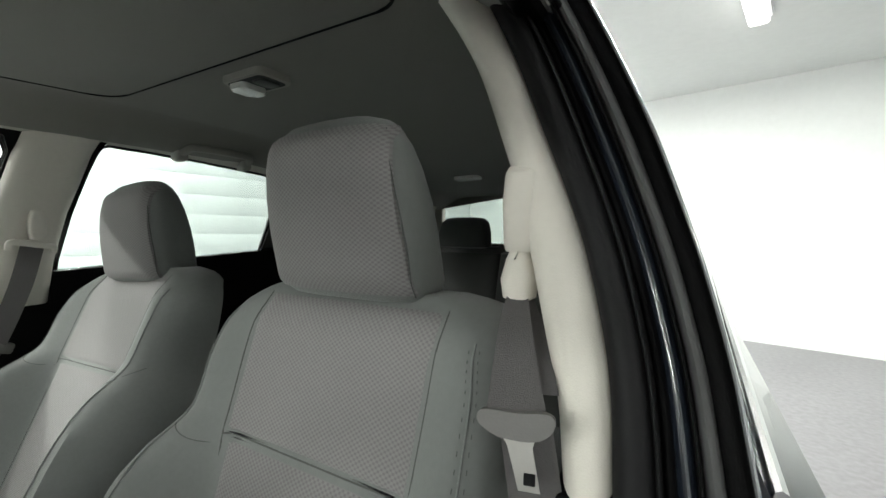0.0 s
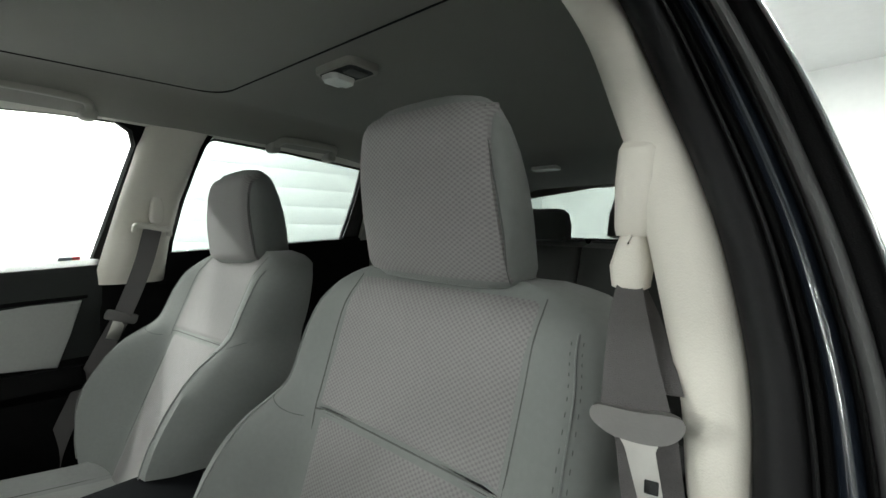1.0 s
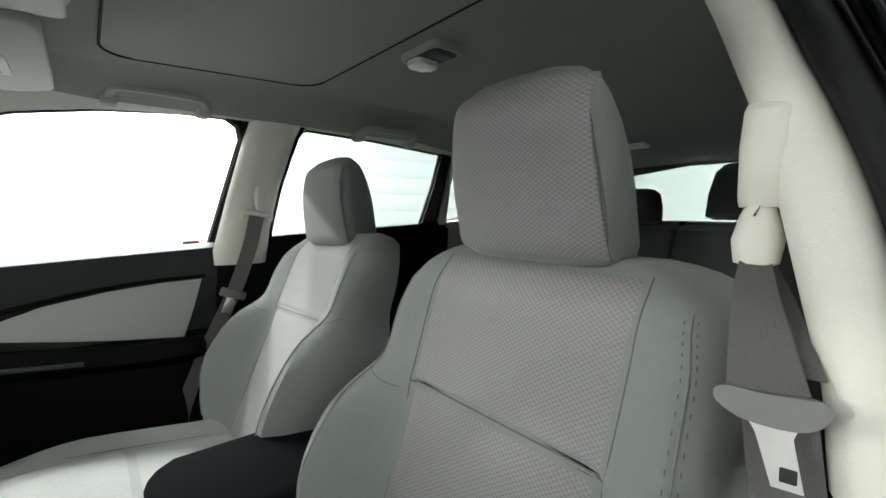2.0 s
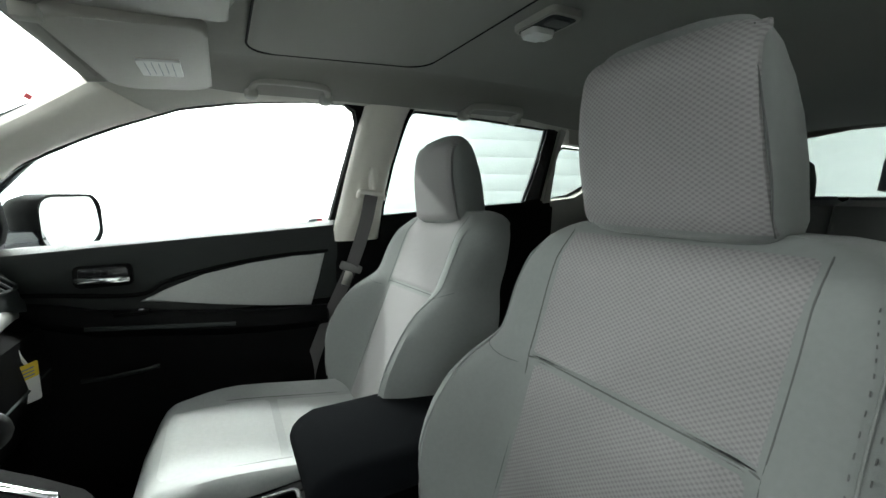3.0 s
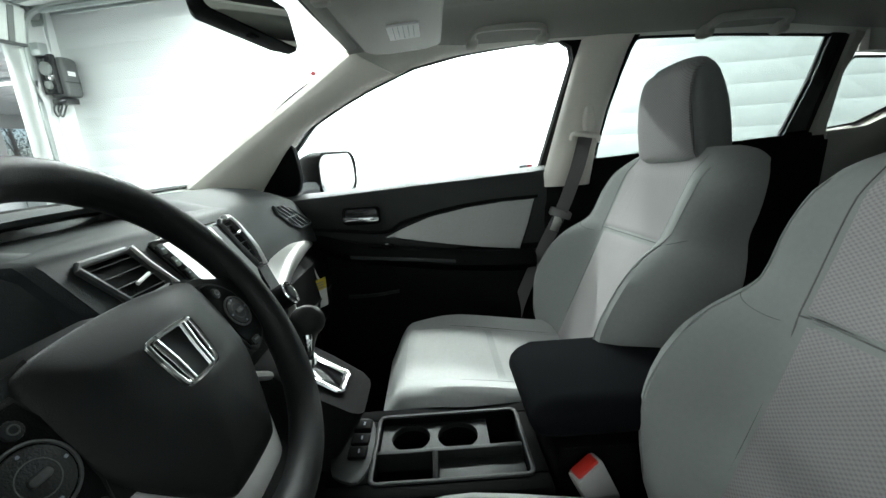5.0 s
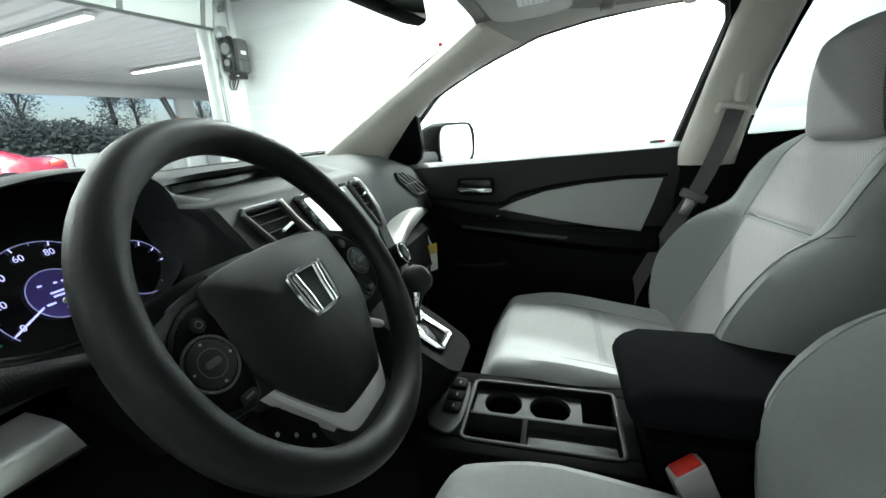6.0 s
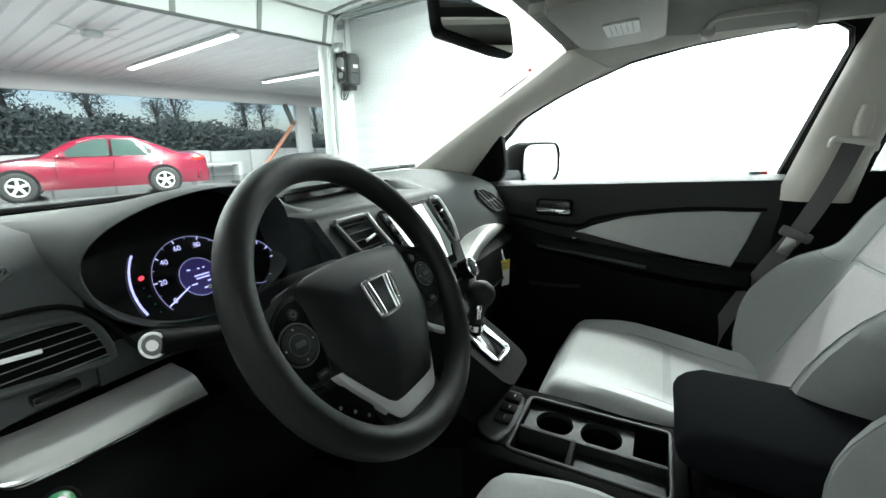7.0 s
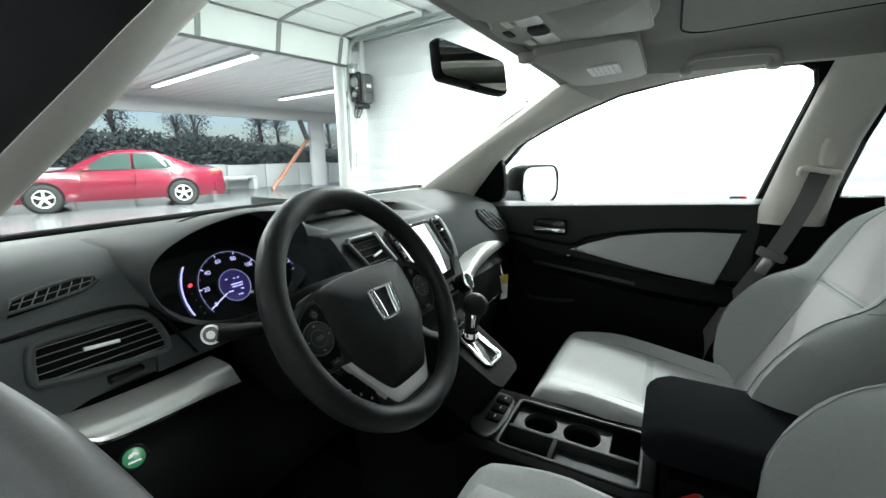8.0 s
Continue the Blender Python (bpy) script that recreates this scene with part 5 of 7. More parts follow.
cover = rounded([(-0.080, 0.046), (0.0, 0.053), (0.080, 0.046), (0.090, 0.036), (0.092, -0.018), (0.086, -0.044), (0.064, -0.078), (0.040, -0.110), (0.028, -0.114), (-0.028, -0.114), (-0.040, -0.110), (-0.064, -0.078), (-0.086, -0.044), (-0.092, -0.018), (-0.090, 0.036)], 2)
dome_rows = [[on_wheel(a, b, -0.04) for a, b in cover]]
for k, c in ((1.0, -0.004), (0.995, 0.0), (0.985, 0.0025), (0.96, 0.0045), (0.90, 0.008), (0.8, 0.0118), (0.65, 0.0160), (0.45, 0.0190), (0.25, 0.0206), (0.1, 0.0211)):
    dome_rows.append([on_wheel(a * k, -0.02 + (b + 0.02) * k, c) for a, b in cover])
pad_part = part("airbag_cover", loft(dome_rows), "leather", wheel, "black airbag cover", 60)
# the badge: a plain chrome outline
badge = [(-0.026, 0.012), (-0.022, 0.015), (0.022, 0.015), (0.026, 0.012), (0.022, -0.022), (0.017, -0.027), (-0.017, -0.027), (-0.022, -0.022)]


def on_badge(a, b, c):
    return on_wheel(a, b, c + 0.0215)


part("badge", sweep([on_badge(u, v, 0) for u, v in rounded(badge, 1)], 0.0025, 0.0025, closed=True, n=8, up=tuple(axis)), "chrome", pad_part, "plain chrome badge")
for s in (-1, 1):
    part("badge_bar", sweep([on_badge(s * u, v, 0) for u, v in ((0.0165, 0.013), (0.0135, -0.006), (0.0125, -0.025))], 0.0034, 0.0026, n=8, up=tuple(axis)), "chrome", pad_part)
for s in (-1, 1):
    spoke = loft([[on_wheel(s * a, b0, c + 0.008), on_wheel(s * a, b1, c + 0.008), on_wheel(s * a, b1 - 0.005, c - 0.015), on_wheel(s * a, b0 + 0.005, c - 0.015)] for a, b0, b1, c in ((0.070, -0.054, 0.048, -0.008), (0.10, -0.050, 0.040, -0.008), (0.135, -0.042, 0.028, -0.008), (0.148, -0.036, 0.024, 0.000), (0.160, -0.032, 0.020, 0.004))])
    part("spoke", spoke, "leather", wheel)
    pod = part("button_pod", plate(rounded([(s * 0.080, 0.040), (s * 0.100, 0.040), (s * 0.122, 0.024), (s * 0.131, 0.0), (s * 0.130, -0.026), (s * 0.118, -0.042), (s * 0.088, -0.048), (s * 0.082, -0.02)], 1), pod_at, 0.010, 0.026, 0.0025), "leather", wheel, "black button pod")
    edge = rounded([(s * 0.083, 0.036), (s * 0.100, 0.036), (s * 0.119, 0.021), (s * 0.127, 0.0), (s * 0.126, -0.024), (s * 0.116, -0.038), (s * 0.090, -0.043), (s * 0.085, -0.02)], 1)
    part("pod_panel", plate(edge, pod_at, 0.024, 0.0272, 0.001), "black", pod)
    rad = 0.0195 if s < 0 else 0.0165
    part("button_ring", sweep([pod_at(u, v, 0.0285) for u, v in circle(s * 0.106, -0.003, rad, 32)], 0.0010, closed=True, n=8, up=tuple(axis)), "grey_box", pod)
    part("button_ring", sweep([pod_at(u, v, 0.029) for u, v in circle(s * 0.106, -0.003, rad * 0.52, 24)], 0.0007, closed=True, n=6, up=tuple(axis)), "grey_box", pod)
    part("button_disc", plate(circle(s * 0.106, -0.003, rad * 0.9, 28), pod_at, 0.026, 0.0295, 0.0015), "door", pod)
    part("button_key", plate(round_rect(s * 0.106 - 0.006, -0.0055, s * 0.106 + 0.006, -0.0005, 0.002, 3), pod_at, 0.029, 0.0315, 0.001), "stack_rim", pod)
    for da, db in ((0.76, 0), (-0.76, 0), (0, 0.76), (0, -0.76)):
        part("button_mark", plate(circle(s * 0.106 + da * rad, db * rad - 0.003, 0.0011, 6), pod_at, 0.029, 0.0300, 0), "ink", pod)
    part("button_key", plate(round_rect(s * 0.098 - 0.007, -0.040, s * 0.098 + 0.007, -0.033, 0.002), pod_at, 0.026, 0.029, 0.001), "door", pod)
    part("button_mark", plate(round_rect(s * 0.098 - 0.004, -0.0372, s * 0.098 + 0.004, -0.0352, 0.0008, 2), pod_at, 0.029, 0.0295, 0), "slat", pod)
    part("button_key", plate(circle(s * 0.098, 0.024, 0.0055, 16), pod_at, 0.026, 0.029, 0.001), "door", pod)
    part("button_mark", sweep([pod_at(u, v, 0.0292) for u, v in circle(s * 0.098, 0.024, 0.0026, 12)], 0.0005, closed=True, n=6, up=tuple(axis)), "slat", pod)
    # silver arms of the lower spoke
    inner = [(0.082, -0.040), (0.070, -0.060), (0.058, -0.078), (0.046, -0.094), (0.036, -0.103), (0.022, -0.107), (0.0, -0.107)]
    outer = [(0.0895, -0.043), (0.078, -0.066), (0.0675, -0.083), (0.057, -0.099), (0.049, -0.113), (0.031, -0.134), (0.0, -0.137)]
    arm = loft([[on_wheel(s * i.x, i.y, -0.002), on_wheel(s * (0.3 * i.x + 0.7 * o.x), 0.3 * i.y + 0.7 * o.y, -0.001), on_wheel(s * o.x, o.y, -0.004), on_wheel(s * o.x, o.y, -0.015), on_wheel(s * i.x, i.y, -0.015)] for i, o in zip(smooth_path([(a, b, 0) for a, b in inner], 4), smooth_path([(a, b, 0) for a, b in outer], 4))])
    # Lit silver tone, so the arms read bright inside the dark cabin.
    part("silver_arm", arm, "tab", wheel, "satin silver spoke arm")
part("lower_spoke", loft([[on_wheel(-w, b, c), on_wheel(w, b, c), on_wheel(w * 0.9, b, c - 0.022), on_wheel(-w * 0.9, b, c - 0.022)] for b, w, c in ((-0.095, 0.050, -0.008), (-0.125, 0.046, -0.006), (-0.143, 0.042, 0.002), (-0.157, 0.040, 0.006))]), "leather", wheel)
keys = part("lower_keys", plate(rounded([(-0.105, -0.075), (-0.085, -0.055), (-0.045, -0.098), (-0.075, -0.125)], 2), on_wheel, -0.03, -0.012, 0.003), "black", wheel)
for k in range(3):
    part("button_mark", plate(round_rect(-0.094 + 0.013 * k, -0.083 - 0.012 * k, -0.0905 + 0.013 * k, -0.0795 - 0.012 * k, 0.001, 2), on_wheel, -0.012, -0.0114, 0), "ink", keys)
part("wheel_hub", sweep([on_wheel(0, 0, -0.03), on_wheel(0, 0, -0.10)], 0.05, n=18), "black", wheel)

column = thing("steering_column", "black steering column cover with control stalks", "steering column", (-0.372, 0.4, 1.0))
part("column_cover", loft([[on_wheel(a, b, c) for a, b in round_rect(-k, -k * 1.1, k, k * 0.95, 0.03, 4)] for k, c in ((0.055, -0.04), (0.066, -0.06), (0.07, -0.14), (0.06, -0.26))]), "black", column)
stalk = part("light_stalk", sweep([on_wheel(-0.06, 0.022, -0.065), on_wheel(-0.11, 0.027, -0.060), on_wheel(-0.158, 0.038, -0.048), on_wheel(-0.192, 0.046, -0.042)], [0.007, 0.008, 0.009, 0.011], n=14), "black", column, "black light stalk")
tip_m = Matrix.Translation(on_wheel(-0.1925, 0.046, -0.042)) @ (Vector((-0.75, -0.62, 0.25)).to_track_quat("Z", "Y").to_matrix().to_4x4())
part("stalk_tip", plate(circle(0, 0, 0.0108), lambda a, b, c: tip_m @ Vector((a, b, c)), -0.008, 0.003, 0.002), "black", stalk, "round stalk tip")
part("tip_ring", sweep([tip_m @ Vector((a, b, 0.003)) for a, b in circle(0, 0, 0.0092, 28)], 0.0013, closed=True, n=8), "tab", stalk, "bright ring")
part("stalk_cap", plate(circle(0, 0, 0.0080), lambda a, b, c: tip_m @ Vector((a, b, c)), 0.003, 0.0042, 0.001), "slat", stalk)
part("stalk_mark", plate(circle(0, 0, 0.0045, 10), lambda a, b, c: tip_m @ Vector((a, b, c)), 0.0042, 0.0048, 0), "white_ink", stalk)
for k in range(3):
    part("stalk_mark", plate(circle(-0.505 + 0.016 * k, 1.118, 0.002, 8), lambda u, v, w: Vector((u, 0.305 - w, v)), 0.0, 0.001, 0), "white_ink", stalk)
part("wiper_stalk", sweep([on_wheel(0.06, 0.02, -0.065), on_wheel(0.12, 0.026, -0.06), on_wheel(0.175, 0.03, -0.054)], [0.009, 0.011, 0.013], n=14), "black", column)

eco = thing("eco_button", "round green button with a dark ring on the knee panel", "button", (-0.613, 0.39, 0.945))
eco_m = Matrix.Translation((-0.612, 0.386, 0.947)) @ Vector((-0.25, -0.85, 0.45)).to_track_quat("Z", "Y").to_matrix().to_4x4()
part("button_ring", sweep([eco_m @ Vector((u, v, 0.001)) for u, v in circle(0, 0, 0.0122, 28)], 0.0020, closed=True, n=6), "black", eco)
face = part("button_face", plate(circle(0, 0, 0.0112, 28), lambda u, v, w: eco_m @ Vector((u, v, w)), -0.012, 0.002, 0.0015), "green", eco)
for cu, cv, ru, rv, turn in ((-0.002, 0.003, 0.0035, 0.0018, 0.5), (0.002, 0.004, 0.0032, 0.0016, -0.6)):
    part("button_mark", plate([(cu + ru * math.cos(a) * math.cos(turn) - rv * math.sin(a) * math.sin(turn), cv + ru * math.cos(a) * math.sin(turn) + rv * math.sin(a) * math.cos(turn)) for a in [2 * math.pi * k / 12 for k in range(12)]], lambda u, v, w: eco_m @ Vector((u, v, w)), 0.002, 0.0026, 0), "white_ink", face)
part("button_mark", plate(round_rect(-0.006, -0.005, 0.006, -0.003, 0.0006, 2), lambda u, v, w: eco_m @ Vector((u, v, w)), 0.002, 0.0026, 0), "white_ink", face)

# ---- centre console ----
console = thing("center_console", "black centre console with cup holders and trays", "car console", (-0.02, 0.0, 0.39))
CX0, CX1, CY0, CY1, CZ = -0.132, 0.095, -0.13, 0.235, 0.700
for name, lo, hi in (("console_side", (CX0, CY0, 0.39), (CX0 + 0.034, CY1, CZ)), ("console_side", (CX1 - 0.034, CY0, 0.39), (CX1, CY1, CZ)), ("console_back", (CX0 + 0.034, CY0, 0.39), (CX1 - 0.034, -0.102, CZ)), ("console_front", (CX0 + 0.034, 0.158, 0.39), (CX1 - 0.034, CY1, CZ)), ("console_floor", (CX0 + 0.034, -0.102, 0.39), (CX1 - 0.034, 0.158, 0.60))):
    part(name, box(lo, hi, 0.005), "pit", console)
part("console_nose", loft([[(CX0 + 0.01, y, 0.39), (CX0 + 0.01, y, z), (CX1, y, z), (CX1, y, 0.39)] for y, z in ((0.22, 0.69), (0.30, 0.66), (0.42, 0.72), (0.5, 0.72))]), "black", console)
part("console_rim", sweep([(u, v, CZ + 0.001) for u, v in round_rect(-0.103, -0.104, 0.067, 0.160, 0.012)], 0.004, 0.003, closed=True, n=8), "door", console)
part("tray_wall", box((-0.030, -0.10, 0.60), (-0.020, 0.158, CZ - 0.004), 0.002), "door", console)
part("tray_wall", box((-0.10, 0.050, 0.60), (-0.028, 0.060, CZ - 0.004), 0.002), "black", console)
part("shallow_tray", box((-0.10, -0.10, 0.60), (-0.03, 0.05, CZ - 0.022), 0.004), "door", console, "shallow tray")


def cup_plate():
    """The holder's plate, cut out by two round cups."""
    bm = bmesh.new()
    x0, x1 = -0.020, 0.062
    cups = [(0.021, 0.100, 0.036), (0.021, 0.012, 0.038)]
    edges = []
    for outline in [[(x0, -0.045), (x1, -0.045), (x1, 0.155), (x0, 0.155)]] + [circle(*c, 28) for c in cups]:
        vs = [bm.verts.new((a, b, 0.686)) for a, b in outline]
        edges += [bm.edges.new((vs[i], vs[(i + 1) % len(vs)])) for i in range(len(vs))]
    bmesh.ops.triangle_fill(bm, use_beauty=True, edges=edges)
    inside = [f for f in bm.faces if any((f.calc_center_median().xy - Vector(c[:2])).length < c[2] * 0.9 for c in cups)]
    bmesh.ops.delete(bm, geom=inside, context="FACES_ONLY")
    out = bmesh.ops.extrude_face_region(bm, geom=bm.faces[:])
    bmesh.ops.translate(bm, verts=[v for v in out["geom"] if isinstance(v, bmesh.types.BMVert)], vec=(0, 0, -0.012))
    return bm


part("cup_holder", cup_plate(), "door", console, "dark grey cup holder plate")
part("switch_panel", plate(rounded([(-0.10, 0.163), (-0.10, 0.205), (-0.075, 0.232), (0.045, 0.232), (0.062, 0.215), (0.062, 0.163)], 2), lambda u, v, w: Vector((u, v, CZ + 0.001 + w + 0.15 * max(0, v - 0.19))), 0.0, 0.005, 0.002), "door", console)
for k in range(3):
    sw = part("console_switch", box((-0.052 + 0.034 * k, 0.172, CZ + 0.004), (-0.024 + 0.034 * k, 0.205, CZ + 0.014 + 0.004 * (k == 2)), 0.004), "black", console)
    part("switch_mark", box((-0.043 + 0.034 * k, 0.184, CZ + 0.0142 + 0.004 * (k == 2)), (-0.034 + 0.034 * k, 0.187, CZ + 0.0148 + 0.004 * (k == 2)), 0), "ink", sw)
armrest = thing("armrest", "black cloth armrest lid on the centre console", "armrest", (-0.01, -0.27, 0.6))
rows = []
for y, g in ((-0.098, 0.022), (-0.104, 0.010), (-0.116, 0.002), (-0.14, 0.0), (-0.30, 0.0), (-0.42, 0.0), (-0.44, 0.006), (-0.447, 0.02)):
    tilt = 0.012 * ease(-0.14, -0.10, y)
    rows.append([(a, y + 0.06 * (0.72 - min(b, 0.72)), b) for a, b in round_rect(-0.125 + g, 0.768 + g, 0.100 - g, 0.838 - g - tilt, min(0.028, 0.48 * (0.07 - 2 * g - tilt)), 4)])
part("armrest_lid", loft(rows), "cloth_black", armrest, "black cloth lid")
part("armrest_box", box((-0.110, -0.44, 0.39), (0.085, -0.138, 0.75), 0.015), "pit", armrest)

# ---- fittings under the roof ----


def grab_handle(y0, y1, z, label):
    grip = thing("grab_handle", label, "grab handle", (0.60, (y0 + y1) / 2, z), "grab handles")
    pts = [(0.596, y0, z - 0.034), (0.572, y0, z - 0.020), (0.548, y0 - 0.008, z - 0.010), (0.536, y0 - 0.034, z - 0.008), (0.534, (y0 + y1) / 2, z - 0.007), (0.536, y1 + 0.034, z - 0.008), (0.548, y1 + 0.008, z - 0.010), (0.572, y1, z - 0.020), (0.596, y1, z - 0.034)]
    part("grip_bar", sweep(smooth_path(pts, 4), 0.0095, 0.011, n=12, power=3), "liner_trim", grip, "beige grip")
    for y in (y0, y1):
        part("grip_foot", box((0.570, y - 0.017, z - 0.046), (0.62, y + 0.017, z - 0.010), 0.012, seg=3), "liner_trim", grip)
    return grip


grab_handle(-0.105, -0.300, 1.520, "beige folding grab handle over the front door")
grab_handle(-0.76, -0.97, 1.513, "beige folding grab handle over the rear door")

visor = thing("sun_visor", "beige sun visor folded up, with a paper label", "sun visor", (0.35, 0.1, 1.49))
v_line = [(u, v - 0.06 * (u - 0.33) * ease(0.0, 0.185, v)) for u, v in round_rect(0.125, -0.015, 0.530, 0.185, 0.042, 8)]


def on_visor(u, v, w):
    return Vector((u, v, 1.487 - 0.10 * v * 0.55 + 0.055 * (0.10 - v) * 0.35 - 0.012 * (u / 0.55) ** 2 - w))


part("visor_board", plate(v_line, on_visor, -0.012, 0.008, 0.006, 3), "liner_trim", visor, "beige visor board")
label_p = part("visor_label", plate(round_rect(0.30, 0.035, 0.40, 0.105, 0.004, 2), on_visor, 0.008, 0.0135, 0), "paper", visor, "white warning label")
for k in range(5):
    part("print_bar", plate(round_rect(0.308, 0.0475 + 0.011 * k, 0.392 - 0.012 * (k % 2), 0.0485 + 0.011 * k, 0.0005, 1), on_visor, 0.0135, 0.0142, 0), "ink", label_p)
part("visor_clip", box((0.105, 0.18, 1.455), (0.13, 0.21, 1.475), 0.004), "liner_trim", visor)
visor_left = copy_thing(visor, Matrix.Translation((-0.33, 0.1, 1.49)))
tagged(visor_left, "beige sun visor folded up above the wheel")

over = thing("overhead_console", "beige overhead console with lamps, buttons and a lidded case", "overhead console", (0.0, 0.12, 1.50))


def on_over(u, v, w):
    return Vector((u, v, 1.506 - w - 0.05 * max(0, v - 0.08)))


part("console_shell", plate(rounded([(-0.115, 0.215), (-0.13, 0.10), (-0.12, -0.055), (0.12, -0.055), (0.13, 0.10), (0.115, 0.215)], 2), on_over, -0.05, 0.016, 0.010, 3), "liner_trim", over, "beige console shell")
part("case_lid", plate(round_rect(-0.095, -0.045, 0.095, 0.100, 0.014), on_over, 0.016, 0.022, 0.004, 3), "liner_trim", over, "closed case lid")
for x in (-0.066, 0.066):
    part("map_lamp", plate(round_rect(x - 0.036, 0.118, x + 0.036, 0.158, 0.008), on_over, 0.016, 0.019, 0.002), "lens", over, "clear map lamp")
    part("lamp_switch", plate(round_rect(x - 0.02, 0.163, x + 0.02, 0.178, 0.004), on_over, 0.016, 0.021, 0.002), "cream", over)
part("roof_switch", plate(round_rect(-0.022, 0.120, 0.022, 0.152, 0.006), on_over, 0.016, 0.023, 0.003), "dash", over, "dark sunroof switch")
part("microphone", plate(round_rect(-0.02, 0.184, 0.02, 0.198, 0.004), on_over, 0.016, 0.018, 0.001), "dash", over)

rear_mirror = thing("rear_view_mirror", "black rear-view mirror with a dimmed glass", "mirror", (0.06, 0.33, 1.46))
m_mid, m_out = Vector((0.108, 0.318, 1.452)), Vector((-0.30, -0.94, 0.24)).normalized()
m_side = m_out.cross(Vector((0, 0, 1))).normalized() * -1
m_up = m_side.cross(m_out).normalized() * -1
m_up = m_up if m_up.z > 0 else -m_up
lean = Matrix.Rotation(radians(-5), 3, m_out)
m_side, m_up = lean @ m_side, lean @ m_up


def on_mirror(u, v, w):
    return m_mid + m_side * u + m_up * v + m_out * w


m_line = round_rect(-0.113, -0.041, 0.113, 0.041, 0.013, 4)
part("mirror_case", loft([[on_mirror(u * k, v * k, w) for u, v in m_line] for k, w in ((0.96, 0.012), (1.0, 0.006), (1.0, -0.008), (0.8, -0.028), (0.45, -0.036))]), "black", rear_mirror, "black mirror case")
part("mirror_glass", plate([(u * 0.93, v * 0.90) for u, v in m_line], on_mirror, 0.010, 0.0135, 0), "dim_mirror", rear_mirror, "dimmed mirror glass", 5)
part("mirror_arm", sweep([on_mirror(0, 0.01, -0.03), (0.06, 0.360, 1.475), (0.04, 0.372, 1.492)], 0.009, n=10), "black", rear_mirror)
part("dip_lever", box((-0.010, -0.045, -0.006), (0.010, -0.030, 0.006), 0.002, m=Matrix((tuple(m_side) + (0,), tuple(m_up) + (0,), tuple(m_out) + (0,), (0, 0, 0, 1))).transposed()), "black", rear_mirror).data.transform(Matrix.Translation(m_mid))

dome = thing("dome_lamp", "small roof lamp with a clear lens", "lamp", (0.03, -0.62, 1.56))


def on_dome(u, v, w):
    return Vector((0.034 + u, -0.622 + v, liner_z(0.034, -0.622) - w))


part("lamp_frame", plate(round_rect(-0.064, -0.040, 0.064, 0.040, 0.016), on_dome, -0.004, 0.014, 0.005, 3), "liner_trim", dome)
part("lamp_recess", plate(round_rect(-0.054, -0.032, 0.056, 0.032, 0.012), on_dome, 0.0125, 0.0148, 0.0), "dash", dome, "dark recess")
part("lamp_lens", plate(round_rect(0.004, -0.030, 0.054, 0.030, 0.012), on_dome, 0.0148, 0.026, 0.008, 4), "lens", dome, "clear lens")
part("lamp_switch", plate(round_rect(-0.046, -0.022, -0.012, 0.022, 0.006), on_dome, 0.0148, 0.019, 0.002), "stack_rim", dome)
lamp_back = thing("cargo_lamp", "small lamp at the rear of the headliner", "lamp", (0.1, -1.75, 1.5))
part("lamp_lens", plate(round_rect(0.08, -1.80, 0.20, -1.74, 0.012), lambda u, v, w: Vector((u, v, liner_z(u, v) - w)), -0.004, 0.012, 0.004), "lens", lamp_back)

solid("windscreen_sticker", box((-0.012, -0.0006, -0.006), (0.012, 0.0006, 0.006), 0, m=Matrix.Translation((0.604, 0.343, 1.437)) @ pose(0, 0, 0, -55, 12, 30)), "red_ink", "small red sticker at the edge of the windscreen", "sticker")

# ---- seat belts ----


def ribbon(points, width, side, mat_name, parent, name, label="", thick=0.0012, twist=None):
    pts = smooth_path(points, 8)
    rows = []
    for k, p in enumerate(pts):
        sd = Vector(side).normalized()
        if twist:
            sd = Vector(twist[0]).lerp(Vector(twist[1]), k / (len(pts) - 1)).normalized()
        half = width if not isinstance(width, tuple) else width[0] + (width[1] - width[0]) * k / (len(pts) - 1)
        rows.append([p - sd * half / 2, p - sd * half / 6, p + sd * half / 6, p + sd * half / 2])
    back = Vector((rows[0][3] - rows[0][0])).cross(pts[-1] - pts[0]).normalized() * thick
    return part(name, slab(rows, back), mat_name, parent, label)


belt = thing("seat_belt", "grey seat belt hanging from a height slider on the cream pillar", "seat belt", (0.66, -0.4, 0.6), "seat belts")
part("slider_rail", box((0.610, -0.462, 1.26), (0.645, -0.424, 1.36), 0.006, m=pose(0, 0, 0, 0, 0, 0)), "cream", belt)
part("belt_slider", loft([[(x, y, z) for x, y in round_rect(0.590, -0.440 - w, 0.622, -0.440 + w, 0.008, 3)] for z, w in ((1.235, 0.011), (1.25, 0.016), (1.285, 0.015), (1.303, 0.010))]), "cream", belt, "cream height slider")
part("belt_loop", sweep(smooth_path([(0.600, -0.390, 1.212), (0.594, -0.392, 1.228), (0.590, -0.410, 1.228), (0.590, -0.430, 1.224), (0.592, -0.452, 1.220), (0.596, -0.466, 1.218), (0.602, -0.468, 1.204)], 4), 0.0075, n=10), "cream", belt, "cream belt loop")
ribbon([(0.600, -0.430, 1.218), (0.614, -0.410, 1.12), (0.632, -0.372, 1.00), (0.652, -0.335, 0.91), (0.672, -0.290, 0.80), (0.690, -0.24, 0.66), (0.69, -0.22, 0.55)], (0.041, 0.041), (0.25, 0.97, 0.1), "belt", belt, "webbing", "grey webbing")
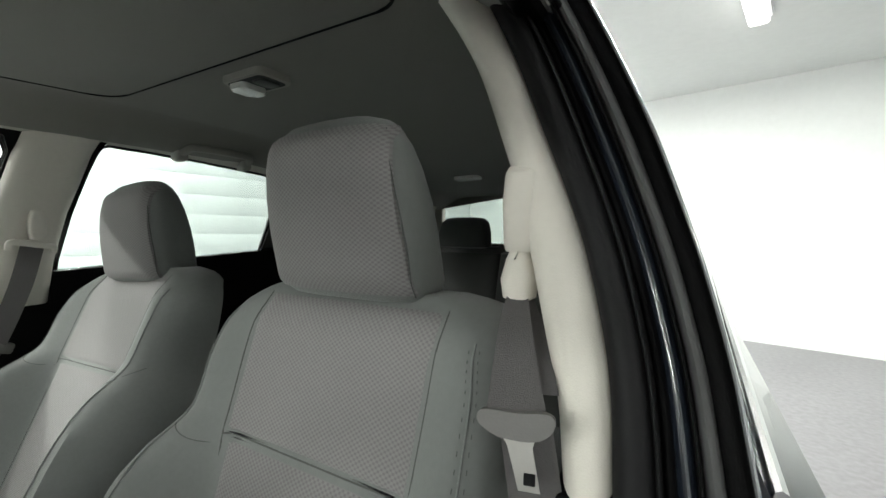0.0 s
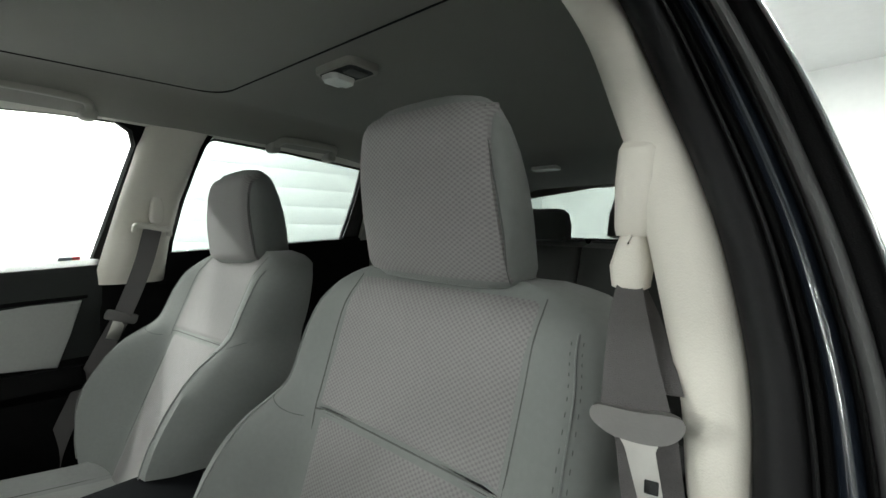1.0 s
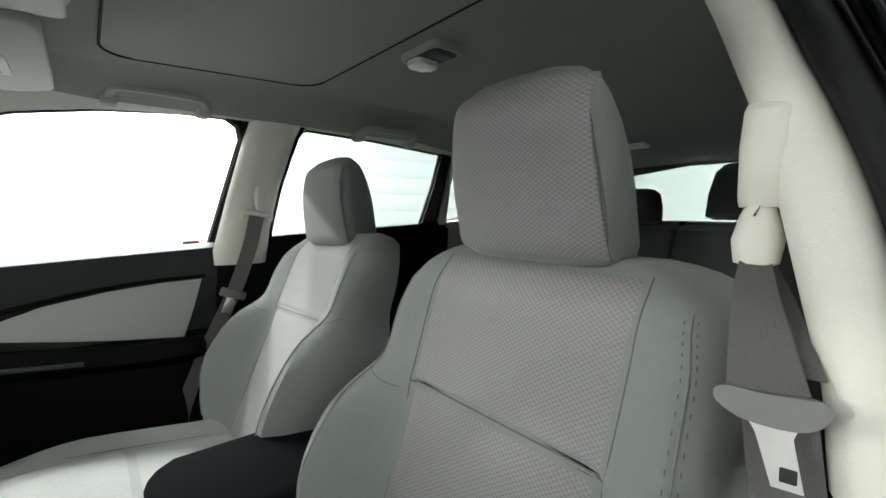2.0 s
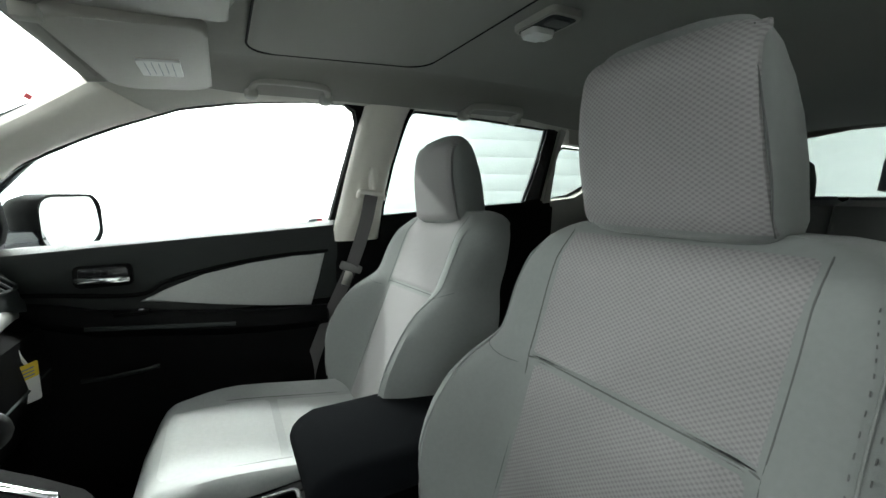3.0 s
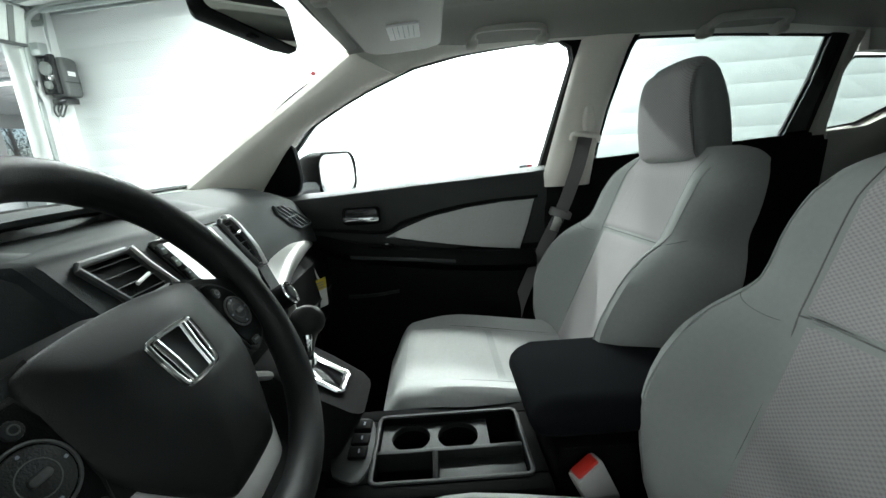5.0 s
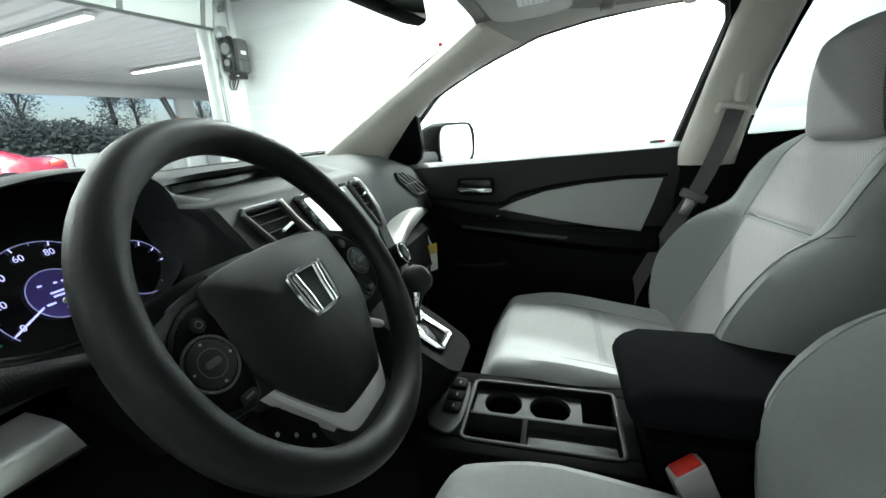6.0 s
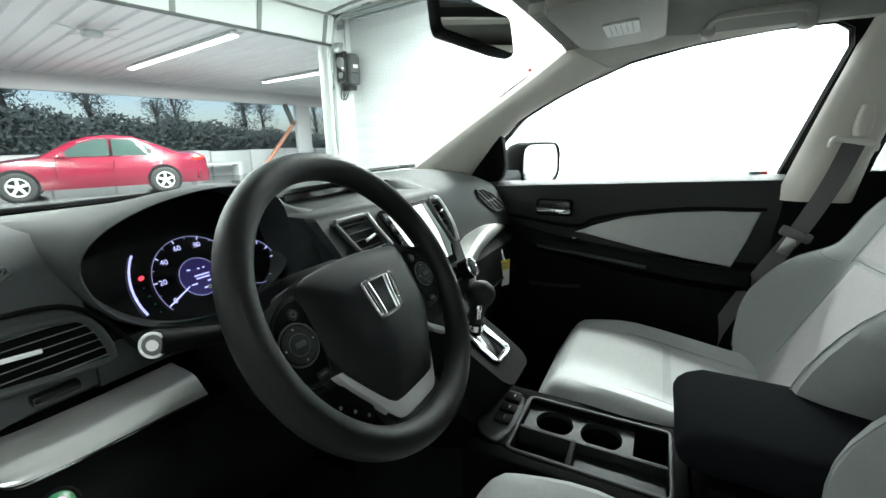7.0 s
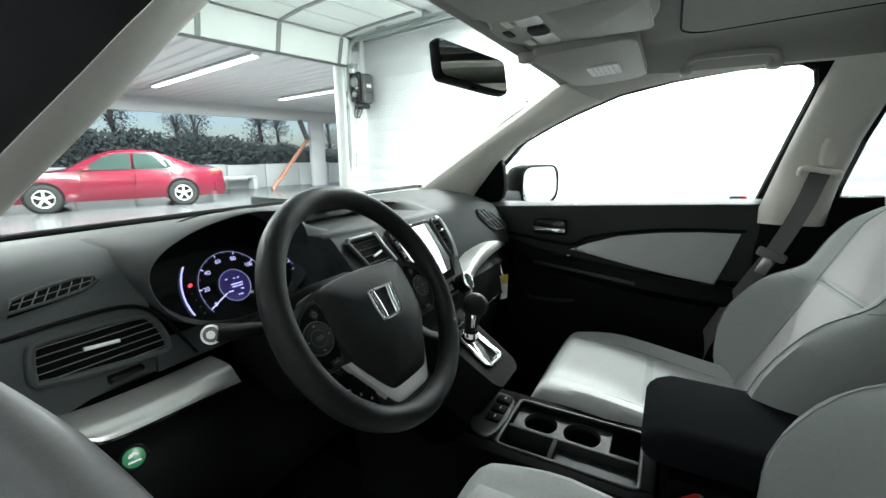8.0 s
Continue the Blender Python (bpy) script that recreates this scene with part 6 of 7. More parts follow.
tongue = part("belt_tongue", box((-0.008, -0.036, -0.012), (0.008, 0.036, 0.014), 0.006, m=Matrix.Translation((0.636, -0.368, 0.988)) @ pose(0, 0, 0, 20, 0, 0)), "belt_plastic", belt, "grey belt tongue")
part("tongue_blade", box((-0.002, -0.014, -0.058), (0.002, 0.014, -0.008), 0.001, m=Matrix.Translation((0.636, -0.368, 0.988)) @ pose(0, 0, 0, 20, 0, 0)), "steel", tongue, "steel blade")

dbelt = thing("seat_belt", "grey seat belt bunched beside the driver's seat", "seat belt", (-0.66, -0.42, 0.6), "seat belts")
part("belt_slider", loft([[(x, y, z) for x, y in round_rect(-0.606, -0.478 - w, -0.572, -0.478 + w, 0.012, 3)] for z, w in ((1.242, 0.020), (1.250, 0.026), (1.29, 0.030), (1.318, 0.024), (1.326, 0.014))]), "cream", dbelt, "cream slider cover")
part("belt_loop", loft([[(x, y, z) for x, y in round_rect(-0.606 + k, -0.490 + k, -0.568 - k, -0.448 - k, 0.012, 3)] for z, k in ((1.192, 0.012), (1.197, 0.004), (1.215, 0.002), (1.235, 0.006), (1.252, 0.012), (1.26, 0.016))]), "cream", dbelt, "cream belt loop")
ribbon([(-0.588, -0.462, 1.205), (-0.594, -0.440, 1.18), (-0.606, -0.408, 1.15), (-0.618, -0.380, 1.122)], (0.018, 0.046), (1, 0, 0), "belt", dbelt, "webbing", "bunched grey webbing", twist=((0.9, 0.2, 0), (0.85, 0.5, 0)))
ribbon([(-0.590, -0.468, 1.205), (-0.604, -0.450, 1.17), (-0.622, -0.405, 1.128)], (0.016, 0.042), (1, 0, 0), "belt", dbelt, "webbing_fold", twist=((0.5, 0.8, 0), (0.9, 0.3, 0)))
dt = Matrix.Translation((-0.620, -0.374, 1.116)) @ pose(0, 0, 0, 12, 0, 14) @ Matrix.Scale(0.72, 4)
t_line = rounded([(-0.042, 0.004), (-0.038, 0.012), (-0.026, 0.013), (0.0, 0.010), (0.030, 0.012), (0.040, 0.009), (0.041, -0.002), (0.030, -0.010), (0.016, -0.016), (-0.020, -0.017), (-0.036, -0.008)], 2)
tongue2 = part("belt_tongue", plate(t_line, lambda u, v, w: dt @ Vector((u, -w, v)), -0.009, 0.009, 0.004, 3), "belt_plastic", dbelt, "grey belt tongue")
blade = [(-0.022, -0.012), (-0.018, -0.024), (-0.027, -0.066), (-0.005, -0.066), (0.008, -0.024), (0.016, -0.012)]
part("tongue_blade", plate(blade, lambda u, v, w: dt @ Vector((u, -w, v)), -0.0012, 0.0012, 0.0004), "steel", tongue2, "steel blade")
part("blade_slot", plate(round_rect(-0.022, -0.060, -0.010, -0.048, 0.001, 2), lambda u, v, w: dt @ Vector((u, -w, v)), -0.0018, 0.0018, 0), "gloss", tongue2)
ribbon([(-0.622, -0.39, 1.11), (-0.640, -0.395, 0.98), (-0.66, -0.40, 0.8), (-0.67, -0.40, 0.5)], (0.042, 0.046), (0.85, 0.5, 0), "belt", dbelt, "lower_webbing", "grey webbing")

buckle = thing("belt_buckle", "grey belt buckle with a red release button", "seat belt buckle", (-0.165, -0.115, 0.55))
bk = Matrix.Translation((-0.128, -0.178, 0.722)) @ pose(0, 0, 0, -26, 0, 20)
part("buckle_case", box((-0.014, -0.026, -0.085), (0.014, 0.026, 0.010), 0.006, m=bk), "buckle_grey", buckle)
part("release_button", box((-0.010, -0.020, 0.006), (0.010, 0.020, 0.015), 0.003, m=bk), "red", buckle, "red release button")
part("buckle_stem", box((-0.006, -0.018, -0.22), (0.006, 0.018, -0.08), 0.003, m=bk), "black", buckle)

tag = thing("hang_tag", "white and yellow paper tag hanging from the glovebox", "tag", (0.54, 0.385, 0.86))
part("tag_paper", plate(round_rect(0.367, 0.768, 0.404, 0.825, 0.003, 2), lambda u, v, w: Vector((0.530 - w - (u - 0.385) * 0.40, u, v + (0.385 - u) * 0.3)), 0.0, 0.0008, 0), "paper", tag)
part("tag_head", plate(round_rect(0.3665, 0.822, 0.4045, 0.856, 0.003, 2), lambda u, v, w: Vector((0.530 - w - (u - 0.385) * 0.40, u, v + (0.385 - u) * 0.3)), 0.0, 0.0010, 0), "yellow", tag, "yellow head")
part("tag_string", sweep([(0.542, 0.387, 0.852), (0.545, 0.396, 0.868), (0.548, 0.402, 0.888)], 0.0035, n=6), "paper", tag)
for k in range(3):
    part("print_bar", plate(round_rect(0.373, 0.827 + 0.008 * k, 0.398, 0.830 + 0.008 * k, 0.0005, 1), lambda u, v, w: Vector((0.530 - w - (u - 0.385) * 0.40, u, v + (0.385 - u) * 0.3)), 0.0011, 0.0016, 0), "ink", tag)

# ---- the garage round the car ----
ROOM_X0, ROOM_X1, ROOM_Y0, ROOM_Y1, ROOM_Z = -5.6, 4.1, -6.4, 5.4, 3.1
DOOR_X0, DOOR_X1, DOOR_Z = -1.6, 3.62, 2.62


def g(p):
    return GARAGE @ Vector(p)


def gbox(lo, hi, bevel=0.0, bm=None):
    return box(lo, hi, bevel, GARAGE, bm)


def structure(name, bm, mat, label, category):
    return solid(name, bm, mat, label, category, kind="structure")


structure("ground", gbox((-90, 5.4, -0.08), (90, 120, -0.004)), "wet", "damp dark asphalt outside the garage", "ground")
structure("floor", gbox((ROOM_X0 - 0.2, ROOM_Y0 - 0.2, -0.1), (ROOM_X1 + 0.2, ROOM_Y1 + 0.25, 0.0)), "concrete", "stained grey concrete garage floor", "floor")
structure("ceiling", gbox((ROOM_X0 - 0.2, ROOM_Y0 - 0.2, ROOM_Z), (ROOM_X1 + 0.2, ROOM_Y1 + 0.2, ROOM_Z + 0.1)), "ceiling", "white board garage ceiling", "ceiling")
wall_e = structure("wall_east", gbox((ROOM_X1 + 0.01, ROOM_Y0 - 0.2, 0), (ROOM_X1 + 0.2, ROOM_Y1 + 0.2, ROOM_Z)), "wall", "white painted block wall", "wall")
# Unseen wall; its distance is set for the light it bounces into the cabin.
structure("wall_west_unseen", gbox((ROOM_X0 - 0.2, ROOM_Y0 - 0.2, 0), (ROOM_X0, ROOM_Y1 + 0.2, ROOM_Z)), "wall_smooth", "white painted wall", "wall")
structure("wall_south", gbox((ROOM_X0, ROOM_Y0 - 0.2, 0), (ROOM_X1, ROOM_Y0, ROOM_Z)), "wall_smooth", "white painted wall", "wall")
structure("wall_north", joined(gbox((DOOR_X1, ROOM_Y1, 0), (ROOM_X1, ROOM_Y1 + 0.2, ROOM_Z)), gbox((ROOM_X0, ROOM_Y1, 0), (DOOR_X0, ROOM_Y1 + 0.2, ROOM_Z)), gbox((DOOR_X0, ROOM_Y1, DOOR_Z + 0.25), (DOOR_X1, ROOM_Y1 + 0.2, ROOM_Z))), "wall_smooth", "white painted wall with a wide doorway", "wall")

# fixtures: the first is known, the others are added unseen for the tubes above
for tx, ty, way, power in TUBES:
    lamp = thing("ceiling_light", "long white fluorescent ceiling light, lit, all but one placed out of view", "ceiling light", tuple(g((tx, ty, 3.05))), "garage lights")
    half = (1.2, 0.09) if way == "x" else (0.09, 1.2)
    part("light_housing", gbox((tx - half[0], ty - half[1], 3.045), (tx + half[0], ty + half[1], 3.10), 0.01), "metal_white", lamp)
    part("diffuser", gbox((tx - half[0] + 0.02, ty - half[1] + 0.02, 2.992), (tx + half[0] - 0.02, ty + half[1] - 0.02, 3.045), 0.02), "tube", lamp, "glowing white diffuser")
# block courses on the long wall
courses = []
for k in range(15):
    courses.append(gbox((ROOM_X1 - 0.008, ROOM_Y0, 0.205 * k + 0.0005), (ROOM_X1 + 0.012, ROOM_Y1, 0.205 * k + 0.2045), 0.0008))
for k, bm in enumerate(courses):
    ob = new("block_course", mesh_of(bm, "wall", "block_course"))
    ob.parent = wall_e

# side door in the long wall
side_door = thing("door_1", "white steel side door in the block wall", "door", tuple(g((4.08, 2.6, 0))), kind="structure")
part("door_leaf", gbox((4.05, 2.15, 0.0), (4.085, 3.05, 2.05), 0.006), "wall_smooth", side_door)
for lo, hi in (((4.04, 2.05, 0), (4.088, 2.15, 2.15)), ((4.04, 3.05, 0), (4.088, 3.15, 2.15)), ((4.04, 2.15, 2.05), (4.088, 3.05, 2.15))):
    part("door_jamb", gbox(lo, hi, 0.006), "door_white", side_door)
part("door_handle", sweep([g((4.0, 2.25, 1.0)), g((4.0, 2.36, 1.0))], 0.01, n=8), "galv", side_door)
for k, (y, z) in enumerate(((4.2, 1.75), (3.9, 1.15), (4.6, 1.2))):
    outlet = thing("switch_box", "small white switch box on the block wall", "switch", tuple(g((4.08, y, z))), "switch boxes")
    part("switch_cover", gbox((4.06, y - 0.04, z - 0.06), (4.092, y + 0.04, z + 0.06), 0.006), "door_white", outlet)
    part("conduit", sweep([g((4.078, y, z + 0.06)), g((4.078, y, 3.09))], 0.011, n=8), "door_white", outlet)

# sectional door, rolled up under the ceiling, its last section still bent
gdoor = thing("garage_door", "white sectional garage door rolled up on steel tracks", "garage door", tuple(g((1.0, 5.2, 2.62))))
sections = [((5.30, 2.62), (5.20, 2.98)), ((5.16, 3.00), (4.72, 3.035)), ((4.70, 3.036), (4.22, 3.04)), ((4.20, 3.04), (3.72, 3.045))]
for n, ((y0, z0), (y1, z1)) in enumerate(sections):
    along = Vector((0, y1 - y0, z1 - z0)).normalized()
    up = Vector((0, along.z, -along.y))
    sec = part("door_section", slab([[GARAGE @ Vector((x, y, z)) for x in (DOOR_X0 - 0.02, DOOR_X1 + 0.02)] for y, z in ((y0, z0), (y1, z1))], GARAGE.to_3x3() @ (up * 0.04)), "door_white", gdoor)
    for k in range(6):
        x = DOOR_X0 + 0.1 + k * 1.0
        part("section_stile", slab([[GARAGE @ (Vector((xx, y, z)) - up * 0.012) for xx in (x - 0.03, x + 0.03)] for y, z in ((y0, z0), (y1, z1))], GARAGE.to_3x3() @ (up * 0.012)), "stile", sec)
part("door_bottom_seal", gbox((DOOR_X0 - 0.02, 5.27, 2.595), (DOOR_X1 + 0.02, 5.33, 2.625), 0.005), "grey_box", gdoor)
for x in (DOOR_X0 - 0.06, DOOR_X1 + 0.06):
    part("door_track", sweep(smooth_path([g((x, 5.36, 0.0)), g((x, 5.36, 1.2)), g((x, 5.36, 2.45)), g((x, 5.28, 2.85)), g((x, 5.0, 2.98)), g((x, 4.4, 3.0)), g((x, 3.2, 3.0))], 5), 0.028, 0.02, n=8, power=4), "galv", gdoor, "galvanised track")
for x in (DOOR_X1 + 0.06, DOOR_X1 + 0.18):
    part("track_rail", gbox((x - 0.02, 2.6, 2.93), (x + 0.02, 5.05, 2.97), 0.004), "galv", gdoor, "galvanised overhead rail")
for y in (2.8, 3.7, 4.6):
    part("rail_hanger", gbox((DOOR_X1 + 0.04, y - 0.02, 2.97), (DOOR_X1 + 0.20, y + 0.02, 3.095), 0.003), "galv", gdoor)
part("cable_drum", sweep([g((DOOR_X1 + 0.10, 5.30, 2.98)), g((DOOR_X1 + 0.20, 5.30, 2.98))], 0.075, n=16), "stile", gdoor, "grey cable drum")
part("end_bracket", gbox((DOOR_X1 + 0.21, 5.20, 2.86), (DOOR_X1 + 0.225, 5.39, 3.08), 0.003), "galv", gdoor)
part("spring_shaft", sweep([g((DOOR_X0 - 0.1, 5.30, 2.98)), g((DOOR_X1 + 0.3, 5.30, 2.98))], 0.016, n=10), "galv", gdoor)
for x in (0.6, 2.2):
    part("torsion_spring", sweep([g((x - 0.4, 5.30, 2.98)), g((x + 0.4, 5.30, 2.98))], 0.034, n=12), "grey_box", gdoor)
structure("trim", joined(gbox((DOOR_X1, ROOM_Y1 - 0.02, 0), (DOOR_X1 + 0.10, ROOM_Y1 + 0.21, DOOR_Z + 0.2), 0.004), gbox((DOOR_X0 - 0.10, ROOM_Y1 - 0.02, 0), (DOOR_X0, ROOM_Y1 + 0.21, DOOR_Z + 0.2), 0.004)), "door_white", "white door jamb trim", "trim")

opener = thing("door_opener", "grey wall-mounted garage door motor with a black gear housing", "motor", tuple(g((3.86, 5.28, 2.25))))
case = part("motor_case", loft([[g((x, y, z)) for x, y in round_rect(3.81 + k, 5.10 + k, 4.01 - k, 5.36, 0.035, 4)] for z, k in ((2.07, 0.03), (2.085, 0.008), (2.12, 0.0), (2.46, 0.0), (2.50, 0.01), (2.52, 0.035))]), "grey_box", opener, "grey plastic motor case")
part("motor_label", gbox((3.86, 5.094, 2.31), (3.95, 5.10, 2.36), 0.002), "paper", case)
part("case_seam", gbox((3.808, 5.097, 2.235), (4.012, 5.103, 2.243), 0.001), "gloss", case)
part("gear_housing", gbox((3.745, 5.16, 2.10), (3.815, 5.36, 2.54), 0.015), "gloss", opener, "black gear housing")
part("gear_wheel", plate(circle(5.24, 2.38, 0.075, 24), lambda u, v, w: g((3.745 - w, u, v)), 0.0, 0.03, 0.006), "stile", opener)
part("gear_wheel", plate(circle(5.25, 2.20, 0.045, 20), lambda u, v, w: g((3.745 - w, u, v)), 0.0, 0.03, 0.006), "stile", opener)
part("terminal_block", gbox((3.79, 5.13, 1.99), (3.95, 5.34, 2.06), 0.012), "gloss", opener, "black terminal block")
part("motor_bracket", gbox((3.70, 5.22, 2.52), (3.80, 5.37, 2.66), 0.006), "galv", opener)
for dx in (0.0, 0.05):
    part("motor_cable", sweep(smooth_path([g((3.80 + dx, 5.30, 2.02)), g((3.78 + dx, 5.33, 1.93)), g((3.83 + dx, 5.35, 1.86)), g((3.87 + dx, 5.33, 1.95)), g((3.88 + dx, 5.30, 2.02))], 5), 0.010, n=8), "grey_box", opener)
part("motor_conduit", sweep([g((3.90, 5.30, 2.50)), g((3.90, 5.30, 2.80)), g((3.93, 5.30, 3.09))], 0.016, n=8), "galv", opener)
part("motor_cable", sweep(smooth_path([g((3.85, 5.34, 2.02)), g((3.83, 5.36, 1.7)), g((3.86, 5.37, 1.2)), g((3.85, 5.37, 0.9))], 6), 0.006, n=8), "door_white", opener)
wall_box = thing("wall_switch", "small white control box beside the doorway", "switch", tuple(g((3.85, 5.38, 1.2))))
part("switch_cover", gbox((3.80, 5.345, 1.08), (3.90, 5.392, 1.30), 0.01), "door_white", wall_box)

# ---- the covered forecourt outside ----
PORT_Y1, PORT_Z = 15.5, 3.05
port = thing("carport", "white ribbed steel carport roof on posts", "carport", tuple(g((2, 10, 0))))
rows = []
xs_rib, xx = [], -9.0
while xx < 17:
    xs_rib += [(xx, 0.0), (xx + 0.03, 0.035), (xx + 0.08, 0.035), (xx + 0.11, 0.0)]
    xx += 0.30
part("ribbed_roof", slab([[g((x, y, PORT_Z - h)) for x, h in xs_rib] for y in (5.65, PORT_Y1)], (0, 0, 0.05)), "metal_white", port, "white ribbed steel soffit", 20)
part("header_beam", gbox((-9, PORT_Y1 - 0.1, 2.62), (17, PORT_Y1 + 0.1, PORT_Z), 0.01), "metal_white", port)
for x, half in ((-8.5, 0.1), (9.95, 0.32), (16, 0.1)):
    part("carport_post", gbox((x - half, PORT_Y1 - 0.1, 0), (x + half, PORT_Y1 + 0.1, 2.62), 0.01), "metal_white", port)
for tx, ty in ((3.2, 9.8), (6.6, 9.8), (-0.5, 9.8)):
    lamp = thing("ceiling_light", "long white fluorescent light under the carport, lit", "ceiling light", tuple(g((tx, ty, 2.98))), "carport lights")
    part("light_housing", gbox((tx - 0.09, ty - 2.6, 2.965), (tx + 0.09, ty + 2.6, 3.02), 0.01), "metal_white", lamp)
    part("diffuser", gbox((tx - 0.06, ty - 2.55, 2.94), (tx + 0.06, ty + 2.55, 2.965), 0.01), "tube", lamp, "glowing white diffuser")
for k, (x, y) in enumerate(((1.6, 8.6),)):
    fan = thing("ceiling_fixture", "grey steel fixture under the carport roof", "fixture", tuple(g((x, y, 2.95))))
    part("fixture_body", gbox((x - 0.12, y - 0.12, 2.86), (x + 0.12, y + 0.12, 2.96), 0.02), "galv", fan)
    part("fixture_rod", sweep([g((x, y, 2.95)), g((x, y, 3.03))], 0.02, n=8), "galv", fan)
    for a in range(4):
        d = Vector((math.cos(a * 1.57 + 0.4), math.sin(a * 1.57 + 0.4), 0))
        part("fixture_arm", sweep([g(Vector((x, y, 2.93)) + d * 0.1), g(Vector((x, y, 2.94)) + d * 0.55)], 0.03, 0.008, n=8), "galv", fan)

# low retaining wall made of large blocks
wall_line = thing("retaining_wall", "weathered concrete block retaining wall behind the forecourt", "wall", tuple(g((4, 16.2, 0))))
for k in range(22):
    x = -12 + 1.55 * k
    part("concrete_block", gbox((x, 16.6, -0.05), (x + 1.52, 17.2, 0.92 + 0.02 * ((k * 7) % 3 - 1)), 0.03), "barrier", wall_line)
for x0 in (5.6,):
    bench = thing("concrete_bench", "low grey concrete bench before the retaining wall", "bench", tuple(g((x0, 15.9, 0))))
    part("bench_top", gbox((x0, 15.7, 0.42), (x0 + 1.7, 16.2, 0.52), 0.02), "barrier", bench)
    for dx in (0.0, 1.55):
        part("bench_leg", gbox((x0 + dx, 15.7, 0.0), (x0 + dx + 0.15, 16.2, 0.42), 0.02), "barrier", bench)
ramp = thing("steel_brace", "slanting orange steel brace beside the carport post", "brace", tuple(g((7.4, 15.2, 0))))
part("brace_bar", sweep([g((7.45, 14.9, 0.0)), g((9.35, 15.1, 2.0))], 0.075, n=8), "orange", ramp)
part("brace_head", sweep([g((9.25, 15.1, 1.85)), g((8.95, 15.1, 2.62))], 0.10, n=8), "grey_box", ramp)

# ---- the red car ----


def sedan(m):
    red = thing("red_car", "red four-door saloon parked under the carport", "car", tuple(m.translation))

    def at(x, y, z):
        return m @ Vector((x, y, z))

    low = [(-2.38, 0.42, 0.62), (-2.36, 0.66, 0.70), (-2.2, 0.74, 0.78), (-1.7, 0.86, 0.86), (-1.0, 0.96, 0.88), (0.0, 0.95, 0.89), (1.0, 0.96, 0.89), (1.6, 1.00, 0.87), (2.1, 0.98, 0.80), (2.32, 0.86, 0.70), (2.36, 0.5, 0.60)]
    rows = []
    for x, top, w in low:
        rows.append([at(x, -w * 0.90, 0.22), at(x, -w, 0.42), at(x, -w, top - 0.18), at(x, -w * 0.93, top - 0.03), at(x, -w * 0.55, top + 0.015), at(x, w * 0.55, top + 0.015), at(x, w * 0.93, top - 0.03), at(x, w, top - 0.18), at(x, w, 0.42), at(x, w * 0.90, 0.22)])
    part("body", loft(rows), "car_red", red, "red painted body", 50)
    roof = [(-1.05, 0.93, 0.74), (-0.45, 1.28, 0.66), (-0.1, 1.40, 0.62), (0.3, 1.435, 0.61), (0.8, 1.39, 0.62), (1.25, 1.20, 0.68), (1.72, 0.98, 0.76)]
    rows = []
    for x, top, w in roof:
        rows.append([at(x, -w - 0.05, 0.88), at(x, -w * 0.97, max(0.9, top - 0.07)), at(x, -w * 0.85, top), at(x, w * 0.85, top), at(x, w * 0.97, max(0.9, top - 0.07)), at(x, w + 0.05, 0.88)])
    part("roof", loft(rows), "car_red", red, "red roof", 50)
    for s in (-1, 1):
        def win(u, v, w, s=s):
            return at(u, s * (0.805 - (v - 0.9) * 0.36 + w), v)
        for outline in ([(-0.72, 0.95), (-0.28, 1.24), (0.05, 1.335), (0.27, 1.345), (0.27, 0.95)], [(0.34, 0.95), (0.34, 1.345), (0.72, 1.31), (1.02, 1.18), (1.12, 1.0), (1.05, 0.95)]):
            pane = part("side_window", plate(outline, win, -0.05, 0.006, 0.003), "car_glass", red, "dark side window")
        part("window_strip", sweep([win(u, v, 0.012) for u, v in ((-0.75, 0.94), (0.0, 0.94), (1.1, 0.945), (1.2, 1.02), (1.05, 1.20), (0.74, 1.335), (0.3, 1.365), (0.0, 1.35), (-0.3, 1.265))], 0.008, n=6), "chrome", red)
        for x in (0.18, 1.02):
            part("door_pull", sweep([at(x, s * 0.90, 0.77), at(x + 0.16, s * 0.90, 0.78)], 0.015, n=6), "car_red", red)
        for x in (-0.75, 0.31, 1.05):
            part("door_gap", sweep([at(x, s * 0.893, 0.3), at(x, s * 0.893, 0.6), at(x + 0.02, s * 0.885, 0.88)], 0.004, n=6), "gloss", red)
        part("side_mirror", sweep([at(-0.62, s * 0.84, 0.97), at(-0.58, s * 1.0, 1.0)], 0.07, 0.05, n=8), "car_red", red)
        part("rear_lamp", sweep([at(2.30, s * 0.55, 0.83), at(2.18, s * 0.76, 0.84), at(2.0, s * 0.83, 0.83)], 0.03, 0.06, n=8), "red", red, "red rear lamp")
        part("front_lamp", sweep([at(-2.32, s * 0.45, 0.60), at(-2.15, s * 0.70, 0.65), at(-1.85, s * 0.80, 0.70)], 0.03, 0.06, n=8), "lens", red, "clear front lamp")
        for x in (-1.42, 1.30):
            part("wheel_arch", plate(circle(x, 0.34, 0.37, 28), lambda u, v, w: at(u, s * (0.885 + w), v), -0.2, 0.006, 0), "gloss", red)
            tyre = part("wheel", sweep([at(x + 0.255 * math.cos(t), s * 0.84, 0.325 + 0.255 * math.sin(t)) for t in [2 * math.pi * k / 32 for k in range(32)]], 0.068, 0.09, up=tuple(m.to_3x3() @ Vector((0, 1, 0))), closed=True, n=10, power=3), "tyre", red, "black tyre")
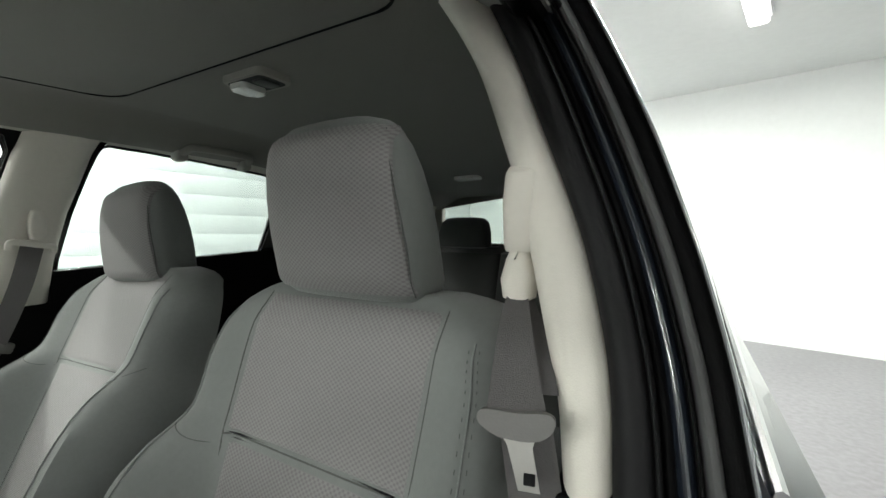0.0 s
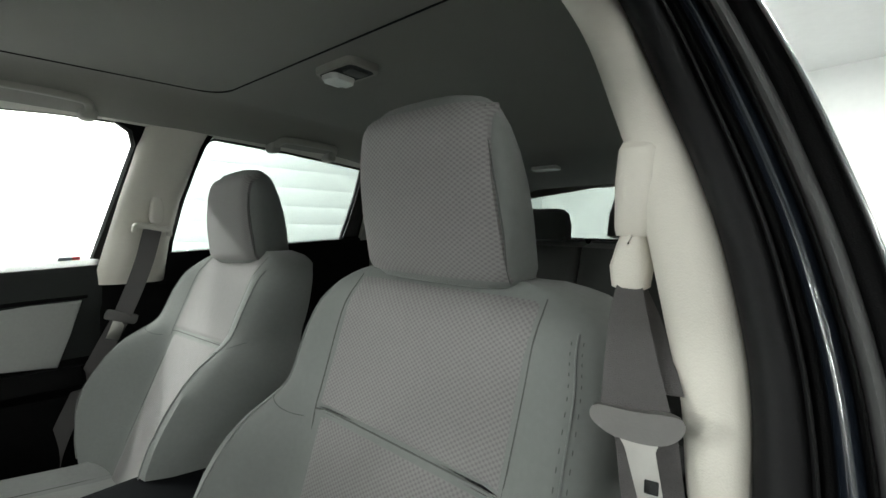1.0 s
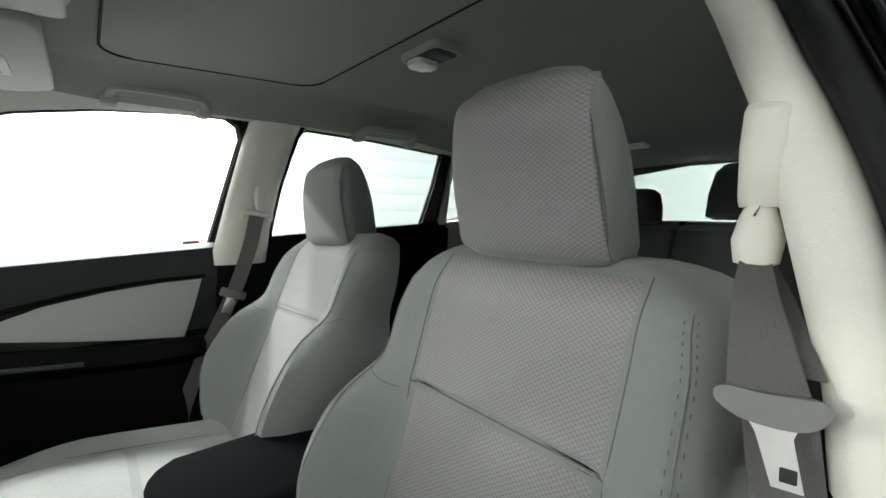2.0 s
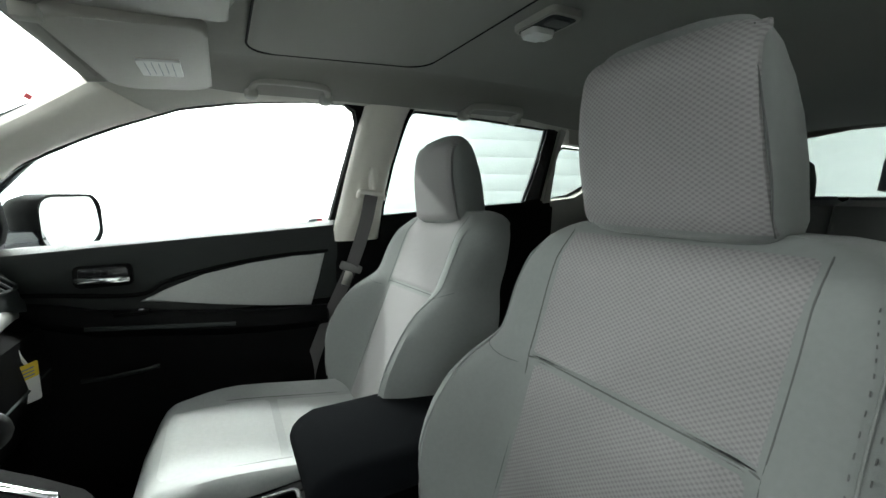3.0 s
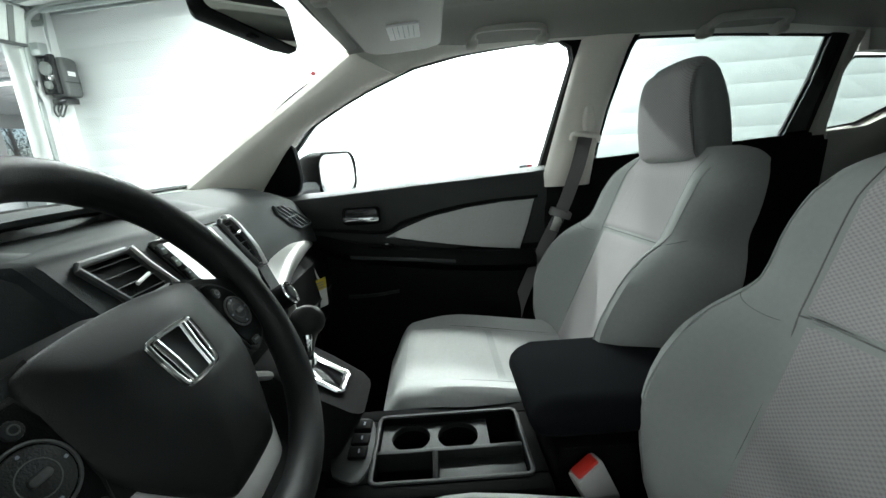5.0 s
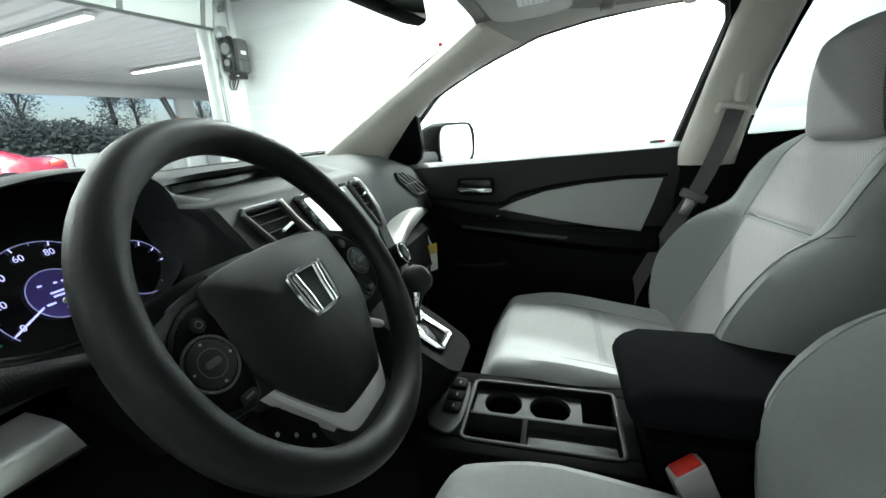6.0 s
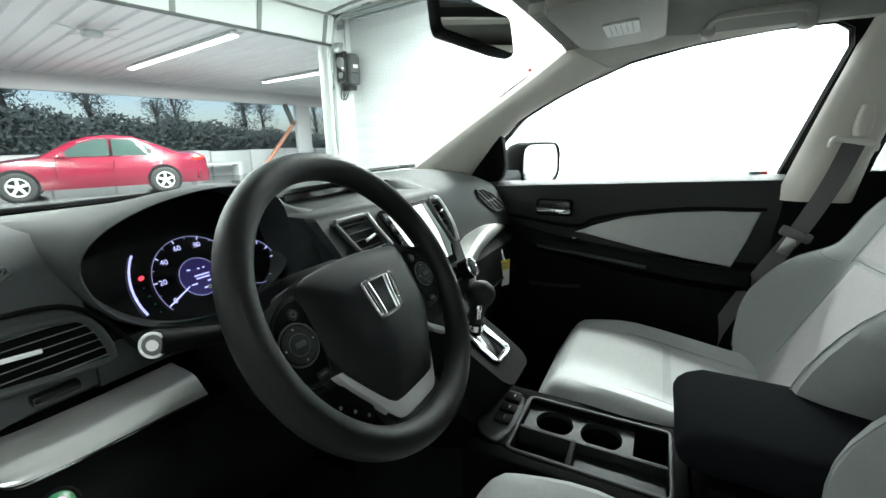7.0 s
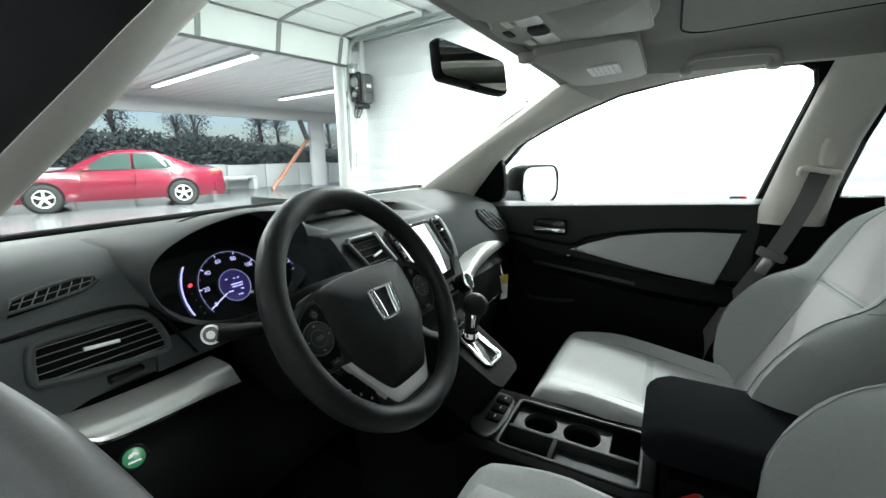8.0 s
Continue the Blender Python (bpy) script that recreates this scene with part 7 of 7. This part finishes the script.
            part("rim_ring", sweep([at(x + 0.19 * math.cos(t), s * 0.90, 0.325 + 0.19 * math.sin(t)) for t in [2 * math.pi * k / 28 for k in range(28)]], 0.016, 0.02, up=tuple(m.to_3x3() @ Vector((0, 1, 0))), closed=True, n=8), "silver", tyre)
            part("rim_hub", plate(circle(x, 0.325, 0.06), lambda u, v, w: at(u, s * (0.87 + w), v), 0.0, 0.035, 0.01), "silver", tyre)
            for k in range(5):
                t = radians(90 + 72 * k)
                part("rim_spoke", sweep([at(x + r * math.cos(t), s * 0.90, 0.325 + r * math.sin(t)) for r in (0.03, 0.19)], 0.03, 0.012, n=6, up=tuple(m.to_3x3() @ Vector((0, 1, 0)))), "silver", tyre)
    part("front_screen", slab([[at(-1.0, -0.66, 0.955), at(-1.0, 0.66, 0.955)], [at(-0.42, -0.56, 1.30), at(-0.42, 0.56, 1.30)]], (0, 0, 0.012)), "car_glass", red)
    part("rear_screen", slab([[at(1.64, -0.62, 1.03), at(1.64, 0.62, 1.03)], [at(1.0, -0.52, 1.345), at(1.0, 0.52, 1.345)]], (0, 0, 0.012)), "car_glass", red)
    part("front_bumper", sweep([at(-2.05, -0.80, 0.40), at(-2.36, -0.5, 0.40), at(-2.42, 0, 0.40), at(-2.36, 0.5, 0.40), at(-2.05, 0.80, 0.40)], 0.06, 0.12, n=8), "car_red", red)
    part("rear_bumper", sweep([at(2.05, -0.80, 0.45), at(2.34, -0.5, 0.45), at(2.40, 0, 0.45), at(2.34, 0.5, 0.45), at(2.05, 0.80, 0.45)], 0.06, 0.13, n=8), "car_red", red)
    return red


sedan(Matrix.Translation((4.85, 12.55, 0)) @ pose(0, 0, 0, 0, 0, -24))

# ---- trees behind the wall ----
rng = random.Random(5)


def tree(x, y, height, spread, dense):
    """A tapered trunk with limbs and a crown of many small leaf clumps."""
    top = thing("tree", "dark leafy tree behind the retaining wall", "tree", tuple(g((x, y, 0))), "trees")
    trunk = sweep([g((x, y, 0)), g((x + 0.1, y, height * 0.45)), g((x - 0.05, y, height * 0.95))], [0.16, 0.11, 0.03], n=7)
    tips = []
    for k in range(9):
        z0 = height * rng.uniform(0.3, 0.85)
        a, r = rng.uniform(0, 6.28), spread * rng.uniform(0.5, 1.0) * (1.15 - z0 / height)
        tip = Vector((x + r * math.cos(a), y + r * math.sin(a), z0 + rng.uniform(0.2, 0.9)))
        trunk = joined(trunk, sweep([g((x, y, z0)), g((Vector((x, y, z0)) + tip) / 2 + Vector((0, 0, 0.1))), g(tip)], [0.05, 0.03, 0.012], n=5))
        tips += [tip, (Vector((x, y, z0)) + tip * 2) / 3]
    part("trunk", trunk, "bark", top, "grey trunk and limbs")
    verts, faces = [], []
    for _ in range(dense):
        c = rng.choice(tips) + Vector([rng.gauss(0, 0.26) for _ in range(3)])
        u = Vector([rng.gauss(0, 1) for _ in range(3)]).normalized() * rng.uniform(0.03, 0.08)
        w = u.orthogonal().normalized() * rng.uniform(0.015, 0.045)
        n0 = len(verts)
        verts += [g(c - u), g(c + w), g(c + u), g(c - w)]
        faces.append((n0, n0 + 1, n0 + 2, n0 + 3))
    me = bpy.data.meshes.new("crown")
    me.from_pydata(verts, [], faces)
    me.materials.append(M["leaf"])
    crown = new("crown", me)
    crown.parent, crown.matrix_parent_inverse = top, Matrix.Translation(-top.matrix_basis.translation)
    return top


for k in range(13):
    tree(-9 + 2.2 * k + rng.uniform(-0.7, 0.7), 22 + rng.uniform(-1.0, 2.5), rng.uniform(3.2, 4.8), rng.uniform(0.8, 1.4), 4200 if k % 4 == 1 else 1300)

verts, faces = [], []
for _ in range(80000):
    x, y = rng.uniform(-14, 30), rng.uniform(18.2, 21.0)
    crest = 2.20 - 0.055 * (x - 2) + 0.30 * noise.noise(Vector((x * 0.35, y * 0.3, 0))) + 0.30 * noise.noise(Vector((x * 1.3, y, 3)))
    c = Vector((x, y, 0.3 + (crest - 0.3) * rng.random() ** 0.8))
    u = Vector([rng.gauss(0, 1) for _ in range(3)]).normalized() * rng.uniform(0.05, 0.12)
    w = u.orthogonal().normalized() * rng.uniform(0.03, 0.08)
    n0 = len(verts)
    verts += [g(c - u), g(c + w), g(c + u), g(c - w)]
    faces.append((n0, n0 + 1, n0 + 2, n0 + 3))
me = bpy.data.meshes.new("hedge")
me.from_pydata(verts, [], faces)
me.materials.append(M["leaf"])
tagged(new("hedge", me), "dense dark hedge along the retaining wall", "hedge", kind="stuff")
structure("hedge_bank", gbox((-30, 18.9, -0.05), (45, 22, 1.6), 0.3), "leaf", "dark overgrown bank behind the wall", "bank")
